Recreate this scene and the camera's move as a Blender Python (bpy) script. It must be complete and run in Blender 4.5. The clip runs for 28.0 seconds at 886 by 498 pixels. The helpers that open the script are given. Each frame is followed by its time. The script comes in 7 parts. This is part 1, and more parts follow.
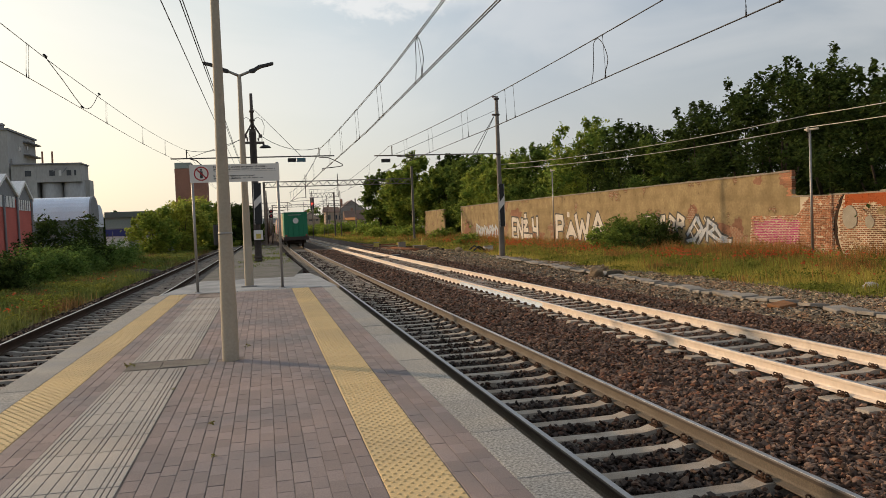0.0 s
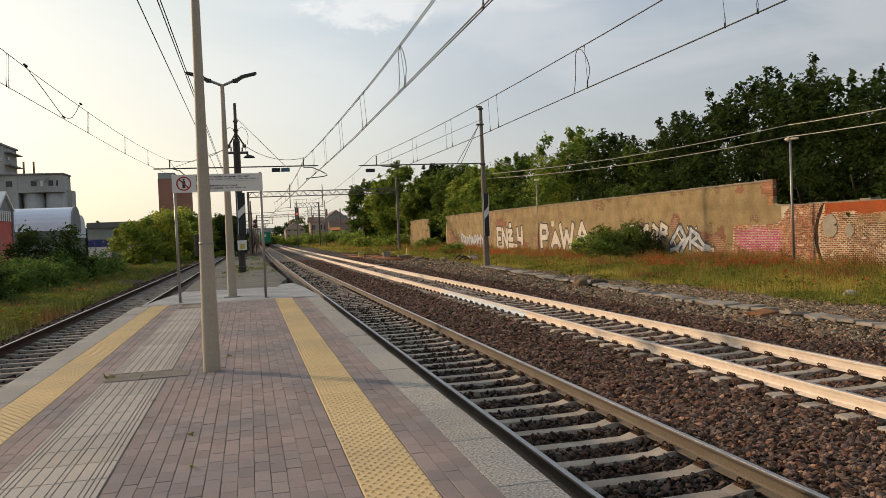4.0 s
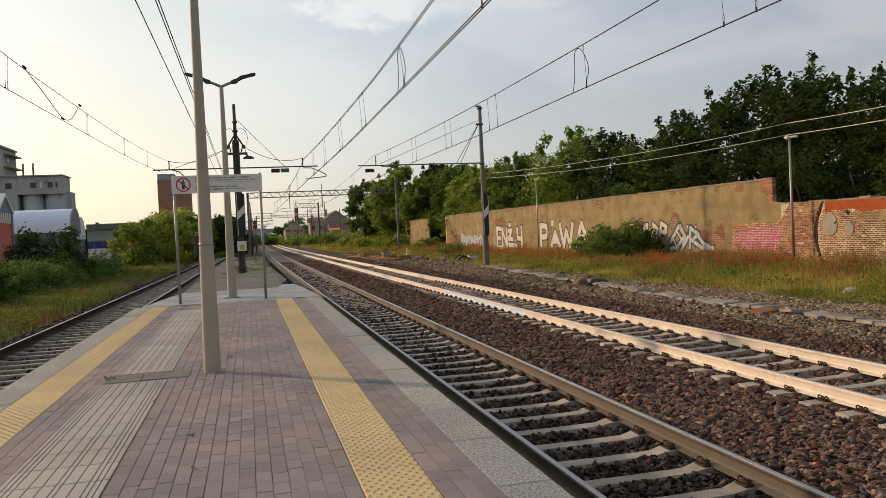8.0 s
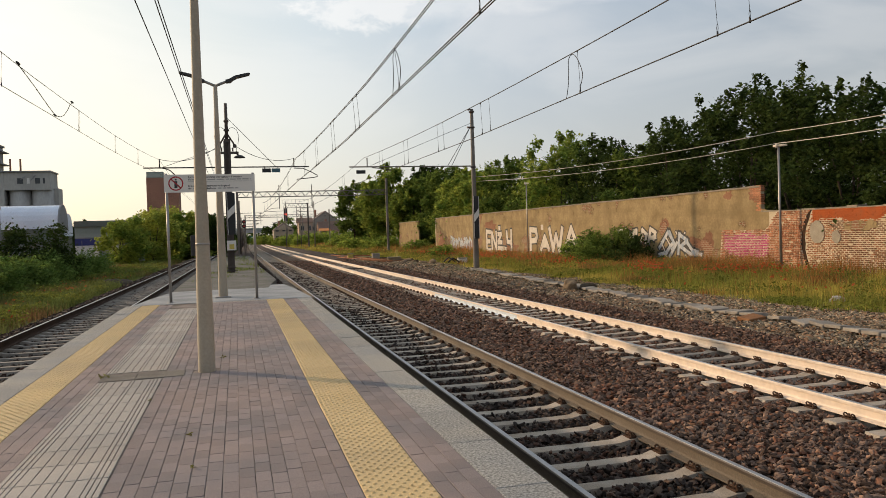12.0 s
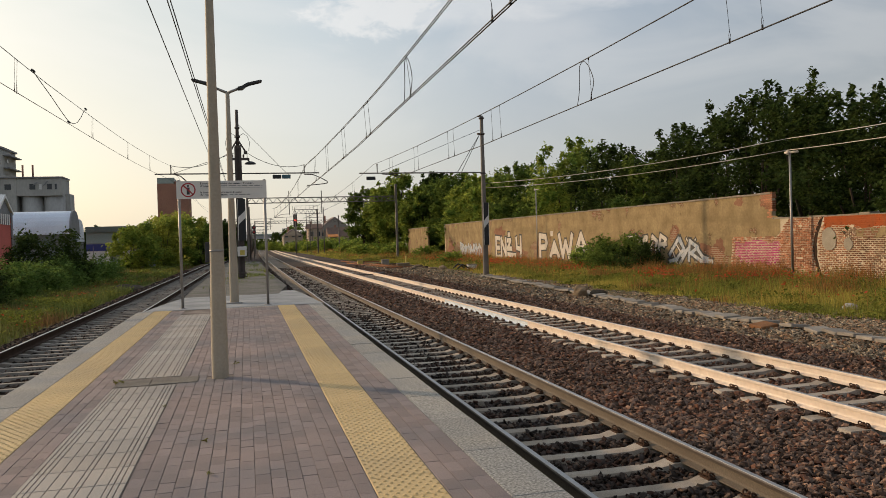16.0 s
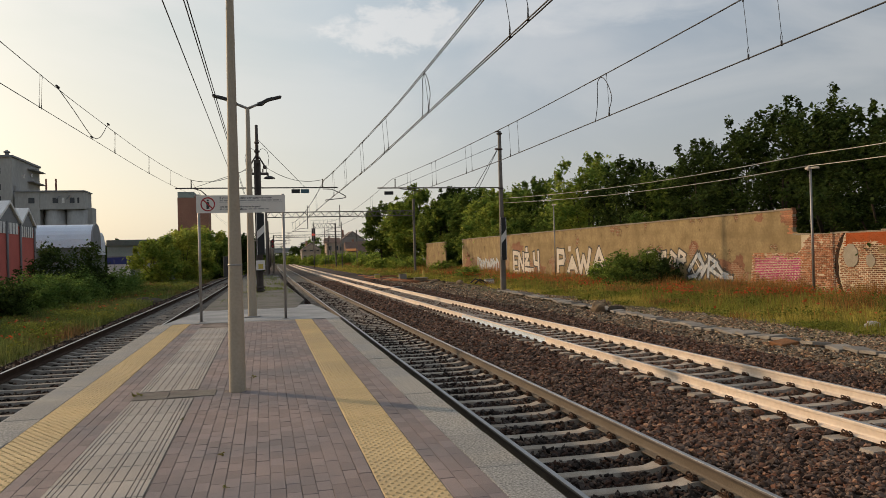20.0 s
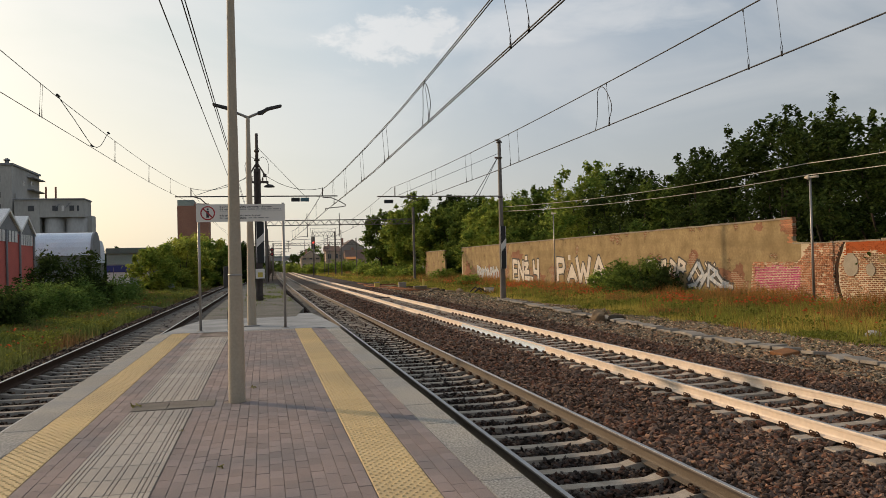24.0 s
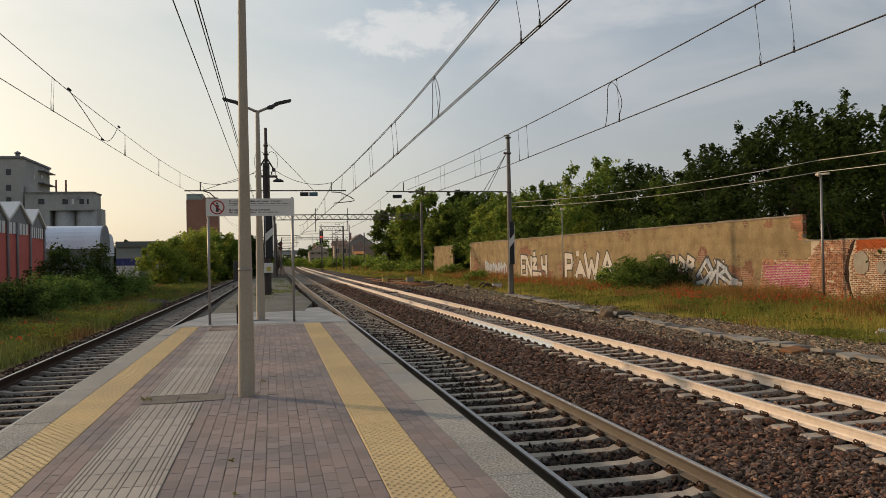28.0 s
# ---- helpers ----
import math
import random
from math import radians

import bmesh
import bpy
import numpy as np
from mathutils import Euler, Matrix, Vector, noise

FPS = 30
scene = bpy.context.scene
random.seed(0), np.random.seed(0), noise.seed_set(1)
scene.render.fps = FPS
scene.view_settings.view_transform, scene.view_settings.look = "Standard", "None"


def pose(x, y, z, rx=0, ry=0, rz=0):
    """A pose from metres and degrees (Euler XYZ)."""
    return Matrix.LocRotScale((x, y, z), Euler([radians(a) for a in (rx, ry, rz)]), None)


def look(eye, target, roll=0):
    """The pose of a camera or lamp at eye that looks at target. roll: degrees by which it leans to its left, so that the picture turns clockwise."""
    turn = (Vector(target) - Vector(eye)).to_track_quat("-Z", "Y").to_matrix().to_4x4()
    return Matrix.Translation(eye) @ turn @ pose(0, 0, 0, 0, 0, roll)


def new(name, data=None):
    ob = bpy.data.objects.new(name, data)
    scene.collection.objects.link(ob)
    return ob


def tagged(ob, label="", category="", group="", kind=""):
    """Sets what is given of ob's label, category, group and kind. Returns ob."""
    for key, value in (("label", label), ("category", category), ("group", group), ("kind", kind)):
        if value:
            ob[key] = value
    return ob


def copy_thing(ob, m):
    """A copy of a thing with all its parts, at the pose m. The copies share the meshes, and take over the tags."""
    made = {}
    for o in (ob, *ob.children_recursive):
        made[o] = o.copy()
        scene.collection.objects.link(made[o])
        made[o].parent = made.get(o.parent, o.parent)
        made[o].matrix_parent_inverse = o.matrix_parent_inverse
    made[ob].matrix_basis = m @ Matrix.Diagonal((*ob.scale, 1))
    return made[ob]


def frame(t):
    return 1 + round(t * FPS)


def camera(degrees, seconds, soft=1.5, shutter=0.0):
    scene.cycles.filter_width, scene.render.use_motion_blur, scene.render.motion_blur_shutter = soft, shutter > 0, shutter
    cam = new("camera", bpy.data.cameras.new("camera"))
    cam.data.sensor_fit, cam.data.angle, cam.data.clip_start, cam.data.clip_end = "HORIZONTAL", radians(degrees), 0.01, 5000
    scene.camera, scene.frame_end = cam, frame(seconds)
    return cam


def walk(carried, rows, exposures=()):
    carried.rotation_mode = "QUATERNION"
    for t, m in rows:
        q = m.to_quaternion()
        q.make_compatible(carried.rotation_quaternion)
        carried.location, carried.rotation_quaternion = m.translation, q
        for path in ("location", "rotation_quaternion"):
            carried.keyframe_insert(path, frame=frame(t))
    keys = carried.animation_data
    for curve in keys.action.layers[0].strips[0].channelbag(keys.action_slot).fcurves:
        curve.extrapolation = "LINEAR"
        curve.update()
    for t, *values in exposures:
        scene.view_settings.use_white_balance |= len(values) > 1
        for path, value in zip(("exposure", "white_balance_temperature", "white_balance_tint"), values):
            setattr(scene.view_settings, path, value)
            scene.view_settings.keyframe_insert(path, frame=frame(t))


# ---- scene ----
SECONDS = 28.0
cam = camera(59.57, SECONDS, soft=0.8)
PATH = [
    (0.0, (0.105, 0.036, 1.457), (4.586, 19.516, 0.763), -2.32),
    (0.5, (0.117, 0.052, 1.444), (4.662, 19.517, 0.744), -2.34),
    (1.0, (0.113, 0.050, 1.442), (4.758, 19.489, 0.696), -2.31),
    (1.5, (0.114, 0.050, 1.453), (4.759, 19.489, 0.700), -2.34),
    (2.0, (0.123, 0.011, 1.447), (4.767, 19.450, 0.700), -2.41),
    (2.5, (0.127, -0.013, 1.453), (4.824, 19.417, 0.795), -2.41),
    (3.0, (0.130, 0.007, 1.456), (4.958, 19.409, 0.967), -2.41),
    (3.5, (0.138, 0.014, 1.453), (4.993, 19.410, 0.992), -2.45),
    (5.5, (0.140, 0.031, 1.448), (4.997, 19.427, 0.994), -2.59),
    (6.0, (0.139, 0.019, 1.450), (4.994, 19.416, 0.993), -2.62),
    (6.5, (0.137, 0.012, 1.454), (4.994, 19.408, 0.995), -2.64),
    (7.0, (0.138, 0.008, 1.450), (4.994, 19.404, 0.990), -2.70),
    (7.5, (0.131, 0.023, 1.447), (4.999, 19.416, 0.987), -2.73),
    (8.0, (0.137, 0.018, 1.450), (5.002, 19.412, 0.986), -2.75),
    (8.5, (0.138, 0.013, 1.453), (5.002, 19.406, 0.991), -2.82),
    (9.0, (0.135, 0.009, 1.457), (4.997, 19.403, 0.993), -2.82),
    (9.5, (0.138, 0.016, 1.455), (4.997, 19.412, 0.997), -2.81),
    (10.0, (0.124, 0.018, 1.458), (4.894, 19.438, 1.115), -2.42),
    (10.5, (0.112, 0.014, 1.460), (4.883, 19.434, 1.119), -2.44),
    (11.0, (0.117, 0.010, 1.454), (4.889, 19.430, 1.125), -2.50),
    (11.5, (0.108, -0.018, 1.463), (5.000, 19.371, 1.107), -2.30),
    (12.0, (0.046, -0.023, 1.467), (5.196, 19.298, 1.049), -1.89),
    (12.5, (-0.010, -0.038, 1.466), (5.174, 19.273, 1.027), -1.85),
    (14.5, (-0.018, -0.030, 1.472), (5.167, 19.281, 1.020), -2.02),
    (15.0, (-0.021, -0.040, 1.479), (5.078, 19.295, 1.096), -1.91),
    (15.5, (-0.012, -0.036, 1.481), (5.010, 19.321, 1.175), -1.82),
    (16.0, (-0.000, -0.032, 1.480), (4.932, 19.348, 1.227), -1.79),
    (16.5, (0.003, -0.016, 1.478), (4.817, 19.394, 1.265), -1.64),
    (17.0, (0.012, -0.018, 1.479), (4.722, 19.419, 1.290), -1.50),
    (17.5, (0.013, -0.028, 1.485), (4.617, 19.435, 1.383), -1.25),
    (18.0, (0.014, -0.037, 1.486), (4.599, 19.431, 1.408), -1.29),
    (18.5, (0.005, -0.034, 1.491), (4.594, 19.432, 1.412), -1.32),
    (19.0, (0.008, -0.022, 1.489), (4.593, 19.445, 1.413), -1.35),
    (19.5, (-0.001, -0.051, 1.491), (4.543, 19.426, 1.526), -1.44),
    (20.0, (0.006, -0.045, 1.487), (4.508, 19.442, 1.626), -1.53),
    (20.5, (0.004, -0.043, 1.489), (4.507, 19.443, 1.626), -1.56),
    (21.0, (0.002, -0.015, 1.495), (4.464, 19.479, 1.770), -1.65),
    (21.5, (-0.003, -0.011, 1.492), (4.395, 19.495, 1.878), -1.77),
    (23.5, (-0.010, -0.020, 1.515), (4.403, 19.478, 2.122), -1.95),
    (24.0, (-0.001, -0.021, 1.511), (4.518, 19.459, 1.860), -1.48),
    (24.5, (0.000, -0.004, 1.508), (4.479, 19.488, 1.622), -1.11),
    (25.0, (-0.000, -0.000, 1.509), (4.479, 19.492, 1.620), -1.12),
    (25.5, (0.002, -0.008, 1.511), (4.478, 19.484, 1.619), -1.14),
    (26.0, (0.001, -0.020, 1.514), (4.476, 19.473, 1.616), -1.18),
    (26.5, (-0.001, -0.024, 1.514), (4.476, 19.468, 1.617), -1.21),
    (27.0, (-0.005, -0.012, 1.511), (4.472, 19.480, 1.620), -1.25),
    (27.5, (-0.013, -0.018, 1.513), (4.333, 19.503, 1.721), -1.15),
    (28.0, (-0.020, -0.020, 1.517), (4.297, 19.507, 1.746), -1.14),
]
walk(cam, [(t, look(eye, target, roll)) for t, eye, target, roll in PATH],
     [(0.0, -0.05), (1.0, 0.15), (2.0, 0.03), (3.0, -0.01), (6.0, 0.00), (8.0, -0.02), (9.0, -0.01), (10.0, -0.03), (11.0, -0.05), (12.0, 0.07), (16.0, -0.11), (18.0, -0.15), (20.0, -0.24), (21.0, -0.26), (24.0, -0.14), (26.0, -0.13), (27.0, -0.13), (28.0, -0.29)])

# ---- light: low hazy evening sun ahead on the left ----
SUN_TO = Vector((-0.70, 0.66, 0.31)).normalized()
SUN_EL = math.asin(SUN_TO.z)
sun = new("sun", bpy.data.lights.new("sun", "SUN"))
sun.data.energy, sun.data.angle, sun.data.color = 3.4, radians(1.7), (1.0, 0.72, 0.46)
sun.matrix_world = look(SUN_TO * 50, (0, 0, 0))

world = bpy.data.worlds.new("evening_sky")
scene.world = world
world.use_nodes = True


BANK = Vector((0.1775, 0.9428, 0.2821)).normalized()
SIDE = Vector((0.985, -0.145, 0.09)).normalized()     # the way in which the bank of cloud is drawn out


def sky_nodes():
    nt = world.node_tree
    n, l = nt.nodes, nt.links
    n.clear()
    out, bg = n.new("ShaderNodeOutputWorld"), n.new("ShaderNodeBackground")
    l.new(bg.outputs[0], out.inputs[0])
    sky = n.new("ShaderNodeTexSky")
    sky.sky_type, sky.sun_disc = "NISHITA", False
    sky.sun_elevation, sky.sun_rotation = SUN_EL, math.atan2(SUN_TO.x, SUN_TO.y)
    sky.dust_density, sky.air_density = 3.0, 1.0
    co = n.new("ShaderNodeTexCoord")
    way = co.outputs["Generated"]

    def vec(op, a, b):
        v = n.new("ShaderNodeVectorMath")
        v.operation = op
        l.new(a, v.inputs[0])
        v.inputs[1].default_value = b
        return v.outputs["Value" if op == "DOT_PRODUCT" else "Vector"]

    def calc(op, a, b):
        m = n.new("ShaderNodeMath")
        m.operation = op
        for k, x in enumerate((a, b)):
            if isinstance(x, (int, float)):
                m.inputs[k].default_value = x
            else:
                l.new(x, m.inputs[k])
        return m.outputs[0]

    def ranged(x, a, b, lo, hi, smooth=True):
        r = n.new("ShaderNodeMapRange")
        r.interpolation_type = "SMOOTHSTEP" if smooth else "LINEAR"
        for k, v in enumerate((a, b, lo, hi)):
            r.inputs[k + 1].default_value = v
        l.new(x, r.inputs[0])
        return r.outputs[0]

    def speckle(stretch, scale, detail, rough, swirl):
        t = n.new("ShaderNodeTexNoise")
        for key, v in (("Scale", scale), ("Detail", detail), ("Roughness", rough), ("Distortion", swirl)):
            t.inputs[key].default_value = v
        l.new(vec("MULTIPLY", way, stretch), t.inputs["Vector"])
        return t.outputs[0]

    def blend(fac, a, b, kind="MIX"):
        m = n.new("ShaderNodeMix")
        m.data_type, m.blend_type = "RGBA", kind
        if isinstance(fac, float):
            m.inputs["Factor"].default_value = fac
        else:
            l.new(fac, m.inputs["Factor"])
        l.new(a, m.inputs["A"])
        if isinstance(b, tuple):
            m.inputs["B"].default_value = (*b, 1)
        else:
            l.new(b, m.inputs["B"])
        return m.outputs["Result"]

    # hazy veil: cream towards the sun, pale blue-grey away from it
    veil = n.new("ShaderNodeValToRGB")
    l.new(vec("DOT_PRODUCT", way, Vector((SUN_TO.x, SUN_TO.y, 0.12)).normalized()), veil.inputs[0])
    e = veil.color_ramp.elements
    e[0].position, e[0].color = 0.0, (0.42, 0.415, 0.41, 1)
    e[1].position, e[1].color = 0.97, (1.04, 0.905, 0.68, 1)
    for at, col in ((0.40, (0.53, 0.528, 0.525, 1)), (0.62, (0.728, 0.704, 0.64, 1)), (0.82, (0.908, 0.818, 0.65, 1))):
        veil.color_ramp.elements.new(at).color = col
    # bluer with height
    up = n.new("ShaderNodeSeparateXYZ")
    l.new(way, up.inputs[0])
    high = ranged(up.outputs["Z"], 0.05, 0.40, 0, 1, False)
    tone = blend(high, veil.outputs[0], (0.71, 0.875, 1.06), "MULTIPLY")
    # thin uneven cloud, drawn out sideways and warmer than the gaps in it
    thin = ranged(speckle((1.0, 1.0, 2.6), 3.4, 6, 0.5, 0.5), 0.42, 0.66, 0, 0.55)
    tone = blend(calc("MULTIPLY", thin, high), tone, (0.93, 0.875, 0.81))
    # one larger bank of cloud ahead: a puffy head and a long thin tail
    off = vec("SUBTRACT", way, BANK)
    a = vec("DOT_PRODUCT", off, SIDE)
    b = vec("DOT_PRODUCT", off, Vector((-0.14, -0.27, 0.953)).normalized())
    def lens(a0, b0, ra, rb):
        p = calc("DIVIDE", calc("SUBTRACT", a, a0), ra)
        q = calc("DIVIDE", calc("SUBTRACT", b, b0), rb)
        return calc("SUBTRACT", 1.0, calc("ADD", calc("MULTIPLY", p, p), calc("MULTIPLY", q, q)))
    curl = calc("MULTIPLY", calc("SUBTRACT", speckle((1, 1, 1.7), 26, 8, 0.62, 0.3), 0.5), 3.4)
    soft = calc("MULTIPLY", calc("SUBTRACT", speckle((1, 1, 3.0), 9, 6, 0.55, 0.4), 0.5), 2.6)
    head = ranged(calc("ADD", lens(0.0, 0.0, 0.115, 0.034), curl), 0.05, 0.9, 0, 0.62)
    tail = ranged(calc("ADD", lens(0.15, 0.0, 0.24, 0.030), soft), 0.0, 1.1, 0, 0.42)
    tone = blend(calc("MAXIMUM", head, tail), tone, (0.99, 0.94, 0.88))
    # clear sky behind the veil
    l.new(blend(0.05, tone, sky.outputs[0], "ADD"), bg.inputs[0])
    bg.inputs[1].default_value = 0.86


sky_nodes()
scene.view_settings.exposure = 0.0

# ---- materials ----


def mat(name, base, rough=0.8, other=None, scale=3.0, amount=0.6, grain=60.0, grain_amount=0.25, bump=0.0, bump_scale=80.0,
        metal=0.0, rand=0.0, island=0.0, stretch=(1, 1, 1), emit=0.0, translucent=0.0, palette=(), world=False):
    """Procedural surface: two scales of colour variation, random tone per piece, fine relief."""
    m = bpy.data.materials.new(name)
    m.use_nodes = True
    n, l = m.node_tree.nodes, m.node_tree.links
    b = n["Principled BSDF"]
    b.inputs["Roughness"].default_value, b.inputs["Metallic"].default_value = rough, metal
    b.inputs["Specular IOR Level"].default_value = 0.12 if rough >= 0.84 else 0.45
    co, mp = n.new("ShaderNodeTexCoord"), n.new("ShaderNodeMapping")
    l.new(n.new("ShaderNodeNewGeometry").outputs["Position"] if world else co.outputs["Object"], mp.inputs[0])
    mp.inputs["Scale"].default_value = stretch
    other = other or tuple(c * 0.72 for c in base)
    big, small = n.new("ShaderNodeTexNoise"), n.new("ShaderNodeTexNoise")
    for node, s, d in ((big, scale, 5), (small, grain, 3)):
        node.inputs["Scale"].default_value, node.inputs["Detail"].default_value = s, d
        l.new(mp.outputs[0], node.inputs["Vector"])
    spread = n.new("ShaderNodeMapRange")
    spread.inputs[1].default_value, spread.inputs[2].default_value = 0.35, 0.68
    spread.inputs[4].default_value = amount
    l.new(big.outputs[0], spread.inputs[0])
    mix = n.new("ShaderNodeMix")
    mix.data_type = "RGBA"
    l.new(spread.outputs[0], mix.inputs["Factor"])
    mix.inputs["A"].default_value, mix.inputs["B"].default_value = (*base, 1), (*other, 1)
    tone = n.new("ShaderNodeMapRange")
    tone.inputs[1].default_value, tone.inputs[2].default_value = 0.3, 0.7
    tone.inputs[3].default_value, tone.inputs[4].default_value = 1 - grain_amount, 1 + grain_amount
    l.new(small.outputs[0], tone.inputs[0])
    val = tone.outputs[0]
    for kind, width in (("ShaderNodeObjectInfo", rand), ("ShaderNodeNewGeometry", island)):
        if width:
            src, rng, mul = n.new(kind), n.new("ShaderNodeMapRange"), n.new("ShaderNodeMath")
            l.new(src.outputs["Random" if rand and kind == "ShaderNodeObjectInfo" else "Random Per Island"], rng.inputs[0])
            rng.inputs[3].default_value, rng.inputs[4].default_value = 1 - width, 1 + width
            mul.operation = "MULTIPLY"
            l.new(val, mul.inputs[0])
            l.new(rng.outputs[0], mul.inputs[1])
            val = mul.outputs[0]
    sc = n.new("ShaderNodeVectorMath")
    sc.operation = "SCALE"
    l.new(mix.outputs["Result"], sc.inputs[0])
    l.new(val, sc.inputs["Scale"])
    l.new(sc.outputs[0], b.inputs["Base Color"])
    if palette:
        geo, ramp, tint = n.new("ShaderNodeNewGeometry"), n.new("ShaderNodeValToRGB"), n.new("ShaderNodeMix")
        l.new(geo.outputs["Random Per Island"], ramp.inputs[0])
        ramp.color_ramp.interpolation = "CONSTANT"
        for k, c in enumerate(palette):
            stop = ramp.color_ramp.elements[k] if k < 2 else ramp.color_ramp.elements.new(0.5)
            stop.position, stop.color = k / len(palette), (*c, 1)
        tint.data_type, tint.blend_type = "RGBA", "MULTIPLY"
        tint.inputs["Factor"].default_value = 1.0
        l.new(sc.outputs[0], tint.inputs["A"])
        l.new(ramp.outputs[0], tint.inputs["B"])
        l.new(tint.outputs["Result"], b.inputs["Base Color"])
    if bump:
        bt, bn = n.new("ShaderNodeTexNoise"), n.new("ShaderNodeBump")
        bt.inputs["Scale"].default_value, bt.inputs["Detail"].default_value = bump_scale, 4
        l.new(mp.outputs[0], bt.inputs["Vector"])
        l.new(bt.outputs[0], bn.inputs["Height"])
        bn.inputs["Strength"].default_value, bn.inputs["Distance"].default_value = bump, 0.01
        l.new(bn.outputs[0], b.inputs["Normal"])
    if emit:
        l.new(sc.outputs[0], b.inputs["Emission Color"])
        b.inputs["Emission Strength"].default_value = emit
    if translucent:
        tr, ad = n.new("ShaderNodeBsdfTranslucent"), n.new("ShaderNodeMixShader")
        l.new(sc.outputs[0], tr.inputs[0])
        ad.inputs[0].default_value = translucent
        l.new(b.outputs[0], ad.inputs[1])
        l.new(tr.outputs[0], ad.inputs[2])
        l.new(ad.outputs[0], n["Material Output"].inputs["Surface"])
    return m



def worn_plaster(name, base, dark, brick):
    """Old plaster: broad stains, upright rain streaks, and ragged places worn through to the brick, more of them low down."""
    m = mat(name, base, 0.92, dark, 1.1, 1.0, 9, 0.14, 0.6, 24)
    n, l = m.node_tree.nodes, m.node_tree.links
    b = n["Principled BSDF"]
    src = b.inputs["Base Color"].links[0].from_socket
    co = n.new("ShaderNodeTexCoord")
    def field(scale, stretch, lo, hi, top=1.0):
        mp, t, r = n.new("ShaderNodeMapping"), n.new("ShaderNodeTexNoise"), n.new("ShaderNodeMapRange")
        mp.inputs["Scale"].default_value = stretch
        l.new(co.outputs["Object"], mp.inputs[0])
        l.new(mp.outputs[0], t.inputs["Vector"])
        t.inputs["Scale"].default_value, t.inputs["Detail"].default_value, t.inputs["Roughness"].default_value = scale, 7, 0.62
        r.inputs[1].default_value, r.inputs[2].default_value, r.inputs[4].default_value = lo, hi, top
        l.new(t.outputs[0], r.inputs[0])
        return t, r
    _, streak = field(1.6, (1, 1, .12), .5, .75, .5)
    _, band = field(.9, (1, .10, 1.3), .46, .66, .55)
    raw, rim = field(.55, (1, 1, 1), .605, .617, .6)
    worn = n.new("ShaderNodeMapRange")
    worn.inputs[1].default_value, worn.inputs[2].default_value, worn.inputs[4].default_value = .620, .632, .8
    sep, low, add = n.new("ShaderNodeSeparateXYZ"), n.new("ShaderNodeMapRange"), n.new("ShaderNodeMath")
    l.new(co.outputs["Object"], sep.inputs[0])
    l.new(sep.outputs["Z"], low.inputs[0])
    low.inputs[1].default_value, low.inputs[2].default_value, low.inputs[3].default_value, low.inputs[4].default_value = -.6, 1.7, .13, 0.0
    add.operation = "ADD"
    l.new(raw.outputs[0], add.inputs[0])
    l.new(low.outputs[0], add.inputs[1])
    high, more = n.new("ShaderNodeMapRange"), n.new("ShaderNodeMath")
    l.new(sep.outputs["Z"], high.inputs[0])
    high.inputs[1].default_value, high.inputs[2].default_value, high.inputs[4].default_value = 2.5, 3.2, .045
    l.new(add.outputs[0], more.inputs[0])
    l.new(high.outputs[0], more.inputs[1])
    for r in (rim, worn):
        l.new(more.outputs[0], r.inputs[0])
    turn, bond = n.new("ShaderNodeMapping"), n.new("ShaderNodeTexBrick")
    turn.inputs["Rotation"].default_value = (radians(90), 0, radians(90))
    turn.vector_type = "TEXTURE"
    l.new(co.outputs["Object"], turn.inputs[0])
    l.new(turn.outputs[0], bond.inputs["Vector"])
    for key, value in (("Scale", 1.0), ("Mortar Size", .016), ("Brick Width", .26), ("Row Height", .10), ("Bias", -.1)):
        bond.inputs[key].default_value = value
    bond.inputs["Color1"].default_value, bond.inputs["Color2"].default_value = (*brick, 1), (*(c * .72 for c in brick), 1)
    bond.inputs["Mortar"].default_value = (.36, .29, .20, 1)
    for fac, col in ((streak, dark), (band, tuple(c * .8 for c in dark)), (rim, tuple(c * .32 for c in dark)), (worn, bond)):
        mx = n.new("ShaderNodeMix")
        mx.data_type = "RGBA"
        l.new(fac.outputs[0], mx.inputs["Factor"])
        l.new(src, mx.inputs["A"])
        if col is bond:
            l.new(bond.outputs["Color"], mx.inputs["B"])
        else:
            mx.inputs["B"].default_value = (*col, 1)
        src = mx.outputs["Result"]
    l.new(src, b.inputs["Base Color"])
    return m


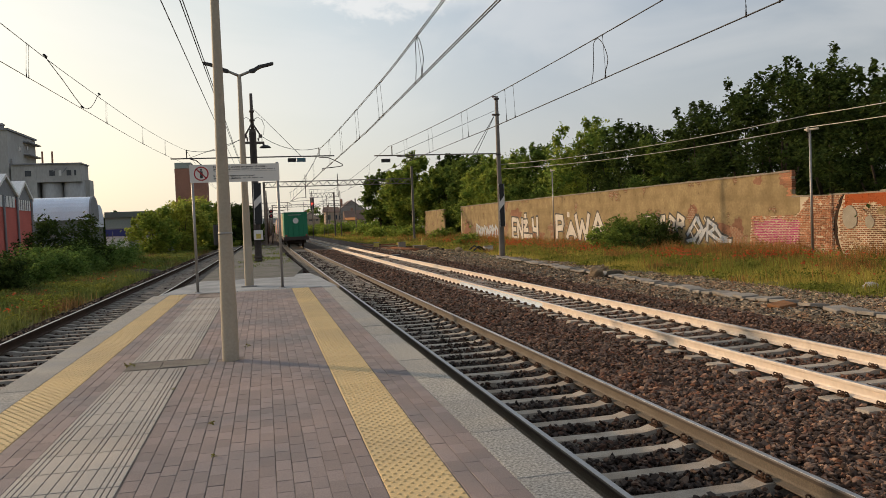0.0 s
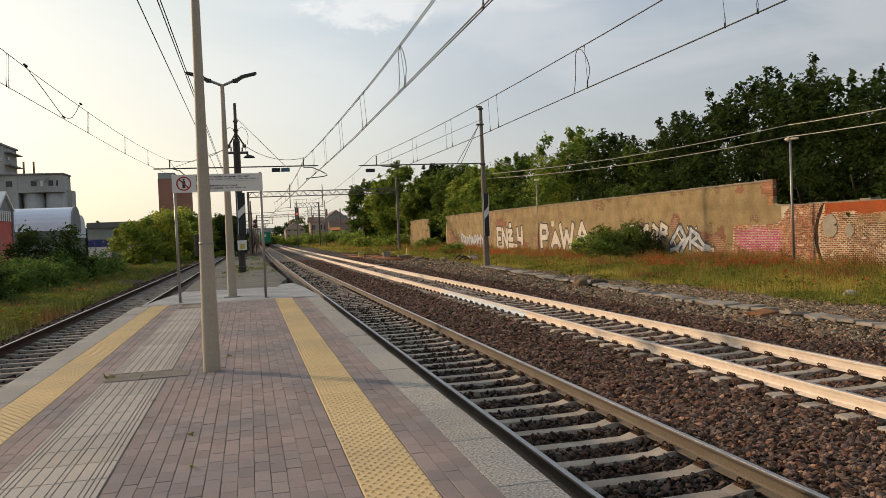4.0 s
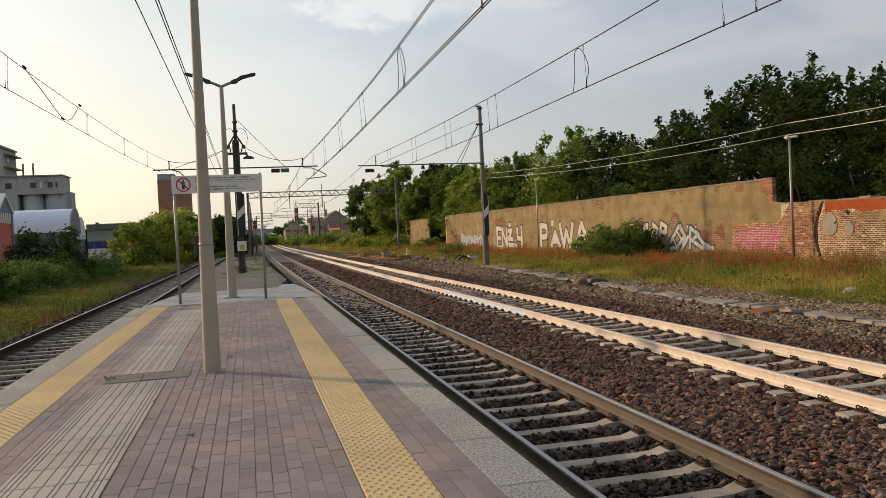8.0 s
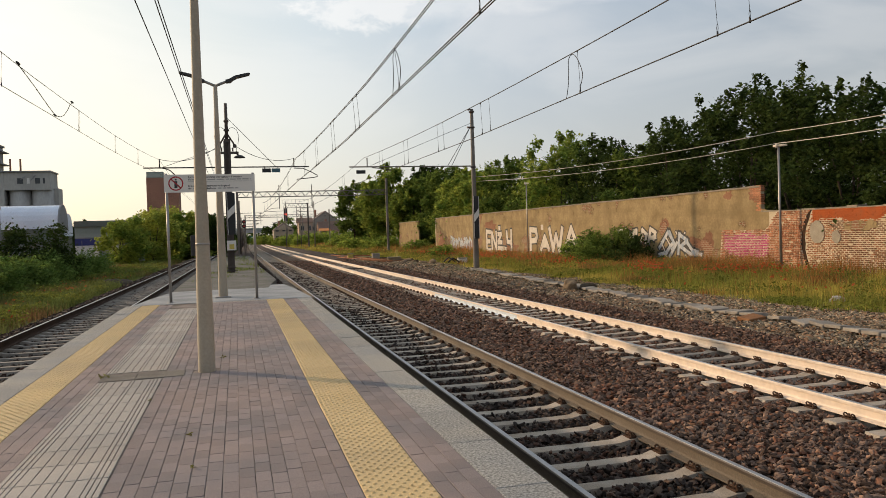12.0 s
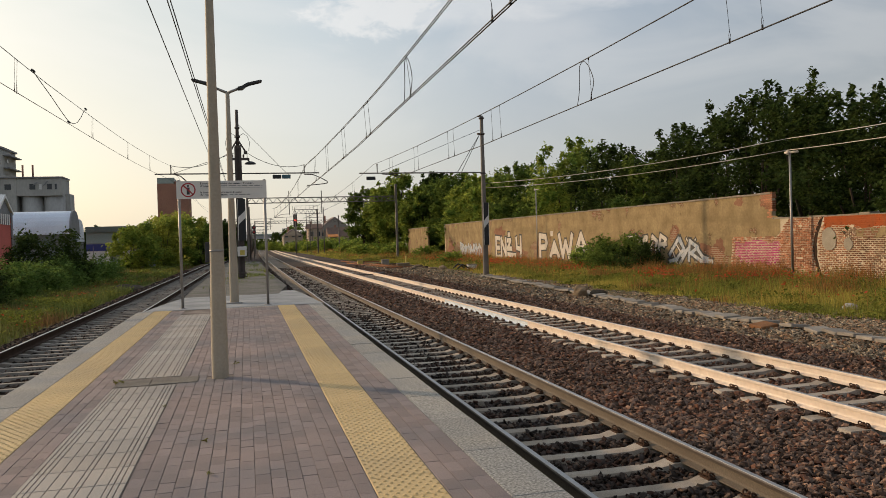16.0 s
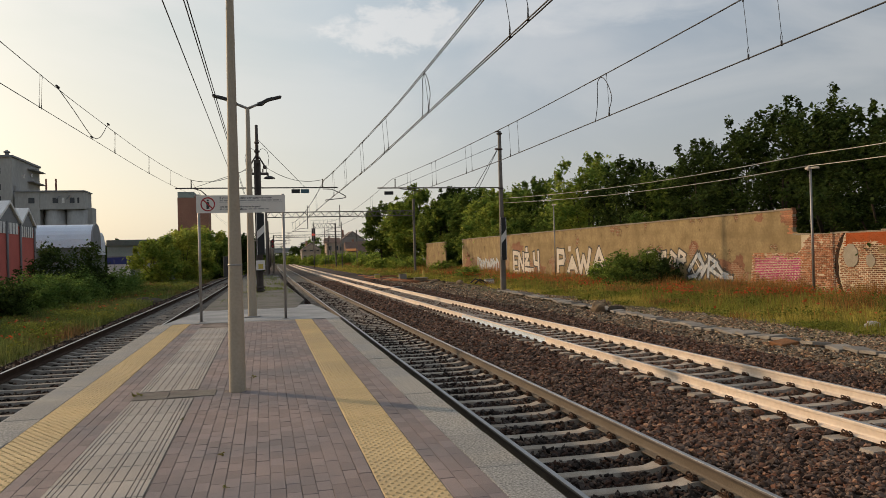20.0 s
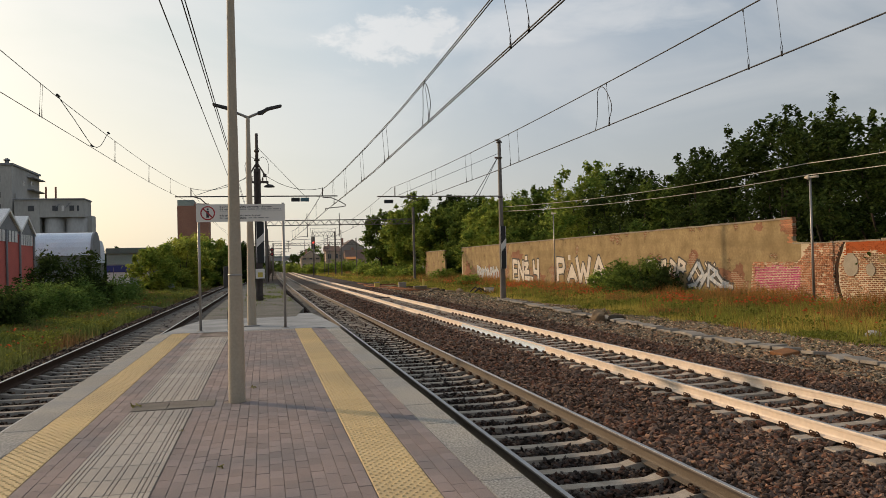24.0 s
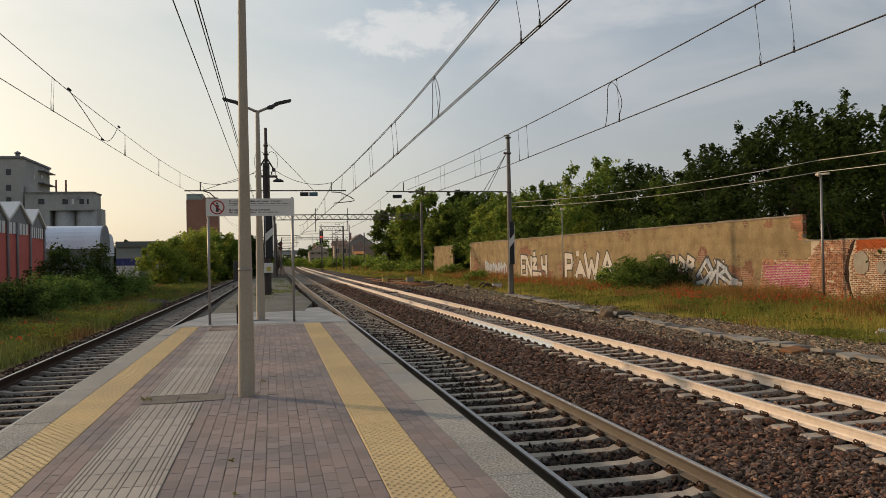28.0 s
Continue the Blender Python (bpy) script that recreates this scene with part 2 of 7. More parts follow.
PAL = ((1, 1, 1), (1.35, 1.0, .88), (.38, .37, .37), (2.2, 1.98, 1.78), (1.15, .86, .75), (.8, .82, .86), (3.8, 3.5, 3.2), (2.7, 2.5, 2.35), (.20, .19, .19), (1.5, 1.5, 1.5))
M = dict(
    ground=mat("grassy_soil", (0.12, 0.115, 0.042), 0.95, (0.185, 0.145, 0.07), 0.35, 0.9, 14, 0.35, 0.6, 12),
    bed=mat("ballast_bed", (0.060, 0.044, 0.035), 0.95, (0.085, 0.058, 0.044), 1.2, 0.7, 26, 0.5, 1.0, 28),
    stone=mat("ballast_stone", (0.166, 0.113, 0.083), 0.9, (0.180, 0.108, 0.076), 0.9, 0.8, 50, 0.2, island=0.5, palette=PAL),
    pale_stone=mat("pale_ballast_stone", (0.32, 0.26, 0.18), 0.9, (0.25, 0.18, 0.115), 0.9, 0.8, 50, 0.2, island=0.35, palette=PAL),
    dark_stone=mat("dark_brown_ballast_stone", (0.055, 0.043, 0.036), 0.85, (0.08, 0.056, 0.044), 1.1, 0.8, 50, 0.2, island=0.4, palette=PAL),
    sleeper=mat("sleeper_concrete", (0.375, 0.325, 0.27), 0.9, (0.255, 0.205, 0.155), 4, 0.8, 90, 0.2, 0.4, 120, rand=0.18, world=True),
    sleeper_old=mat("dark_sleeper_concrete", (0.30, 0.27, 0.235), 0.9, (0.19, 0.165, 0.14), 3, 0.8, 90, 0.2, 0.4, 120, rand=0.18, world=True),
    rail=mat("rusty_rail_steel", (0.13, 0.104, 0.074), 0.8, (0.095, 0.072, 0.050), 2.5, 0.7, 60, 0.2, 0.3, 90),
    rail_head=mat("brown_rail_head", (0.05, 0.036, 0.027), 0.6, (0.075, 0.054, 0.04), 2.5, 0.7, 60, 0.2),
    rail_grey=mat("dusty_rail_steel", (0.69, 0.575, 0.46), 0.6, (0.58, 0.475, 0.375), 0.8, 0.7, 9, 0.10, 0.05, 40),
    rail_dark=mat("dark_rail_steel", (0.042, 0.026, 0.018), 0.92, (0.065, 0.038, 0.025), 2.5, 0.7, 60, 0.2, 0.3, 90),
    rail_top=mat("polished_rail_head", (0.40, 0.39, 0.385), 0.48, (0.30, 0.285, 0.27), 1.5, 0.6, 30, 0.1, metal=0.9),
    clip=mat("rusty_rail_clip", (0.085, 0.046, 0.028), 0.85, (0.04, 0.026, 0.019), 9, 0.8),
    concrete=mat("platform_concrete", (0.33, 0.34, 0.345), 0.9, (0.20, 0.21, 0.218), 0.9, 0.85, 90, 0.16, 0.3, 140),
    coping=mat("speckled_coping_stone", (0.325, 0.30, 0.26), 0.85, (0.205, 0.212, 0.215), 0.9, 0.85, 58, 0.55, 0.15, 120, rand=0.08, world=True),
    kerb_wall=mat("platform_side_concrete", (0.20, 0.18, 0.155), 0.95, (0.12, 0.105, 0.09), 2.5, 0.8, 60, 0.25, 0.5, 50),
    paver=mat("mauve_brown_paver", (0.285, 0.222, 0.200), 0.85, (0.165, 0.158, 0.165), 0.75, 0.8, 110, 0.12, 0.35, 150, rand=0.13, world=True),
    paver_many=mat("mauve_brown_paving", (0.285, 0.222, 0.200), 0.85, (0.165, 0.158, 0.165), 0.75, 0.8, 110, 0.12, 0.35, 150, island=0.13, world=True),
    joint=mat("sandy_paving_joint", (0.235, 0.195, 0.172), 0.95, (0.08, 0.066, 0.057), 1.6, 0.95, 80, 0.3, world=True),
    yellow=mat("yellow_tactile_tile", (0.60, 0.425, 0.195), 0.75, (0.42, 0.315, 0.17), 0.55, 0.75, 70, 0.12, 0.2, 120, rand=0.05, world=True),
    tactile=mat("grey_tactile_tile", (0.405, 0.357, 0.308), 0.85, (0.30, 0.285, 0.265), 0.8, 0.8, 90, 0.12, 0.25, 130, rand=0.10, world=True),
    groove=mat("tactile_groove", (0.17, 0.145, 0.125), 0.95),
    asphalt=mat("old_asphalt", (0.155, 0.148, 0.137), 0.95, (0.10, 0.102, 0.082), 0.9, 0.9, 90, 0.25, 0.5, 120),
    pole=mat("beige_painted_pole", (0.375, 0.315, 0.24), 0.65, (0.31, 0.26, 0.195), 1.5, 0.7, 40, 0.08, 0.1, 60),
    galv=mat("galvanised_steel", (0.32, 0.30, 0.28), 0.5, (0.25, 0.235, 0.22), 3, 0.6, 60, 0.1, metal=0.6),
    dark=mat("dark_painted_metal", (0.035, 0.034, 0.036), 0.55),
    mast=mat("grey_steel_mast", (0.17, 0.145, 0.12), 0.7, (0.10, 0.08, 0.065), 2, 0.7, 40, 0.15),
    mast_dark=mat("dark_steel_mast", (0.085, 0.065, 0.055), 0.7, (0.05, 0.04, 0.035), 2, 0.7, 40, 0.15),
    wire=mat("weathered_wire", (0.022, 0.021, 0.022), 0.7),
    wire_pale=mat("pale_telephone_wire", (0.62, 0.54, 0.43), 0.6),
    ceramic=mat("brown_insulator", (0.10, 0.05, 0.035), 0.35),
    white=mat("white_panel_paint", (0.72, 0.68, 0.63), 0.5, (0.65, 0.61, 0.56), 1.2, 0.5, 30, 0.02),
    blue_white=mat("bluish_white_rail_paint", (0.55, 0.62, 0.68), 0.6, (0.46, 0.52, 0.58), 3, 0.7),
    black=mat("black_panel_paint", (0.02, 0.02, 0.021), 0.6),
    red=mat("red_sign_paint", (0.42, 0.03, 0.035), 0.5),
    ink=mat("dark_sign_ink", (0.05, 0.05, 0.055), 0.6),
    ink_faint=mat("faint_sign_ink", (0.32, 0.31, 0.30), 0.6),
    red_light=mat("red_signal_lens", (1.0, 0.06, 0.03), 0.4, emit=2.2),
    dim_red=mat("dim_red_lens", (0.35, 0.03, 0.03), 0.4, emit=0.2),
    box_yellow=mat("yellow_label", (0.60, 0.46, 0.10), 0.6),
    teal=mat("teal_glass_panel", (0.05, 0.12, 0.15), 0.25),
)

# ---- mesh helpers ----
RAIL_Z = -0.614          # top of the rails; the platform's top is 0
SLEEPER_Z = RAIL_Z - 0.165
GROUND_Z = -0.95


def bend(y):
    """The line curves gently to the right beyond the station."""
    return 0.5 * 7.5e-5 * max(y - 55.0, 0.0) ** 2


class Build:
    """Gathers simple solids into one mesh."""

    def __init__(self):
        self.v, self.f, self.smooth, self.slot = [], [], [], []
        self.now = 0

    def add(self, verts, faces, smooth=False):
        k = len(self.v)
        self.v += [tuple(p) for p in verts]
        self.f += [tuple(k + i for i in f) for f in faces]
        self.smooth += [smooth] * len(faces)
        self.slot += [self.now] * len(faces)
        return self

    def box(self, x0, x1, y0, y1, z0, z1, b=0.0):
        """A box; b bevels the edges of its top and its uprights."""
        if b <= 0:
            v = [(x, y, z) for z in (z0, z1) for x, y in ((x0, y0), (x1, y0), (x1, y1), (x0, y1))]
            return self.add(v, [(3, 2, 1, 0), (4, 5, 6, 7), (0, 1, 5, 4), (1, 2, 6, 5), (2, 3, 7, 6), (3, 0, 4, 7)])
        def ring(a, z):
            return [(x0 + a, y0 + b, z), (x0 + b, y0 + a, z), (x1 - b, y0 + a, z), (x1 - a, y0 + b, z),
                    (x1 - a, y1 - b, z), (x1 - b, y1 - a, z), (x0 + b, y1 - a, z), (x0 + a, y1 - b, z)]
        inner = [(x0 + b, y0 + b, z1), (x1 - b, y0 + b, z1), (x1 - b, y1 - b, z1), (x0 + b, y1 - b, z1)]
        v = ring(0, z0) + ring(0, z1 - b) + inner
        f = [tuple(range(7, -1, -1))] + [(i, (i + 1) % 8, 8 + (i + 1) % 8, 8 + i) for i in range(8)]
        for i in range(4):
            f.append((8 + 2 * i, 8 + 2 * i + 1, 16 + i))
            f.append((8 + 2 * i + 1, 8 + (2 * i + 2) % 8, 16 + (i + 1) % 4, 16 + i))
        f.append((16, 17, 18, 19))
        return self.add(v, f)

    def rod(self, a, b, r0, r1=None, n=10, caps=True):
        """A round bar from a to b."""
        r1 = r0 if r1 is None else r1
        a, b = Vector(a), Vector(b)
        w = (b - a).normalized()
        u = w.cross(Vector((0, 0, 1)) if abs(w.z) < 0.9 else Vector((1, 0, 0))).normalized()
        q = w.cross(u)
        v = []
        for c, r in ((a, r0), (b, r1)):
            v += [c + (u * math.cos(t) + q * math.sin(t)) * r for t in (2 * math.pi * i / n for i in range(n))]
        self.add(v, [(i, (i + 1) % n, n + (i + 1) % n, n + i) for i in range(n)], True)
        if caps:
            k = len(self.v) - 2 * n
            self.f += [tuple(k + i for i in range(n - 1, -1, -1)), tuple(k + n + i for i in range(n))]
            self.smooth += [False, False]
            self.slot += [self.now] * 2
        return self

    def tube(self, pts, r, n=6):
        """A round bar through all the points, in one piece."""
        pts = [Vector(p) for p in pts]
        v = []
        u = None
        for i, c in enumerate(pts):
            w = (pts[min(i + 1, len(pts) - 1)] - pts[max(i - 1, 0)]).normalized()
            if u is None:
                u = w.cross(Vector((0, 0, 1)) if abs(w.z) < 0.9 else Vector((1, 0, 0))).normalized()
            u = (u - w * u.dot(w)).normalized()
            q = w.cross(u)
            v += [c + (u * math.cos(t) + q * math.sin(t)) * r for t in (2 * math.pi * k / n for k in range(n))]
        m = len(pts)
        f = [(i * n + k, i * n + (k + 1) % n, (i + 1) * n + (k + 1) % n, (i + 1) * n + k) for i in range(m - 1) for k in range(n)]
        f += [tuple(range(n - 1, -1, -1)), tuple(range((m - 1) * n, m * n))]
        return self.add(v, f, True)

    def prism(self, outline, y0, y1):
        """An (x, z) outline drawn out along y."""
        n = len(outline)
        v = [(x, y0, z) for x, z in outline] + [(x, y1, z) for x, z in outline]
        return self.add(v, [(i, n + i, n + (i + 1) % n, (i + 1) % n) for i in range(n)] + [tuple(range(n)), tuple(range(2 * n - 1, n - 1, -1))])

    def prism_x(self, outline, x0, x1):
        """A (y, z) outline drawn out along x."""
        n = len(outline)
        v = [(x0, y, z) for y, z in outline] + [(x1, y, z) for y, z in outline]
        return self.add(v, [(i, (i + 1) % n, n + (i + 1) % n, n + i) for i in range(n)] + [tuple(range(n - 1, -1, -1)), tuple(range(n, 2 * n))])

    def turned(self, profile, c=(0, 0, 0), n=14):
        """A (radius, z) profile turned round the upright axis at c."""
        v = [(c[0] + r * math.cos(2 * math.pi * i / n), c[1] + r * math.sin(2 * math.pi * i / n), c[2] + z) for r, z in profile for i in range(n)]
        f = [(k * n + i, k * n + (i + 1) % n, (k + 1) * n + (i + 1) % n, (k + 1) * n + i) for k in range(len(profile) - 1) for i in range(n)]
        return self.add(v, f, True)

    def mesh(self, name, *mats):
        me = bpy.data.meshes.new(name)
        me.from_pydata(self.v, [], self.f)
        for m in mats:
            me.materials.append(m)
        me.polygons.foreach_set("use_smooth", self.smooth)
        if len(mats) > 1:
            me.polygons.foreach_set("material_index", self.slot)
        me.update()
        return me


def empty(name, x=0, y=0, z=0, rz=0):
    ob = new(name)
    ob.empty_display_size = 0.2
    ob.matrix_basis = pose(x, y, z, 0, 0, rz)
    return ob


def part(name, built, material, parent=None, label="", m=None):
    """Links built geometry as one mesh object under a thing or a part."""
    if isinstance(built, bpy.types.Mesh):
        me = built
    else:
        me = built.mesh(name, *(material if isinstance(material, (list, tuple)) else (material,)))
    ob = new(name, me)
    ob.parent = parent
    if m is not None:
        ob.matrix_basis = m
    if label:
        ob["label"] = label
    return ob


def big_mesh(name, verts, tris, material):
    """A mesh from numpy arrays of points and of triangles or quads."""
    me = bpy.data.meshes.new(name)
    k = tris.shape[1]
    me.vertices.add(len(verts))
    me.vertices.foreach_set("co", np.ascontiguousarray(verts, dtype=np.float32).ravel())
    me.loops.add(tris.size)
    me.loops.foreach_set("vertex_index", np.ascontiguousarray(tris, dtype=np.int32).ravel())
    me.polygons.add(len(tris))
    me.polygons.foreach_set("loop_start", np.arange(0, tris.size, k, dtype=np.int32))
    me.materials.append(material)
    me.polygons.foreach_set("use_smooth", np.zeros(len(tris), dtype=bool))
    me.update(calc_edges=True)
    return me


rng = np.random.default_rng(7)


def spin(n, tilt=3.14159):
    """n random rotation matrices."""
    a, b, c = rng.uniform(0, 2 * np.pi, n), rng.uniform(-tilt, tilt, n), rng.uniform(-tilt, tilt, n)
    ca, sa, cb, sb, cc, sc = np.cos(a), np.sin(a), np.cos(b), np.sin(b), np.cos(c), np.sin(c)
    z, o = np.zeros(n), np.ones(n)
    ra = np.stack([ca, -sa, z, sa, ca, z, z, z, o], -1).reshape(n, 3, 3)
    rb = np.stack([o, z, z, z, cb, -sb, z, sb, cb], -1).reshape(n, 3, 3)
    rc = np.stack([cc, z, sc, z, o, z, -sc, z, cc], -1).reshape(n, 3, 3)
    return ra @ rb @ rc


def scatter_stones(name, spots, size, material):
    """Broken stones: a flattened lump for each spot, its corners pushed in and out; fewer corners on those far off."""
    g = 1.618
    many = (np.array([(-1, g, 0), (1, g, 0), (-1, -g, 0), (1, -g, 0), (0, -1, g), (0, 1, g), (0, -1, -g), (0, 1, -g), (g, 0, -1), (g, 0, 1), (-g, 0, -1), (-g, 0, 1)]) / 1.9,
            np.array([(0, 11, 5), (0, 5, 1), (0, 1, 7), (0, 7, 10), (0, 10, 11), (1, 5, 9), (5, 11, 4), (11, 10, 2), (10, 7, 6), (7, 1, 8),
                      (3, 9, 4), (3, 4, 2), (3, 2, 6), (3, 6, 8), (3, 8, 9), (4, 9, 5), (2, 4, 11), (6, 2, 10), (8, 6, 7), (9, 8, 1)]))
    few = (np.array([(1, 0, 0), (-1, 0, 0), (0, 1, 0), (0, -1, 0), (0, 0, 1.1), (0, 0, -1)]),
           np.array([(0, 2, 4), (2, 1, 4), (1, 3, 4), (3, 0, 4), (2, 0, 5), (1, 2, 5), (3, 1, 5), (0, 3, 5)]))
    near = (np.hypot(spots[:, 0], spots[:, 1]) < 11.5) & (spots[:, 1] > 2.5)
    verts, faces, first = [], [], 0
    for chosen, (base, tri) in ((near, many), (~near, few)):
        n, k = int(chosen.sum()), len(base)
        pts = base[None] * rng.uniform(0.52, 1.25, (n, k, 1)) * rng.uniform(.72, 1.28, (n, 1, 3)) * np.array([1.25, 0.9, 0.52])[None, None]
        pts = np.einsum("nij,nkj->nki", spin(n, .9), pts) * (size[chosen] * rng.uniform(0.6, 1.35, n))[:, None, None]
        verts.append((pts + spots[chosen][:, None, :]).reshape(-1, 3))
        faces.append((first + np.arange(n)[:, None, None] * k + tri[None]).reshape(-1, 3))
        first += n * k
    return big_mesh(name, np.concatenate(verts), np.concatenate(faces), material)


def leaf_mesh(name, centres, size, material, droop=0.9):
    """Many small folded leaves."""
    n = len(centres)
    base = np.array([(0, -0.5, 0), (0.32, 0.0, 0.08), (0, 0.62, -0.05), (-0.32, 0.0, 0.08)], float)
    pts = np.einsum("nij,kj->nki", spin(n, droop), base) * (size * rng.uniform(0.6, 1.4, n))[:, None, None] + centres[:, None, :]
    f = (np.arange(n)[:, None] * 4 + np.arange(4)[None])
    return big_mesh(name, pts.reshape(-1, 3), f, material)


def blade_mesh(name, roots, height, width, material, lean=0.45):
    """Grass blades: bent tapering strips."""
    n = len(roots)
    h = height * rng.uniform(0.45, 1.3, n)
    a = rng.uniform(0, 2 * np.pi, n)
    side = np.stack([np.cos(a), np.sin(a), np.zeros(n)], -1) * (width * rng.uniform(0.6, 1.3, n))[:, None]
    b = rng.uniform(0, 2 * np.pi, n)
    tip = np.stack([np.cos(b), np.sin(b), np.zeros(n)], -1) * (h * rng.uniform(0, lean, n))[:, None]
    up = np.zeros((n, 3))
    up[:, 2] = h
    v = np.stack([roots - side, roots + side, roots + tip * 0.35 + up * 0.6 + side * 0.6, roots + tip * 0.35 + up * 0.6 - side * 0.6,
                  roots + tip + up + side * 0.1, roots + tip + up - side * 0.1], 1)
    k = np.arange(n)[:, None, None] * 6
    f = (k + np.array([(0, 1, 2, 3), (3, 2, 4, 5)])[None]).reshape(-1, 4)
    return big_mesh(name, v.reshape(-1, 3), f, material)


# ---- ground and track bed ----


def ground():
    b = Build()
    xs = [-2500, -400, -60, -20, -9, -6.5, 12.0, 13.5, 16, 20, 24, 30, 60, 400, 2500]
    ys = [-2500, -300, -40, 0, 10, 20, 30, 45, 60, 90, 140, 250, 500, 1000, 2500]
    v = []
    for y in ys:
        for x in xs:
            v.append((x, y, GROUND_Z + (0.05 * noise.noise((x * 0.2, y * 0.2, 0)) if abs(x) < 60 and x > 13 else 0)))
    n = len(xs)
    b.add(v, [(j * n + i, j * n + i + 1, (j + 1) * n + i + 1, (j + 1) * n + i) for j in range(len(ys) - 1) for i in range(n - 1)])
    tagged(part("ground", b, M["ground"]), "dry grassy earth beside the railway", "ground", kind="structure")


TRACKS = {"left": -4.33, "near": 3.379, "middle": 7.527}


def sweep(b, outline, x, y0, y1, step=None, smooth=False):
    """An (x, z) outline swept along the line, following its bend."""
    ys, y = [], y0
    while y < y1:
        ys.append(y)
        y += 60 if y < 55 and y1 > 55 and y + 60 <= 55 else (step or (8 if y < 200 else 20))
        if ys[-1] < 55 < y:
            y = 55
    ys.append(y1)
    n = len(outline)
    v = [(x + bend(t) + ox, t, oz) for t in ys for ox, oz in outline]
    f = [(k * n + i, (k + 1) * n + i, (k + 1) * n + (i + 1) % n, k * n + (i + 1) % n) for k in range(len(ys) - 1) for i in range(n)]
    f += [tuple(range(n)), tuple(range(len(v) - 1, len(v) - n - 1, -1))]
    b.add(v, f, smooth)


def track_bed():
    b = Build()
    z = SLEEPER_Z
    # shoulder, three beds and the drain between them, in one profile
    prof = [(-6.5, -1.1), (-6.2, -0.95), (-5.5, z + .08), (-5.2, z + .075), (-2.75, z + .075), (-2.3, z - .05), (1.9, z - 0.10), (2.6, z - 0.15), (4.16, z - 0.15), (4.3, z - 0.03), (5.2, z - 0.0),
            (6.1, z - 0.03), (6.5, z - 0.085), (8.4, z - 0.14), (8.6, z - 0.06), (10.6, z - 0.10), (12.6, z - 0.12), (13.6, -0.97), (13.9, -1.1)]
    sweep(b, prof, 0, -40, 1250)
    # ballast filled up to the sleepers farther out
    for x0, x1, y0, drop in ((2.15, 4.6, 26.0, .045), (6.3, 8.75, 34.0, .05)):
        sweep(b, [(x0, z - .2), (x1, z - .2), (x1, z - drop), (x0, z - drop)], 0, y0, 1250)
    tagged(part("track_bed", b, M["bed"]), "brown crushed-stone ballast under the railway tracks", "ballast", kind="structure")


RAIL = [(-.075, 0), (.075, 0), (.075, .012), (.02, .03), (.012, .05), (.012, .122), (-.012, .122), (-.012, .05), (-.02, .03), (-.075, .012)]
RAIL_TOP = [(-.012, .118), (.012, .118), (.034, .128), (.036, .155), (.028, .1655), (-.028, .1655), (-.036, .155), (-.034, .128)]
RAIL_HEAD = [(-.029, .162), (.029, .162), (.023, .1685), (-.023, .1685)]


def rails(track, x, web):
    for s in (-1, 1):
        b = Build()
        sweep(b, [(ox, SLEEPER_Z + oz) for ox, oz in RAIL], x + s * 0.7535, -30, 1250)
        r = part("rail", b, web, track)
        b = Build()
        sweep(b, [(ox, SLEEPER_Z + oz) for ox, oz in RAIL_TOP], x + s * 0.7535, -30, 1250)
        part("rail_head", b, M["rail_head"] if web == M["rail"] else web, r)
        b = Build()
        sweep(b, [(ox, SLEEPER_Z + oz) for ox, oz in RAIL_HEAD], x + s * 0.7535, -30, 1250)
        part("running_surface", b, M["rail_top"], r, "polished steel running surface")


def painted_stretch():
    b = Build()
    sweep(b, [(ox * 1.04, SLEEPER_Z + oz + .001) for ox, oz in RAIL], TRACKS["middle"] - 0.7535, 18.2, 26.5)
    tagged(part("painted_rail_stretch", b, M["blue_white"]), "bluish-white painted stretch on the middle track's rail", "rail paint", kind="structure")


def sleeper_mesh(material, slim=1.0):
    b = Build()
    # high rail seats with sloping shoulders and a lower waist
    half = [(1.15, -.06), (1.12, .0), (0.60, .0), (0.48, -.028), (0, -.032)]
    top = half + [(-x, z) for x, z in reversed(half[:-1])]
    def ring(y, wid):
        return [(x, y * slim * (wid if abs(x) < 0.5 else 1.0), z) for x, z in top]
    n = len(top)
    v = ring(-.10, 0.85) + ring(.10, 0.85) + [(x, -.14 * slim, -.2) for x, z in top] + [(x, .14 * slim, -.2) for x, z in top]
    f = [(i, i + 1, n + i + 1, n + i) for i in range(n - 1)]
    f = [tuple(reversed(q)) for q in f]
    f += [(2 * n + i, 2 * n + i + 1, i + 1, i) for i in range(n - 1)] + [(n + i, n + i + 1, 3 * n + i + 1, 3 * n + i) for i in range(n - 1)]
    f += [(0, n, 3 * n, 2 * n), (n - 1, 3 * n - 1, 4 * n - 1, 2 * n - 1)]
    b.add(v, f)
    return b.mesh("sleeper", material)


def clip_mesh():
    """A sprung wire clip on its bolt, one each side of a rail."""
    b = Build()
    for s in (-1, 1):
        for dy in (-.055, .055):
            ring = [(s * .105 + .024 * math.cos(a), dy + .018 * math.sin(a), .030 + .022 * math.sin(a)) for a in (2 * math.pi * k / 8 for k in range(9))]
            b.tube(ring, .0095, 5)
        b.tube([(s * .07, -.055, .014), (s * .13, -.03, .03), (s * .13, .03, .03), (s * .07, .055, .014)], .0095, 5)
        b.rod((s * .112, 0, -.01), (s * .112, 0, .058), .013, n=6)
        b.rod((s * .112, 0, .026), (s * .112, 0, .042), .023, n=6)
        b.box(s * .1 - .05, s * .1 + .05, -.07, .07, -.006, .010)
    return b.mesh("rail_clip", M["clip"])


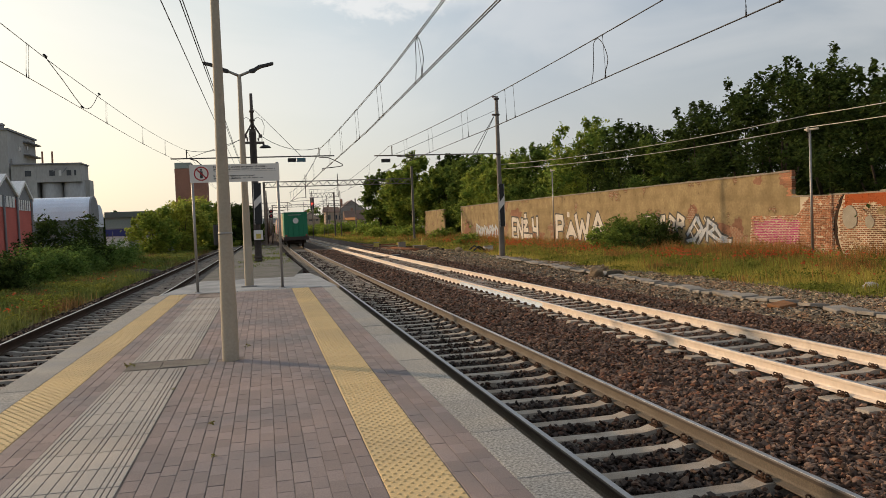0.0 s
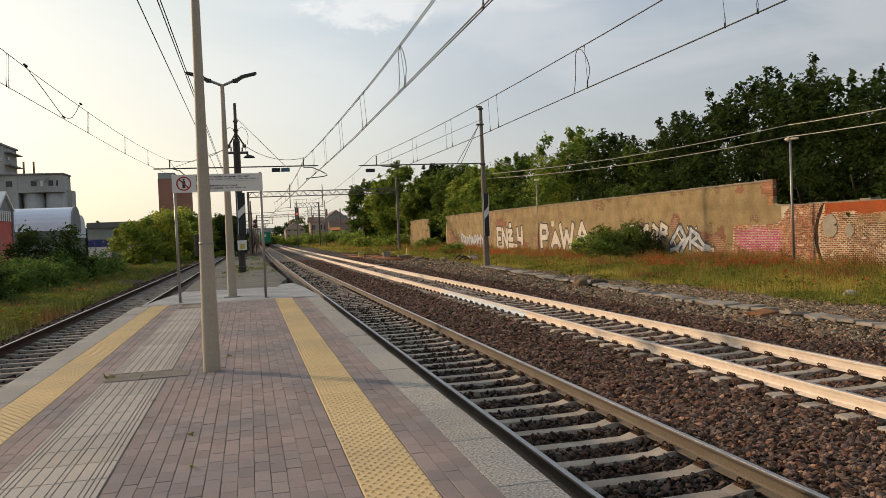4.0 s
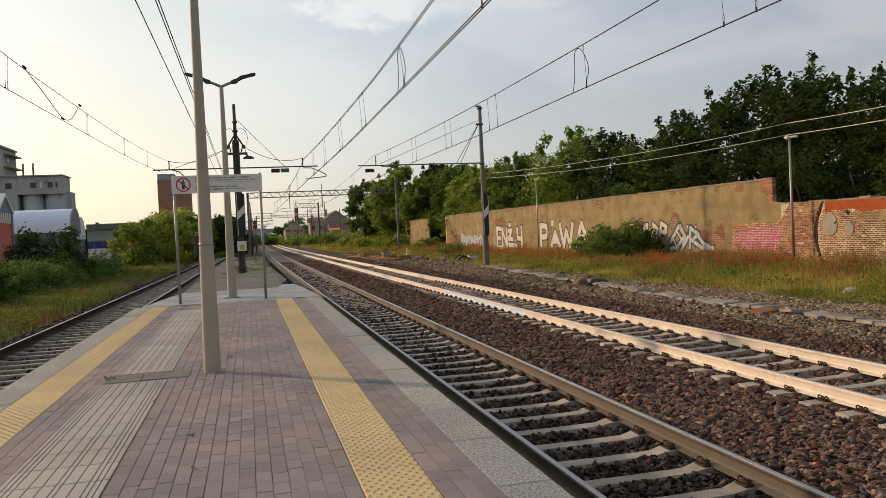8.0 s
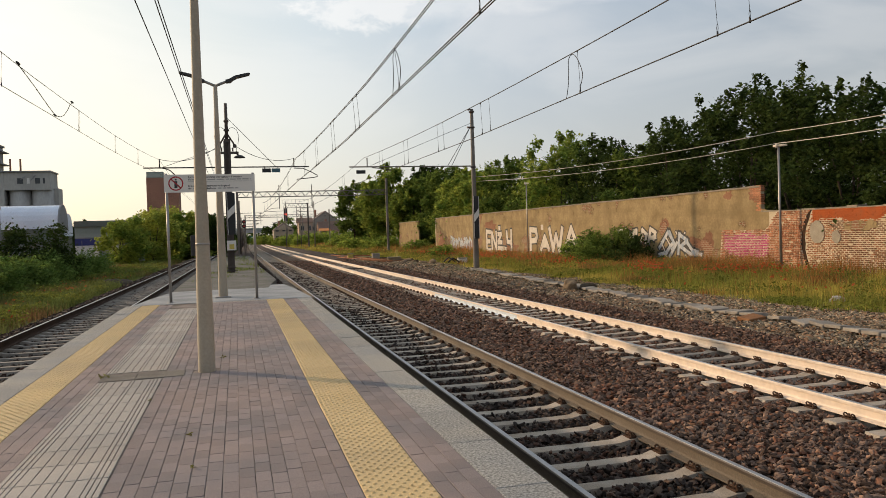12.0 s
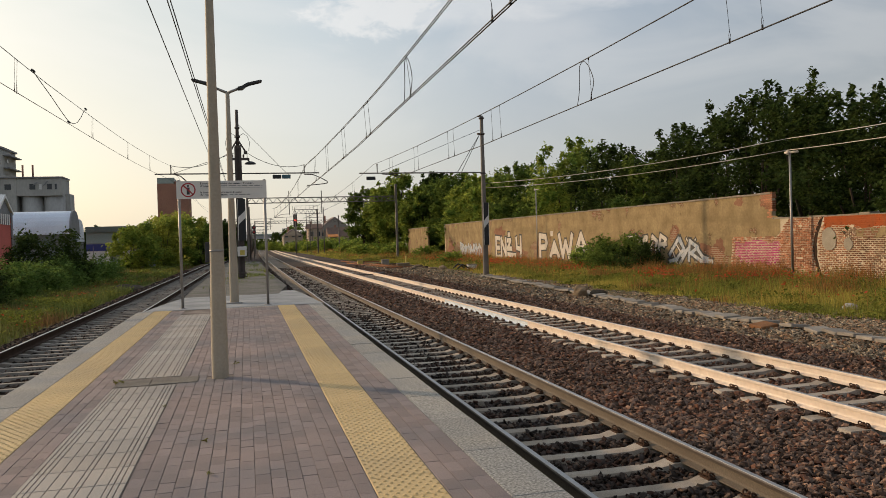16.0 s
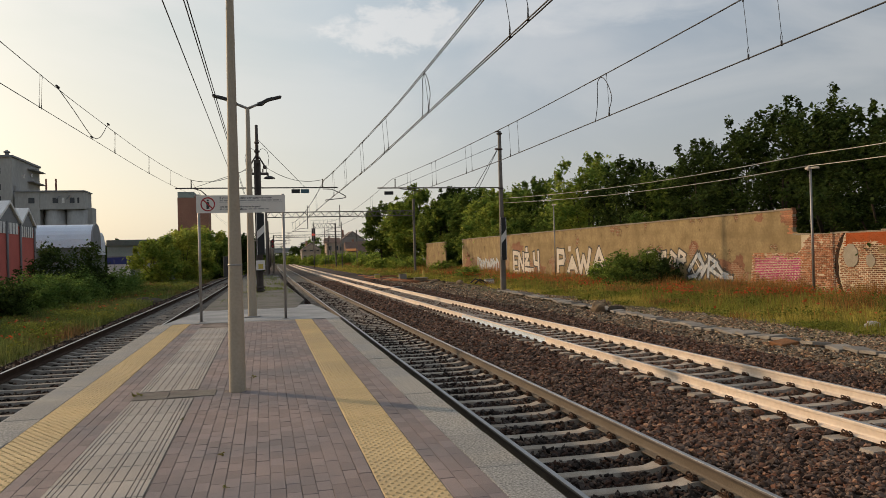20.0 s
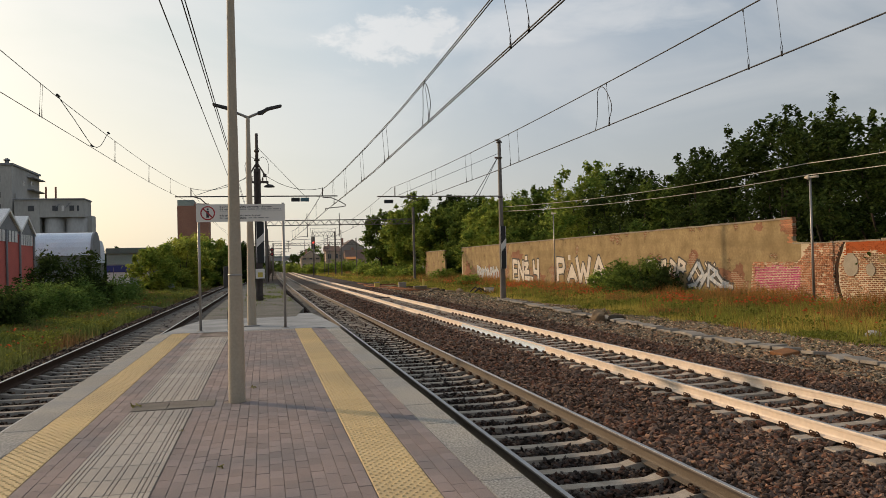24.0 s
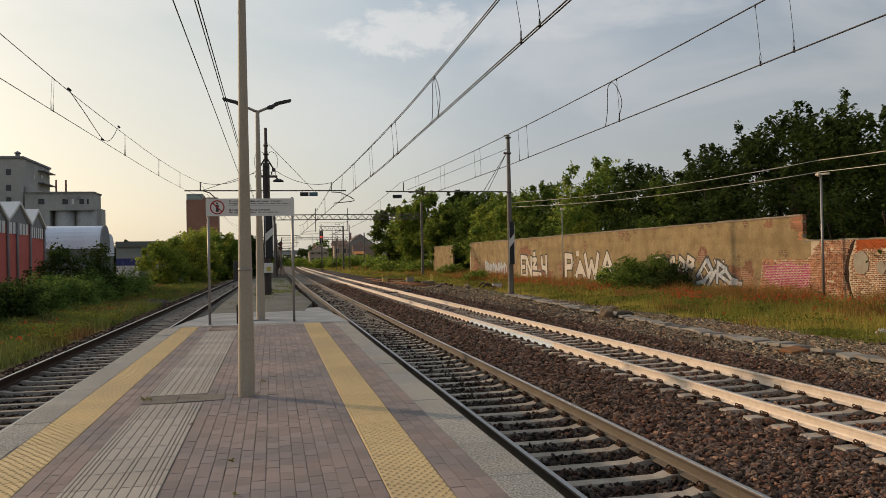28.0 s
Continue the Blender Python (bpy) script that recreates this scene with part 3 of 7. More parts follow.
def tracks():
    sm, old, cm = sleeper_mesh(M["sleeper"]), sleeper_mesh(M["sleeper_old"], .8), clip_mesh()
    phase = {"left": 0.1, "near": 0.219, "middle": 0.02}
    webs = {"left": M["rail_dark"], "near": M["rail"], "middle": M["rail_grey"]}
    words = {"left": "dark rusty siding rails on concrete sleepers", "near": "rails with polished heads on concrete sleepers in brown ballast",
             "middle": "pale dusty rails on concrete sleepers in brown ballast"}
    for key, x in TRACKS.items():
        # the siding lies a little higher and draws slowly nearer
        at = (.293, 0, .164, -.4125) if key == "left" else (0, 0, 0, 0)
        t = tagged(empty("railway_track", *at), words[key], "railway track", "railway tracks", "structure")
        rails(t, x, webs[key])
        y = phase[key] - 6.0
        k = 0
        while y < 120 and k < 210:
            s = part("sleeper", old if key == "left" else sm, None, t, m=pose(x + bend(y), y, SLEEPER_Z + rng.uniform(-.006, .006), 0, 0, rng.uniform(-.5, .5)))
            if 3 < y < (34 if key != "left" else 0):
                for side in (-1, 1):
                    part("rail_clip", cm, None, s, m=pose(side * 0.7535, 0, 0.004))
            y += 0.6
            k += 1
        b = Build()
        while y < 420:
            b.box(x + bend(y) - 1.15, x + bend(y) + 1.15, y - .12, y + .12, SLEEPER_Z - .1, SLEEPER_Z)
            y += 0.6
        far = part("far_sleepers", b, M["sleeper"], t)
        far["kind"] = "stuff"


def ballast():
    z = SLEEPER_Z
    def field(x0, x1, y0, y1, per, zt, skip=None):
        n = int((x1 - x0) * (y1 - y0) * per)
        p = np.stack([rng.uniform(x0, x1, n), rng.uniform(y0, y1, n), np.full(n, zt)], -1)
        p[:, 2] += rng.uniform(-.02, .022, n)
        return p
    near, dark, pale = [], [], []
    for y0, y1, per in ((-9.0, 2.5, 60), (2.5, 9.0, 760), (9.0, 15.0, 480), (15.0, 24.0, 250), (24.0, 44.0, 90), (44.0, 75.0, 35)):
        p = field(4.25, 6.62, y0, y1, per, z + .005)
        p[:, 2] -= .030 * np.clip((p[:, 0] - 5.3) / .9, 0, 1)
        near.append(p)
        near.append(field(8.35, 10.4, y0 + 1, y1 + 1, per * .75, z - .03))
        p = field(10.4, 18.0, y0 + 2, y1 + 2, per * .6, z - .09)
        p[:, 2] = np.where(p[:, 0] > 12.4, -.90 - .02 * np.minimum(p[:, 0] - 12.4, 2), p[:, 2])
        rag = np.array([noise.noise((a * .8, c * .5, 4)) for a, c, _ in p])
        pale.append(p[p[:, 0] < 15.7 + .9 * rag])
        p = field(-6.15, -5.2, y0, y1, per * .35, 0)
        p[:, 2] += -.95 + np.clip((p[:, 0] + 6.2) / .7, 0, 1) * .245 + np.clip((p[:, 0] + 5.5) / .3, 0, 1) * .05
        dark.append(p)
        dark.append(field(1.85, 2.55, y0, y1, per * .4, z - .06))
        # cribs: between the sleepers only
        for x0, x1, ph, lift, bucket in ((2.70, 4.07, 0.219, -.055, dark), (6.86, 8.2, 0.02, -.065, near), (-5.3, -2.75, 0.1, .095, dark)):
            p = field(x0, x1, y0, y1, per * (.9 if x0 > 0 else 1.0), z + lift - .005)
            f = ((p[:, 1] - ph) / 0.6) % 1.0
            e = .20 if x0 < 0 else .165 if x0 < 3 else .19
            q = p[(f > e) & (f < 1 - e)]
            q[:, 2] += rng.uniform(-.03, .03 if x0 > 0 else .012, len(q))
            bucket.append(q)
    for name, rows, m, word in (("ballast_stones", near, M["stone"], "brown and reddish crushed ballast stones between the tracks"),
                                ("dark_ballast_stones", dark, M["dark_stone"], "dark brown ballast stones between the sleepers"),
                                ("pale_ballast_stones", pale, M["pale_stone"], "pale dusty ballast stones on the track shoulder")):
        p = np.concatenate(rows)
        # the shared middle strip keeps the sleeper ends of the middle track free
        if name == "ballast_stones":
            f = ((p[:, 1] - 0.02) / 0.6) % 1.0
            p = p[~((p[:, 0] > 6.30) & (p[:, 0] < 6.9) & ((f < .28) | (f > .72)))]
        far = (0.026 if name[0] == "d" else 0.030) + 0.0008 * np.maximum(p[:, 1], 0)
        tagged(part(name, scatter_stones(name, p, far, m), None), word, "ballast", kind="stuff")


ground()
track_bed()
tracks()
painted_stretch()
ballast()

# ---- platform ----
PX0, PX1, PEND = -2.48, 1.754, 19.15      # its two edges and the end of the paving
YEL = ((-2.127, -1.727), (0.697, 1.097))
TACT = (-1.43, -0.78)


def platform():
    p = tagged(empty("platform"), "island platform paved with mauve-brown blocks and stone copings", "platform", kind="structure")
    b = Build()
    b.box(PX0 + .03, PX1 - .03, -16, PEND + .45, -0.95, -0.075)
    part("core", b, M["kerb_wall"], p)
    # bedding between the copings on which the blocks lie
    b = Build()
    b.box(PX0 + .34, PX1 - .335, -16, PEND, -0.075, -0.0052)
    part("bedding", b, M["joint"], p)
    # copings with an overhanging rounded lip
    lip = {}
    for key, x0, x1 in (("l", PX0, -2.135), ("r", 1.424, PX1)):
        b = Build()
        b.box(0, x1 - x0, .0015, .9985, -0.15, 0.0, .006)
        lip[key] = (b.mesh("coping_stone", M["coping"]), x0)
    for key in "lr":
        me, x0 = lip[key]
        for i in range(-3, 20):
            part("coping_stone", me, None, p, m=pose(x0, -0.85 + i, rng.uniform(-.004, .004)))
    b = Build()
    b.box(PX0, PX1, -16, -3.86, -0.15, -0.004)
    part("rear_paving", b, M["concrete"], p)
    # concrete apron that slopes down from the end of the paving, then old asphalt
    b = Build()
    v = [(-2.36, PEND + .05, 0.0), (1.8, PEND + .05, 0.0), (1.75, PEND + 1.3, -.01), (1.74, 22.5, -.05), (1.7, 26.2, -.14), (1.65, 28.6, -.2), (1.2, 28.6, -.2), (1.0, 25.9, -.13), (-1.95, 25.9, -.13), (-2.2, 21.4, -.02)]
    n = len(v)
    b.add(v + [(x, y, -1.0) for x, y, z in v], [tuple(range(n))] + [(i, n + i, n + (i + 1) % n, (i + 1) % n) for i in range(n)])
    part("apron", b, M["concrete"], p, "pale concrete apron at the platform's end")
    b = Build()
    v = [(-1.95, 25.9, -.125), (1.0, 25.9, -.125), (1.2, 28.6, -.19), (1.65, 34, -.3), (1.55, 60, -.5), (1.6, 100, -.6), (-2.2, 100, -.6), (-2.3, 60, -.5), (-2.2, 34, -.3)]
    n = len(v)
    b.add(v + [(x, y, -1.0) for x, y, z in v], [tuple(range(n))] + [(i, n + i, n + (i + 1) % n, (i + 1) % n) for i in range(n)])
    part("asphalt_strip", b, M["asphalt"], p, "weathered asphalt strip with weeds")
    return p


def paving(p):
    # warning strips: tiles with rows of flat domes
    b = Build()
    b.box(0, .4, .002, .398, -.03, 0.0, .003)
    for j in range(8):
        for i in range(6):
            b.turned([(.0128, 0), (.0108, .0045), (.0, .0065)], (.017 + .0665 * i + (.033 if j % 2 else .0), .025 + .05 * j, 0), 8)
    dome = b.mesh("warning_tile", M["yellow"])
    for x0, _ in YEL:
        y = PEND - .4
        while y > -3.6:
            part("warning_tile", dome, None, p, m=pose(x0, y, rng.uniform(-.001, .001)))
            y -= 0.4
    # guiding path: ribbed tiles with two finer bands at the sides
    w = TACT[1] - TACT[0]
    def ribs(x0, x1, y0, y1):
        b = Build()
        cuts = [0, .035, .07, .105, .185, .265, .345, .38, .46, .54, .575, .61, w]
        for a, c in zip(cuts, cuts[1:]):
            k0, k1 = max(a + .003, x0), min(c - .003, x1)
            if k1 > k0:
                b.box(k0, k1, y0, y1, -.02, .002, .002)
        return b
    tile = ribs(0, w, .007, .393).mesh("guiding_tile", M["tactile"])
    y = -3.6
    while y < 17.6:
        if not 8.75 < y + .2 < 9.45:
            part("guiding_tile", tile, None, p, m=pose(TACT[0], y, 0))
        y += 0.4 if y + .4 < 8.81 or y > 9 else 9.36 - y
    b = Build()
    b.box(TACT[0], TACT[1], -3.6, 17.5, -.03, -.008)
    part("groove_bed", b, M["groove"], p)
    # the gap in the path: a grey cover slab beside plain blocks
    b = Build()
    b.box(-1.06, -.56, 8.86, 9.24, -.02, .006, .004)
    part("cover_slab", b, M["kerb_wall"], p, "small grey concrete cover")
    b = Build()
    b.box(-1.43, -1.07, 8.86, 9.24, -.02, .002, .004)
    part("cover_slab", b, M["kerb_wall"], p)
    # a row of small ribs across the platform's end
    b = Build()
    x = -.75
    while x < .68:
        b.box(x, x + .045, PEND - .3, PEND - .02, -.02, .004, .003)
        x += .06
    part("end_ribs", b, M["tactile"], p)
    # blocks: some columns stand open, most are tight
    shapes = {}
    def block(width, gap):
        key = (width, gap)
        if key not in shapes:
            shapes[key] = Build().box(gap, width - gap, .0009, .1991, -.045, 0.0, .0022).mesh("paver", M["paver"])
        return shapes[key]
    cols = [(-1.72 + .097 * i) for i in range(3)] + [(-.77 + .0975 * i) for i in range(15)] + [(1.104 + .106 * i) for i in range(3)]
    many, count = Build(), 0
    for i, x in enumerate(cols):
        wob, gap = rng.uniform(-.004, .004), float(rng.choice([.0008, .0012, .0012, .0020, .0032]))
        width = .106 if x > 1 else .0975
        y = -3.6 + (0.1 if i % 2 else 0.0) + rng.uniform(-.035, .035)
        while y < PEND - .32:
            if abs(x + .05 + .33) < .13 and abs(y + .1 - 9.06) < .12:
                y += .2
                continue
            z = rng.uniform(-.0016, .0012) + (.004 * noise.noise((x * 1.5, y * .8, 3)))
            if 4.15 < y < 7.2 and count < 300 and x > -.8:
                part("paver", block(width, gap), None, p, m=pose(x + .0012 * noise.noise((x * 9, y * 2, 1)), y + wob, z, rng.uniform(-.35, .35), rng.uniform(-.45, .45), rng.uniform(-.4, .4)))
                count += 1
            else:
                dz = [z + rng.uniform(-.001, .001) for _ in range(4)]
                jx, jy = rng.uniform(-.0018, .0018), rng.uniform(.0004, .0016)
                x0, x1, y0, y1 = x + jx + gap, x + jx + width - gap, y + wob + jy, y + wob + .2 - jy
                e = .0022
                v = [(x0, y0, -.03), (x1, y0, -.03), (x1, y1, -.03), (x0, y1, -.03), (x0, y0, z - e), (x1, y0, z - e), (x1, y1, z - e), (x0, y1, z - e),
                     (x0 + e, y0 + e, dz[0]), (x1 - e, y0 + e, dz[1]), (x1 - e, y1 - e, dz[2]), (x0 + e, y1 - e, dz[3])]
                many.add(v, [(0, 1, 5, 4), (1, 2, 6, 5), (2, 3, 7, 6), (3, 0, 4, 7), (4, 5, 9, 8), (5, 6, 10, 9), (6, 7, 11, 10), (7, 4, 8, 11), (8, 9, 10, 11)])
            y += .2
    m = part("pavers", many, M["paver_many"], p)
    m["kind"] = "stuff"


# ---- poles, lamps and the sign on the platform ----


def steel_pole():
    t = tagged(empty("lamp_pole", -.326, 9.06, 0), "tall tapered beige painted steel pole on the platform", "pole")
    t.rotation_euler.y = .004
    b = Build()
    b.turned([(.093, -.03), (.092, .4), (.074, 1.6), (.062, 2.4), (.053, 3.28), (.043, 4.5), (.037, 5.4), (.033, 7.6), (.0, 7.62)], n=28)
    part("shaft", b, M["pole"], t)
    b = Build()
    b.turned([(.076, -.012), (.081, -.01), (.081, .01), (.076, .012)], (0, 0, 1.43), 28)
    part("strap", b, M["galv"], t, "thin steel strap round the pole")
    b = Build()
    b.box(-.13, -.068, .03, .07, 1.30, 1.53, .006)
    part("plate", b, M["dark"], t, "small dark plate strapped to the pole")
    b = Build()
    for s in (-1, 1):
        b.rod((0, 0, 7.5), (s * .5, 0, 7.75), .03)
        b.box(min(s * .45, s * .95), max(s * .45, s * .95), -.12, .12, 7.74, 7.82, .02)
    part("lamp_head", b, M["dark"], t)


def twin_lamp():
    t = tagged(empty("street_lamp", -.33, 20.75, 0), "slender beige twin-arm street lamp with dark heads", "street lamp")
    b = Build()
    b.turned([(.115, -.05), (.112, .5), (.085, 2.5), (.065, 4.2), (.05, 5.45), (0, 5.46)], n=20)
    part("shaft", b, M["pole"], t)
    b = Build()
    b.box(-.2, .2, -.2, .2, -.06, .02, .01)
    part("base_plate", b, M["galv"], t)
    for s in (-1, 1):
        b = Build()
        b.rod((0, 0, 5.43), (s * .33, 0, 5.57), .038, .032)
        a = part("arm", b, M["galv"], t)
        b = Build()
        # flat head that rises outwards, thick at the joint
        prof = [(.26, 5.515), (.38, 5.525), (.47, 5.60), (.56, 5.645), (.86, 5.725), (.88, 5.755), (.84, 5.77), (.50, 5.69), (.37, 5.61), (.26, 5.575)]
        prof = [(s * x, z) for x, z in prof]
        if s < 0:
            prof.reverse()
        prof.reverse()
        b.prism(prof, -.11, .11)
        part("lamp_head", b, M["dark"], t, "dark flat lamp head tilted upwards")


def text_mesh(words, height, material):
    """Lettering in the built-in font as a flat mesh."""
    cu = bpy.data.curves.new("writing", "FONT")
    cu.body, cu.size, cu.offset = words, height, height * .03
    ob = bpy.data.objects.new("writing", cu)
    me = bpy.data.meshes.new_from_object(ob)
    bpy.data.objects.remove(ob)
    me.materials.append(material)
    return me


def warning_sign():
    t = tagged(empty("warning_sign", 0, 19.6, 0), "white no-walking notice board on two grey posts", "sign")
    for x in (-1.52, .49):
        b = Build()
        b.rod((x, 0, -.05), (x, 0, 3.1), .033, n=14)
        b.turned([(.09, -.01), (.09, .006), (.04, .012)], (x, 0, .002), 14)
        part("post", b, M["galv"], t)
    b = Build()
    b.box(-1.57, .54, -.062, -.042, 2.64, 3.07)
    panel = part("panel", b, M["white"], t)
    b = Build()
    y = -.066
    n = 36
    c = (-1.30, 2.855)
    v = [(c[0] + r * math.cos(2 * math.pi * i / n), y, c[1] + r * math.sin(2 * math.pi * i / n)) for r in (.172, .142) for i in range(n)]
    b.add(v, [(i, n + i, n + (i + 1) % n, (i + 1) % n) for i in range(n)])
    d = .16 * math.sqrt(.5)
    e = .011
    b.add([(c[0] - d - e, y, c[1] + d - e), (c[0] - d + e, y, c[1] + d + e), (c[0] + d + e, y, c[1] - d + e), (c[0] + d - e, y, c[1] - d - e)], [(3, 2, 1, 0)])
    part("red_ring", b, M["red"], panel, "red prohibition ring with a slash")
    b = Build()
    b.box(c[0] - .034, c[0] + .034, -.0652, -.0625, c[1] - .11, c[1] + .06, .001)
    b.box(c[0] - .022, c[0] + .022, -.0652, -.0625, c[1] + .075, c[1] + .115, .001)
    part("symbol", b, M["ink"], panel, "plain dark symbol inside the ring")
    # small print, as bars word by word
    for z, h, x0, x1, m in ((2.945, .024, -.57, .44, M["ink_faint"]), (2.73, .024, -.34, .14, M["ink_faint"])):
        x = x0
        while x < x1:
            wd = min(rng.uniform(.06, .2), x1 - x)
            part("writing", Build().box(x, x + wd, -.0655, -.0625, z - h / 2, z + h / 2), m, panel)
            x += wd + .03
    for words, long, z in (("\u00c8 severamente proibito oltrepassare il termine", 1.255, 2.985), ("del marciapiede", .42, 2.926), ("It is strictly forbidden to go beyond", .96, 2.772), ("the end of the platform", .63, 2.712)):
        me = text_mesh(words, .058, M["ink"])
        wide = max(v.co.x for v in me.vertices)
        for v in me.vertices:
            v.co.x *= long / wide
        part("writing", me, None, panel, m=pose(-1.02, -.0665, z, 90))
    b = Build()
    b.box(-1.03, .46, -.0655, -.0625, 2.895, 2.901)
    part("rule", b, M["ink_faint"], panel)


def marker_post():
    b = Build()
    b.box(-.022, .022, -.02, .02, 0, .47, .006)
    o = part("marker_post", b, M["black"], m=pose(-.87, 19.62, 0))
    tagged(o, "short black marker post at the platform's end", "post")


plat = platform()
steel_pole()
twin_lamp()
warning_sign()
marker_post()

# ---- overhead line masts ----
MAST_Y = 45.0


def platform_mast():
    t = tagged(empty("overhead_line_mast", -.26, MAST_Y, -.42), "dark steel overhead line mast with two arms and a striped board", "mast")
    o = .42
    b = Build()
    for s in (-1, 1):
        b.box(s * .13 - .06, s * .13 + .06, -.13, .13, 0, 7.0 + o, .008)
    b.box(-.09, .09, -.05, .05, 0, 7.0 + o)
    for i in range(22):
        z = .2 + i * .33
        b.rod((-.1, -.125, z), (.1, -.125, z + .3), .014, n=6)
    b.box(-.17, .17, -.15, .15, 6.9 + o, 7.1 + o)
    b.rod((0, 0, 7.0 + o), (0, 0, 9.1 + o), .1, .085, 14)
    b.rod((0, 0, 8.05 + o), (0, 0, 8.15 + o), .14, n=14)
    b.rod((0, 0, 7.55 + o), (0, 0, 7.63 + o), .16, n=14)
    part("shaft", b, M["mast_dark"], t)
    b = Build()
    b.box(-.34, .34, -.34, .34, -.3, .02, .03)
    part("footing", b, M["kerb_wall"], t)
    # bracket collar with insulators
    b = Build()
    for s in (-1, 1):
        b.rod((0, -.05, 7.45 + o), (s * .42, -.05, 6.75 + o), .045, n=8)
        b.box(s * .42 - .1, s * .42 + .1, -.12, .1, 6.62 + o, 6.8 + o, .02)
        b.box(min(0, s * .62), max(0, s * .62), -.1, .1, 6.28 + o, 6.4 + o, .02)
        b.rod((s * .5, 0, 6.38 + o), (s * .5, 0, 6.62 + o), .02, n=6)
    part("bracket", b, M["mast_dark"], t)
    b = Build()
    b.turned([(.0, .0), (.32, .03), (.28, .10), (.13, .18), (0, .2)], (.66, 0, 6.02 + o), 16)
    b.rod((.5, 0, 6.3 + o), (.66, 0, 6.18 + o), .035, n=8)
    part("lamp", b, M["dark"], t, "shallow dark lamp under the bracket")
    for s in (-1, 1):
        part("arc_wire", Build().tube([(s * .06, 0, 7.62 + o), (s * .32, 0, 7.78 + o), (s * .55, 0, 7.62 + o), (s * .66, 0, 7.28 + o), (s * .60, 0, 6.8 + o)], .014, 5), M["wire"], t)
    for s in (-1, 1):
        b = Build()
        b.turned([(.03, 0)] + [(r, .05 * k + h) for k in range(4) for r, h in ((.03, .0), (.07, .015), (.03, .03))] + [(0, .2)], (s * .3, 0, 6.42 + o), 10)
        part("insulator", b, M["ceramic"], t)
    for s, x0, x1, z in ((-1, -4.45, -.05, 5.53), (1, .05, 4.5, 5.53)):
        b = Build()
        b.rod((x0, 0, z + o), (x1, 0, z + o), .036, n=10)
        a = part("arm", b, M["mast_dark"], t)
        tip = x1 if s > 0 else x0
        b = Build()
        xs = tip - s * .85
        b.rod((xs, 0, z + o), (xs, 0, z + .48 + o), .03, n=8)
        b.rod((xs, -.1, z + .46 + o), (xs, .1, z + .46 + o), .03, n=8)
        part("catenary_post", b, M["mast_dark"], a)
        # bowed steady arm
        pts = [(xs, 0, z - .08 + o), (xs + s * .5, 0, z - .1 + o), (xs + s * .95, 0, z - .3 + o), (xs + s * 1.3, 0, z - .5 + o), (xs + s * 1.32, 0, z - .58 + o), (xs + s * 1.1, 0, z - .63 + o), (xs + s * .15, 0, z - .72 + o), (xs + s * .14, 0, z - .8 + o)]
        if s > 0:
            part("steady_arm", Build().tube(pts, .026, 7), M["mast_dark"], a)
        else:
            part("drop_arm", Build().tube([(xs + .1, 0, z + o), (xs + .5, 0, z - .12 + o), (xs + .9, 0, z - .5 + o)], .03, 7), M["mast_dark"], a)
        e0, e1 = Vector((s * .45, 0, 6.72 + o)), Vector((xs, 0, z + .46 + o))
        part("tie_wire", Build().tube([e0.lerp(e1, k / 10) - Vector((0, 0, 4 * .38 * (k / 10) * (1 - k / 10))) for k in range(11)], .015, 5), M["wire"], a)
        top = Vector((0, 0, (8.35 if s > 0 else 6.75) + o))
        mid = Vector((tip - s * (1.85 if s > 0 else .9), 0, z + o))
        part("stay", Build().tube([top, mid], .014, 5), M["wire"], a)
    b = Build()
    b.box(1.87, 2.35, -.05, .05, 5.22 + o, 5.44 + o, .01)
    part("plate", b, M["black"], t, "black half of the hanging section plate")
    b = Build()
    b.box(2.39, 2.87, -.05, .05, 5.22 + o, 5.44 + o, .01)
    part("plate", b, M["teal"], t, "blue-green half of the hanging section plate")
    for x in (2.0, 2.74):
        part("hanger", Build().rod((x, 0, 5.42 + o), (x, 0, 5.53 + o), .012, n=6), M["wire"], t)
    striped_board(t, .1, 1.75 + o, 4.08 + o, -.2, .42)
    b = Build()
    b.box(-.2, .3, -.34, -.14, .88 + o, 1.42 + o, .02)
    c = part("cabinet", b, M["white"], t, "small white cabinet with a yellow label")
    b = Build()
    b.box(-.07, .19, -.345, -.338, .95 + o, 1.22 + o)
    part("label_plate", b, M["box_yellow"], c)
    for z in (.12, .3):
        part("clamp", Build().box(-.26, .26, -.2, .2, z, z + .08, .01), M["mast_dark"], t)


def striped_board(t, x, z0, z1, y, w):
    """Black upright board with a slanting white band."""
    b = Build()
    b.box(x - w / 2, x + w / 2, y - .03, y, z0, z1, .008)
    o = part("board", b, M["black"], t, "black board with a slanting white band")
    zm, q = (z0 + z1) / 2 + (z1 - z0) * .02, w / 2
    h = (z1 - z0) * .09
    b = Build()
    b.prism([(x - q, zm - h - .12), (x + q, zm - h + .28), (x + q, zm + h + .28), (x - q, zm + h - .12)], y - .036, y - .031)
    part("white_band", b, M["white"], o)
    b = Build()
    for s in (-1, 1):
        b.box(x + s * q - .012, x + s * q + .012, y - .037, y - .0315, z0, z1)
    part("white_edge", b, M["white"], o)


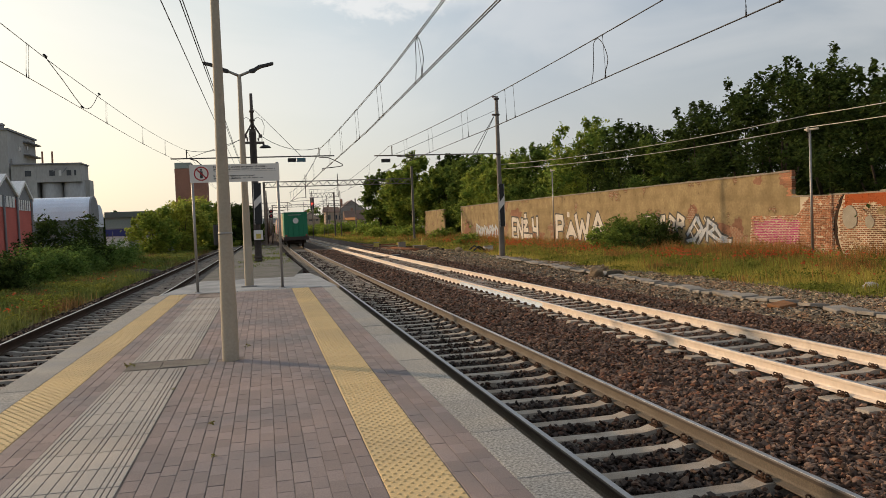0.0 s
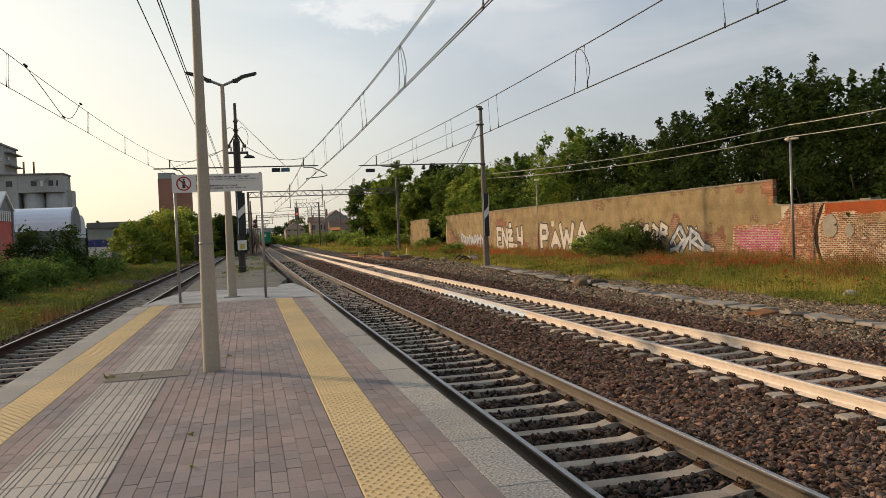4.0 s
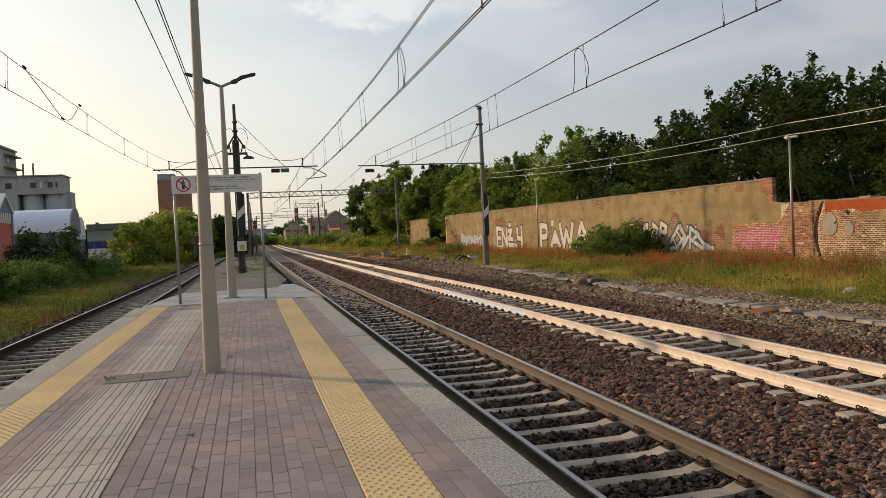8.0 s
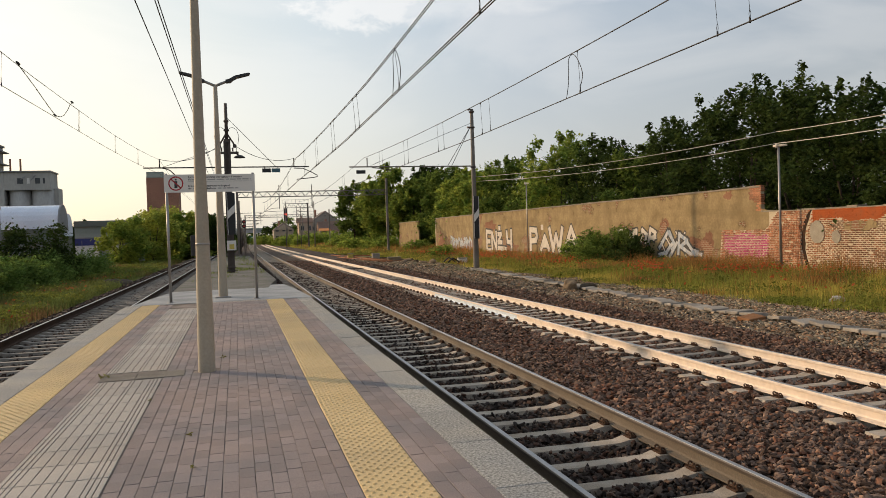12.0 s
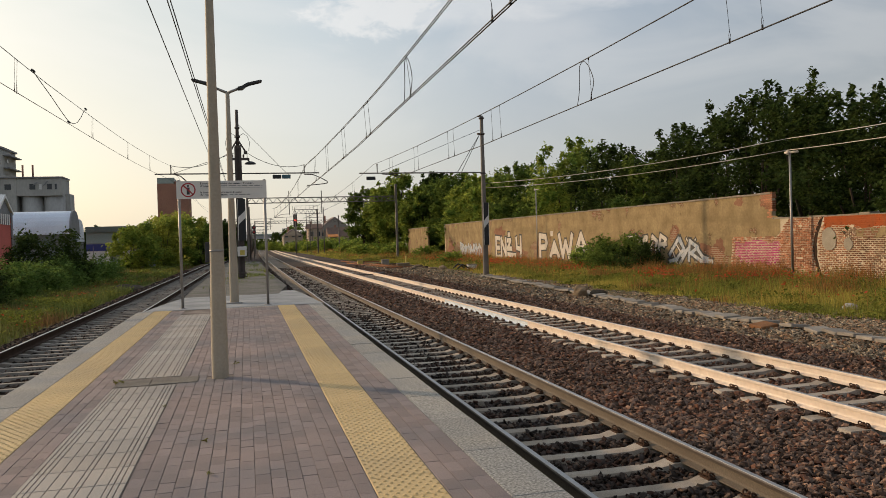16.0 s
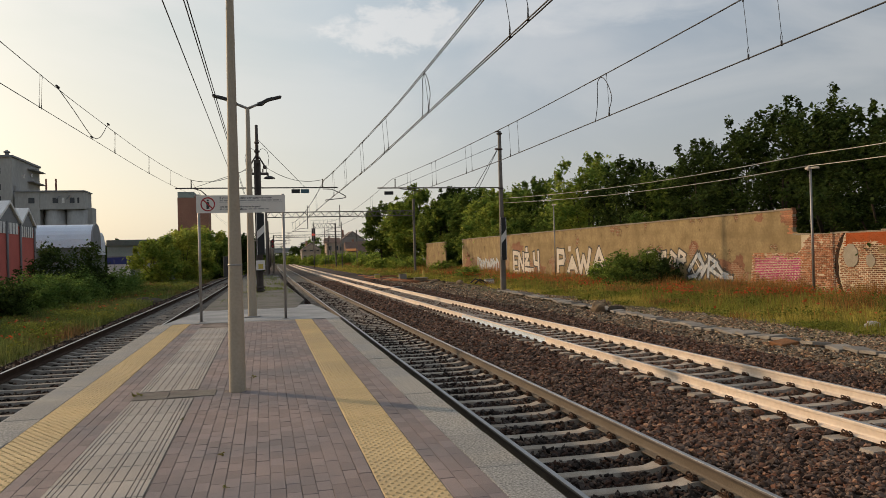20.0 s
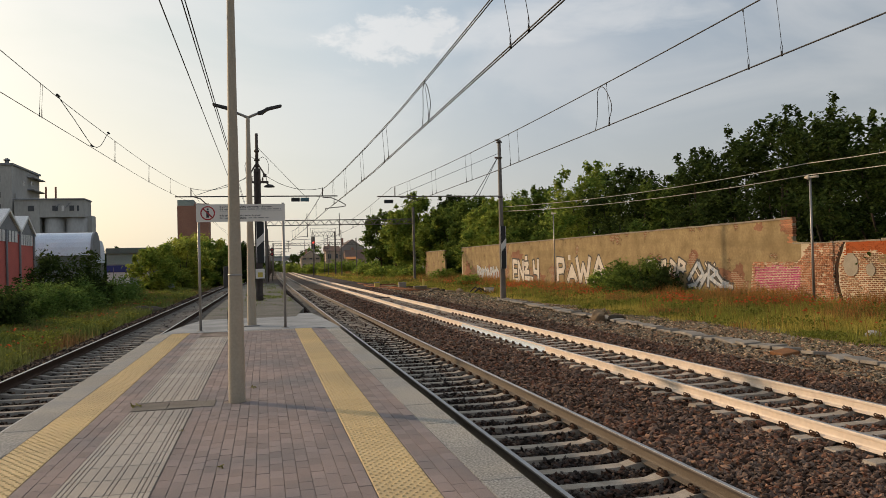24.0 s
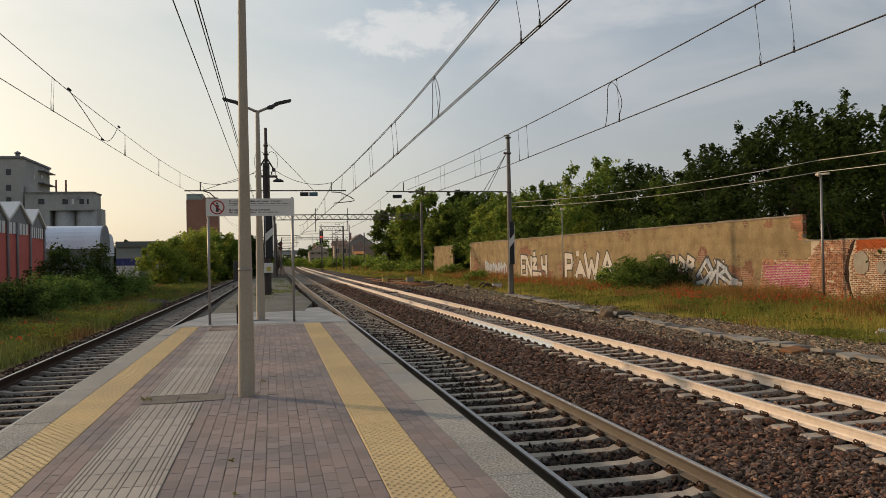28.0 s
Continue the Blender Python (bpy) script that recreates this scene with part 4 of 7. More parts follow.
def wall_side_mast():
    t = tagged(empty("overhead_line_mast", 14.12, MAST_Y, -.8), "grey tubular overhead line mast on the grass verge", "mast")
    o = .8
    b = Build()
    b.turned([(.18, -.2), (.165, 2), (.135, 5), (.098, 8.9 + o), (0, 8.92 + o)], n=18)
    part("shaft", b, M["mast"], t)
    b = Build()
    b.box(-.35, .35, -.35, .35, -.4, -.02, .03)
    part("footing", b, M["kerb_wall"], t)
    b = Build()
    b.rod((-7.55, 0, 5.48 + o), (.1, 0, 5.46 + o), .038, n=10)
    a = part("arm", b, M["mast"], t)
    b = Build()
    b.rod((-6.5, 0, 5.48 + o), (-6.5, 0, 6.0 + o), .03, n=8)
    b.rod((-6.5, -.1, 5.98 + o), (-6.5, .1, 5.98 + o), .03, n=8)
    part("catenary_post", b, M["mast_dark"], a)
    pts = [(-6.2, 0, 5.42 + o), (-5.7, 0, 5.38 + o), (-5.2, 0, 5.3 + o), (-5.15, 0, 5.2 + o)]
    part("steady_arm", Build().tube(pts, .026, 7), M["mast_dark"], a)
    part("stay", Build().tube([(-.1, 0, 8.05 + o), (-6.3, 0, 5.55 + o)], .012, 5), M["wire"], a)
    part("stay", Build().tube([(-.1, 0, 7.85 + o), (-1.35, 0, 5.5 + o)], .018, 5), M["wire"], a)
    part("stay", Build().tube([(-.1, 0, 7.85 + o), (-1.6, 0, 5.5 + o)], .018, 5), M["wire"], a)
    b = Build()
    b.box(-7.15, -6.62, -.05, .05, 5.08 + o, 5.28 + o, .01)
    part("plate", b, M["black"], t, "black hanging section plate")
    for z in (8.75, 7.8, 5.4):
        part("clamp", Build().turned([(.13, -.05), (.17, -.04), (.17, .04), (.13, .05)], (0, 0, z + o), 16), M["mast_dark"], t)
    part("insulator", Build().rod((0, 0, 8.9 + o), (-.25, 0, 8.86 + o), .05, n=8), M["ceramic"], t)
    part("insulator", Build().rod((-.05, 0, 7.8 + o), (-.3, 0, 7.8 + o), .06, n=8), M["ceramic"], t)
    striped_board(t, .03, 1.05 + o, 3.62 + o, -.22, .32)


platform_mast()
wall_side_mast()

# ---- overhead wires ----


def overhead_line(x, xs, z_hang, twin, label, low, droppers, gap=.33, r=.012, dip=None):
    """Catenary wire, contact wires and droppers over one track; masts at -10, 45 and 100 m."""
    t = tagged(empty("overhead_line"), label, "overhead wire", "overhead wires")
    dip = z_hang - low if dip is None else dip
    def cat(y):
        a = -12.0 if y < MAST_Y else MAST_Y
        k = min(max((y - a) / (57.0 if y < MAST_Y else 55.0), 0), 1)
        stiff = .075 * math.sin(math.pi * (y - 19) / 25) if 19 < y < 44 and (twin or x < 0) else 0.0
        return z_hang - 4 * dip * k * (1 - k) + stiff
    def con(y):
        if x < 0:
            return 4.34 + .0195 * min(y, MAST_Y)
        return (4.42 if x < 5 else 4.465) + (.0 if y < 24 else .22 * min((y - 24) / 21, 1))
    ys = [-12 + 1.5 * k for k in range(39)] + [47 + 3 * k for k in range(18)]
    def lat(y):
        # the siding's wires are drawn towards the mast
        pull = .45 * max(0.0, min(1.0, (y - 28) / 17)) ** 2 if x < 0 else 0.0
        return x + bend(y) + pull + xs * math.cos((y - MAST_Y) * math.pi / 57)
    b = Build()
    off = (-.02, .02) if twin else (0,)
    for d in off:
        b.tube([(lat(y) + d, y, cat(y)) for y in ys], r * (.8 if twin else 1), 5)
    part("catenary_wire", b, M["wire"], t)
    b = Build()
    for d in ((-.022, .022) if twin else (0,)):
        b.tube([(lat(y) + d, y, con(y)) for y in ys], r * (.8 if twin else 1), 5)
    part("contact_wire", b, M["wire"], t)
    fine = .0032 if x < 0 else .005
    lean = .32 if twin else .1
    for y, loop in droppers:
        for k in (-.5,) if loop else (-gap, gap):
            b = Build()
            b.tube([(lat(y + k), y + k + lean, cat(y + k + lean)), (lat(y + k), y + k + lean * .35, (cat(y + k) + con(y)) / 2), (lat(y + k), y + k, con(y) + .18)], fine, 4)
            b.rod((lat(y + k), y + k, con(y) - .02), (lat(y + k), y + k, con(y) + .06), .015 if x > 0 else .009, n=6)
            b.rod((lat(y + k), y + k + lean, cat(y + k + lean) - .05), (lat(y + k), y + k + lean, cat(y + k + lean) + .012), .012 if x > 0 else .006, n=6)
            b.tube([(lat(y + k), y + k - .012, con(y) + .06), (lat(y + k), y + k - .022, con(y) + .12), (lat(y + k), y + k, con(y) + .185), (lat(y + k), y + k + .022, con(y) + .12), (lat(y + k), y + k + .012, con(y) + .06)], fine, 4)
            part("dropper", b, M["wire"], t)
        if loop:
            # slack jumper from the contact wire up over the catenary wire and down again
            lo, hi = con(y), cat(y)
            ctrl = [(-.42, lo), (-.46, lo + .12), (-.60, lo + .40 * (hi - lo)), (-.44, lo + .72 * (hi - lo)), (-.20, hi - .05), (.0, hi - .02), (.12, hi - .12), (.13, lo + .6 * (hi - lo)), (.17, lo + .3 * (hi - lo)), (.26, lo + .06), (.30, lo)]
            pts = []
            for q in range(len(ctrl) - 1):
                p0, p1, p2, p3 = (Vector(ctrl[min(max(q + d, 0), len(ctrl) - 1)]) for d in (-1, 0, 1, 2))
                for u in (0, .25, .5, .75):
                    pts.append(.5 * (2 * p1 + (p2 - p0) * u + (2 * p0 - 5 * p1 + 4 * p2 - p3) * u * u + (3 * p1 - p0 - 3 * p2 + p3) * u ** 3))
            b = Build()
            b.tube([(lat(y) + .02, y + q.x, q.y) for q in pts] + [(lat(y) + .02, y + .30, lo)], .0085, 5)
            part("jumper_loop", b, M["wire"], t)
    return t


overhead_line(TRACKS["near"], .12, 6.0, True, "twin overhead wires with droppers above the near track", 5.33, [(5.0, 0), (9.6, 0), (16.02, 1), (21.4, 0), (27.0, 0), (33, 0), (39, 0), (52, 0), (60, 0), (68, 0), (76, 0), (84, 0), (92, 0)], gap=.38, r=.013)
overhead_line(TRACKS["middle"], -.1, 6.0, False, "overhead wires with droppers above the middle track", 5.42, [(6.0, 0), (10.38, 0), (16.3, 1), (22.35, 0), (27.6, 0), (33.5, 0), (39.5, 0), (54, 0), (66, 0), (80, 0)], gap=.40, r=.0125)
overhead_line(TRACKS["left"], .0, 6.0, False, "thin overhead wires above the siding", 5.35, [(10.8, 0), (17.0, 0), (25.0, 0), (32.0, 0), (38.0, 0)], gap=.08, r=.0075)


def jumper_wire():
    b = Build()
    x = TRACKS["left"]
    b.tube([(x, 18.4, 5.38), (x + .02, 19.8, 5.13), (x + .02, 20.9, 4.93), (x + .02, 21.4, 4.85), (x, 21.9, 4.82), (x, 22.4, 4.86), (x, 22.9, 4.98), (x, 23.4, 5.2), (x, 23.8, 5.42), (x, 24.1, 5.53)], .0095, 5)
    for y, z in ((18.4, 5.4), (24.1, 5.54), (21.8, 4.815)):
        b.rod((x, y - .1, z), (x, y + .1, z), .026, n=8)
    tagged(part("jumper_wire", b, M["wire"]), "looped jumper wire clamped between the siding's wires", "overhead wire")


def feeders():
    for xs, word in (((-1.089,), "single feeder wire running along the platform"), ((-.845, -.809), "pair of feeder wires running along the platform")):
        for x in xs:
            b = Build()
            b.tube([(x, -12 + 3.0 * k, 4.56) for k in range(20)], .008, 5)
            tagged(part("feeder_wire", b, M["wire"]), word, "wire", "feeder wires")


jumper_wire()
feeders()

# ---- the old factory wall ----
WX = 23.5
M.update(
    plaster=worn_plaster("ochre_plaster", (0.325, 0.242, 0.125), (0.225, 0.160, 0.082), (0.27, 0.115, 0.065)),
    bare=worn_plaster("bare_brick_patch", (0.27, 0.14, 0.085), (0.20, 0.10, 0.06), (0.30, 0.13, 0.075)),
    wall_brick=mat("orange_brick", (0.285, 0.120, 0.062), 0.9, (0.215, 0.110, 0.068), 1.6, 0.9, 25, 0.35, 0.5, 30, island=0.4, rand=0.4),
    crack=mat("crack_shade_brown", (0.022, 0.016, 0.012), 0.95, (0.07, 0.035, 0.02), 7, 0.9),
    patch=mat("grey_plaster_patch", (0.33, 0.29, 0.225), 0.95, (0.24, 0.20, 0.15), 2.2, 0.8, 30, 0.12, 0.4, 30),
    pink_brick=mat("pink_sprayed_brick", (0.42, 0.06, 0.17), 0.9, (0.36, 0.10, 0.13), 1.5, 0.8, 40, 0.15, 0.4, 40, island=0.2),
    mortar=mat("pale_mortar", (0.56, 0.48, 0.35), 0.95, (0.40, 0.31, 0.20), 1.2, 0.8, 40, 0.15, 0.5, 40),
    orange_wash=mat("orange_lime_wash", (0.36, 0.082, 0.022), 0.9, (0.25, 0.085, 0.035), 2.5, 0.7, 30, 0.12),
    spray_white=mat("white_spray_paint", (0.56, 0.50, 0.42), 0.8, (0.40, 0.34, 0.27), 2.5, 0.6, 30, 0.1),
    spray_black=mat("black_spray_paint", (0.05, 0.045, 0.04), 0.8),
    spray_blue=mat("pale_blue_spray_paint", (0.46, 0.45, 0.43), 0.8, (0.20, 0.25, 0.31), 3.4, 1.0),
    cap=mat("grey_wall_cap", (0.30, 0.25, 0.19), 0.95, (0.20, 0.165, 0.12), 2.0, 0.8, 30, 0.2),
)


def factory_wall():
    w = tagged(empty("wall_east"), "long ochre plastered brick wall with peeling patches", "wall", kind="structure")
    # solid wall, its plaster face at WX; the end nearest the station is lower and bare brick
    b = Build()
    b.box(WX + .004, WX + .2, 30.75, 91.3, -1.1, 3.1)
    b.box(WX + .004, WX + .45, -10, 30.75, -1.1, 1.95)
    part("core", b, M["mortar"], w)
    b = Build()
    # plaster sheet with an uneven lower edge where it has come away
    top = [(y, 2.0 + max(0, (y - 30.2)) * .2 if y < 30.75 else 3.10 + .10 * max(0, min(1, (y - 35) / 50)) + .012 * noise.noise((y * 1.3, 0, 0))) for y in np.concatenate([np.arange(30.2, 36, .09), np.arange(36, 91.4, .55)])]
    edge = []
    for y in np.concatenate([np.arange(30.2, 36, .09), np.arange(36, 91.4, .55)]):
        edge.append((y, plaster_edge(y)))
    n = len(top)
    v = [(WX, y, z) for y, z in top] + [(WX, y, z) for y, z in edge]
    v += [(WX + .07, y, z) for y, z in top] + [(WX + .07, y, z) for y, z in edge]
    f = [(i, n + i, n + i + 1, i + 1) for i in range(n - 1)]
    f += [(n + i, 3 * n + i, 3 * n + i + 1, n + i + 1) for i in range(n - 1)]
    f += [(0, 2 * n, 3 * n, n), (n - 1, 2 * n - 1, 4 * n - 1, 3 * n - 1)]
    b.add([(x, y, z) for x, y, z in v], f)
    part("plaster", b, M["plaster"], w, "sun-lit ochre plaster")
    b = Build()
    y = 30.8
    while y < 91.2:
        d = rng.uniform(.7, 1.3)
        z = 3.10 + .10 * max(0, min(1, (y - 35) / 50))
        b.box(WX - .05, WX + .25, y, min(y + d - .02, 91.3), z - .01, z + .07 + rng.uniform(-.015, .015), .01)
        y += d
    part("cap", b, M["cap"], w)
    b = Build()
    y = -10
    while y < 30.7:
        d = rng.uniform(.5, 1.2)
        b.box(WX - .02, WX + .47, y, min(y + d - .02, 30.74), 1.93, 2.0 + rng.uniform(-.04, .05), .012)
        y += d
    part("cap", b, M["cap"], w)
    # broken end of the high part: bare bricks in steps
    b = Build()
    for k in range(12):
        z = 2.0 + k * .1
        b.box(WX - .012, WX + .19, 30.68 + .16 * (k % 3) * rng.uniform(0, 1), 31.05 + (.35 if k > 5 else 0) + rng.uniform(-.15, .2), z, z + .085, .006)
    part("brick_end", b, M["wall_brick"], w)


def ragged(b, x0, x1, cy, cz, ry, rz, n=26, power=2.6, rough=.12, seed=0):
    """A patch of plaster: a rounded block with an uneven outline, its face at x0."""
    ring = []
    for i in range(n):
        a = 2 * math.pi * i / n
        c, d = math.cos(a), math.sin(a)
        k = (abs(c) ** power + abs(d) ** power) ** (-1 / power) * (1 + rough * noise.noise((c * 2.2 + seed, d * 2.2, seed)) * 2)
        ring.append((cy + ry * c * k, cz + rz * d * k))
    v = [(x0, y, z) for y, z in ring] + [(x1, y, z) for y, z in ring]
    b.add(v, [tuple(range(n - 1, -1, -1))] + [(i, n + i, n + (i + 1) % n, (i + 1) % n) for i in range(n)])


def scar(z):
    """Line of the curved crack where an arch was walled up."""
    return 28.03 - .26 * (z - .56) ** 2


def plaster_edge(y):
    """Lower edge of the plaster near the broken end."""
    if y < 30.4:
        return 1.16 + (30.4 - y) * 1.0 + .08 * noise.noise((y * 6, 1, 0))
    if y < 33.75:
        return 1.12 + .06 * noise.noise((y * 4, 1, 0))
    return max(-1.1, 1.1 - (y - 33.75) * 6 + .15 * noise.noise((y * 9, 1, 0)))


def exposed_bricks():
    """Single bricks where the plaster is gone."""
    w = tagged(empty("brickwork"), "bare orange brickwork with pale raised mortar joints", "brick wall", kind="structure")
    L, H, J = .205, .055, .023
    shapes = {"c": [Build().box(-.014, .07, .0, L - J - c, 0, H - d, .012).mesh("brick", M["wall_brick"]) for c, d in ((0, 0), (.03, .008), (.012, .015))],
              "f": [Build().box(-.014, .07, .0, L - .014 - c, 0, H + .018 - d, .012).mesh("brick", M["wall_brick"]) for c, d in ((0, 0), (.02, .006), (.01, .010))]}
    groups = {k: Build() for k in "fcpo"}
    count, k, z = 0, 0, -.95
    while z < 1.95:
        y = 20.0 + (L / 2 if k % 2 else 0)
        while y < 34.6:
            yc, zc = y + .12, z + .04
            gap = abs(yc - scar(zc)) < .13
            on_wall = (yc < 29.5 or zc < plaster_edge(yc)) and zc < 1.93
            if on_wall and not gap and rng.uniform() > .012:
                kind = "f"
                if 30.3 < yc < 33.6 - .3 * (zc < .2) and -.1 + .06 * math.sin(yc * 5) < zc < .95 + .08 * math.sin(yc * 3):
                    kind = "p"
                elif yc < scar(zc):
                    kind = "o" if zc > 1.42 + .16 * noise.noise((yc * 1.6, 3, 0)) + .09 * math.sin(yc * 2.2) else "c"
                dx = rng.uniform(-.012, .012)
                j = rng.uniform(-.012, .012)
                if kind in "fc" and count < 290 and 26.2 < y < 29.6 and z > -.2:
                    part("brick", shapes[kind][int(rng.integers(3))], None, w, m=pose(WX + dx, y + j, z + rng.uniform(-.006, .006)))
                    count += 1
                else:
                    groups[kind].box(WX - .014 + dx, WX + .07, y + j, y + j + L - J * (.42 if kind == "f" else .8 if kind == "p" else 1.1) - rng.uniform(0, .03), z + rng.uniform(-.006, .006), z + H * (1.25 if kind == "f" else 1.1 if kind == "p" else 1) - rng.uniform(0, .012), .011)
            y += L
        z += H + J
        k += 1
    for key, m, word in (("f", "wall_brick", ""), ("c", "wall_brick", ""), ("p", "pink_brick", "bricks sprayed bright pink"), ("o", "orange_wash", "bricks washed bright orange")):
        o = part("bricks", groups[key], M[m], w, word)
        o["kind"] = "stuff"
    # patches of plaster left on the bricks
    b = Build()
    ragged(b, WX - .03, WX + .06, 27.18, .98, .40, .46, seed=3)
    part("plaster_patch", b, M["patch"], w, "grey patch of old plaster")
    b = Build()
    ragged(b, WX - .03, WX + .06, 26.12, .78, .24, .26, power=2.0, seed=5)
    part("plaster_patch", b, M["patch"], w)
    b = Build()
    ragged(b, WX - .028, WX + .06, 24.9, 1.22, .85, .19, power=3.5, rough=.2, seed=9)
    part("plaster_patch", b, M["plaster"], w)
    b = Build()
    n = 60
    ys = np.linspace(20, 27.45, n)
    zl = [1.5 + .16 * noise.noise((y * 1.6, 3, 0)) + .09 * math.sin(y * 2.2) for y in ys]
    b.add([(WX - .002, y, 1.92) for y in ys] + [(WX - .002, y, z) for y, z in zip(ys, zl)], [(i, n + i, n + i + 1, i + 1) for i in range(n - 1)])
    part("orange_band", b, M["orange_wash"], w, "orange washed mortar under the wall's top")
    # the crack itself: a flat strip, its dark colour painting the shade of a slot
    b = Build()
    zs = np.linspace(-.6, 1.95, 22)
    wid = [.11 + .06 * noise.noise((z * 3, 0, 4)) for z in zs]
    v = [(WX - .003, scar(z) - d, z) for z, d in zip(zs, wid)] + [(WX - .003, scar(z) + d, z) for z, d in zip(zs, wid)]
    b.add(v, [(i, i + 1, 23 + i, 22 + i) for i in range(21)])
    part("arch_crack", b, M["crack"], w, "curved scar of a former arch, its shade painted dark")


def letters(t, glyphs, y0, z0, sy, sz, face, edge, wide, rim):
    """Painted letters as flat strokes on the wall: a pale face over a dark outline. y runs against the reading direction."""
    x = WX - .004
    for strokes in glyphs:
        made = []
        for grow, m in ((rim, edge), (0, face)):
            b = Build()
            x -= .002
            for line in strokes:
                pts = [Vector((y0 - sy * u, z0 + sz * v)) for u, v in line]
                for p, q in zip(pts, pts[1:]):
                    d = (q - p).normalized()
                    s = Vector((-d.y, d.x)) * (wide / 2 + grow)
                    e = d * (wide * .35 + grow)
                    c = [p - e + s, p - e - s, q + e - s, q + e + s]
                    b.add([(x, k.x, k.y) for k in c], [(0, 1, 2, 3)])
                    x -= .0003
            made.append((b, m))
        o = part("letter", made[0][0], made[0][1], t)
        part("fill", made[1][0], made[1][1], o, "pale sprayed fill")
        x += .006


def graffiti():
    A = [[(0, 0), (.5, 1), (1, 0)], [(.25, .38), (.75, .38)]]
    P = [[(.1, 0), (.1, 1), (.75, .95), (.85, .65), (.7, .45), (.15, .42)]]
    W = [[(0, 1), (.25, 0), (.5, .7), (.75, 0), (1, 1)]]
    def put(glyph, u0, w):
        return [[(u0 + w * u, v) for u, v in line] for line in glyph]
    t = tagged(empty("graffiti"), "white block-letter graffiti reading PAWA with dark outlines", "graffiti", "graffiti on the wall")
    word = [put(P, 0, 1.0), [[(a, b * .62) for a, b in l] for l in put(A, 1.25, .85)], put(W, 2.2, 1.25), put(A, 3.65, 1.25)]
    letters(t, word, 60.0, -.12, 1.93, 1.62, M["spray_white"], M["spray_black"], .44, .10)
    part("dot", Build().box(WX - .012, WX - .004, 57.0, 57.5, 1.45, 1.85), M["spray_white"], t)
    # pieces whose letters cannot be read: jagged strokes
    local = random.Random(5)
    def scrawl(label, y0, z0, w, h, n, face, wide, rim):
        t = tagged(empty("graffiti"), label, "graffiti", "graffiti on the wall")
        s = []
        for k in range(n):
            u = k / n * w
            c = w / n
            g = [[(u + local.uniform(0, .1) * c, local.uniform(0, .15) * h), (u + c * local.uniform(.0, .3), h * local.uniform(.8, 1.1)), (u + c * local.uniform(.5, .9), h * local.uniform(.6, 1.0)), (u + c * local.uniform(.4, .9), h * local.uniform(.0, .4))]]
            if local.random() < .7:
                g.append([(u + .1 * c, h * local.uniform(.3, .6)), (u + .9 * c, h * local.uniform(.25, .75))])
            s.append(g)
        letters(t, s, y0, z0, 1, 1, face, M["spray_black"], wide, rim)
    t = tagged(empty("graffiti"), "white block graffiti with dark outlines on the plaster", "graffiti", "graffiti on the wall")
    block = [[[(.02, 0), (.02, 1)], [(.02, 1), (.18, .97)], [(.02, .5), (.15, .5)], [(.02, .03), (.18, .05)]],
             [[(.24, 0), (.24, .95), (.42, .1), (.42, .95)]],
             [[(.49, .86), (.61, .86), (.49, .46), (.63, .46)], [(.53, 1.14), (.57, 1.14)]],
             [[(.49, .18), (.78, .14)]],
             [[(.82, .95), (.84, .5), (.97, .45)], [(.98, 1.0), (.98, .1)]]]
    letters(t, block, 71.5, -.45, 7.2, 1.9, M["spray_white"], M["spray_black"], .40, .13)
    scrawl("small white scribbled tag on the plaster", 84.5, -.4, 8.4, 1.3, 8, M["spray_blue"], .3, .02)
    scrawl("white graffiti letters behind a bush", 44.6, .45, 4.6, .8, 5, M["spray_white"], .24, .09)
    piece = [[[(39.7, .2), (38.75, 1.1), (38.2, .55), (39.1, -.15)], [(39.75, -.2), (38.9, -.05)]],
             [[(38.6, 1.1), (38.05, .3), (38.65, -.3)], [(38.4, .1), (37.85, .5)]],
             [[(37.6, 1.0), (37.75, -.1)], [(37.6, .95), (36.85, .62), (37.5, .3), (36.6, -.1), (35.55, -.12)]],
             [[(36.85, .5), (36.4, .1), (35.9, .0)]]]
    t = tagged(empty("graffiti"), "large silvery-blue graffiti piece with black outlines", "graffiti", "graffiti on the wall")
    letters(t, [[[(-a, c) for a, c in line] for line in g] for g in piece], 0, 0, 1, 1, M["spray_blue"], M["spray_black"], .21, .115)
    letters(t, [[[(-a, c) for a, c in line]] for line in ([(39.5, .55), (39.15, .05), (38.95, -.3)], [(38.95, .75), (38.55, .35)], [(37.3, .85), (37.05, 1.05)], [(37.95, 1.1), (37.7, .8), (38.0, .6)], [(37.2, .05), (36.95, -.25)], [(36.25, .35), (36.1, -.05)])], 0, 0, 1, 1, M["spray_white"], M["spray_black"], .10, .07)
    t = tagged(empty("stain"), "reddish patches where the plaster has worn to brick", "patch", kind="structure")
    for i, (cy, cz, ry, rz) in enumerate(((39.1, 1.45, .45, .42), (34.9, .6, .42, .5), (36.4, .25, 1.1, .5), (70.2, 1.9, 1.6, .5), (33.2, 2.85, .35, .2), (88.5, .6, 1.4, .9), (78, .2, 3.0, .4), (64.5, .0, 1.5, .45), (31.3, 2.75, .3, .3))):
        b = Build()
        ragged(b, WX - .0025, WX + .03, cy, cz, ry, rz, n=40, power=2.2, rough=.28, seed=i * 1.7)
        part("worn_patch", b, M["bare"], t)


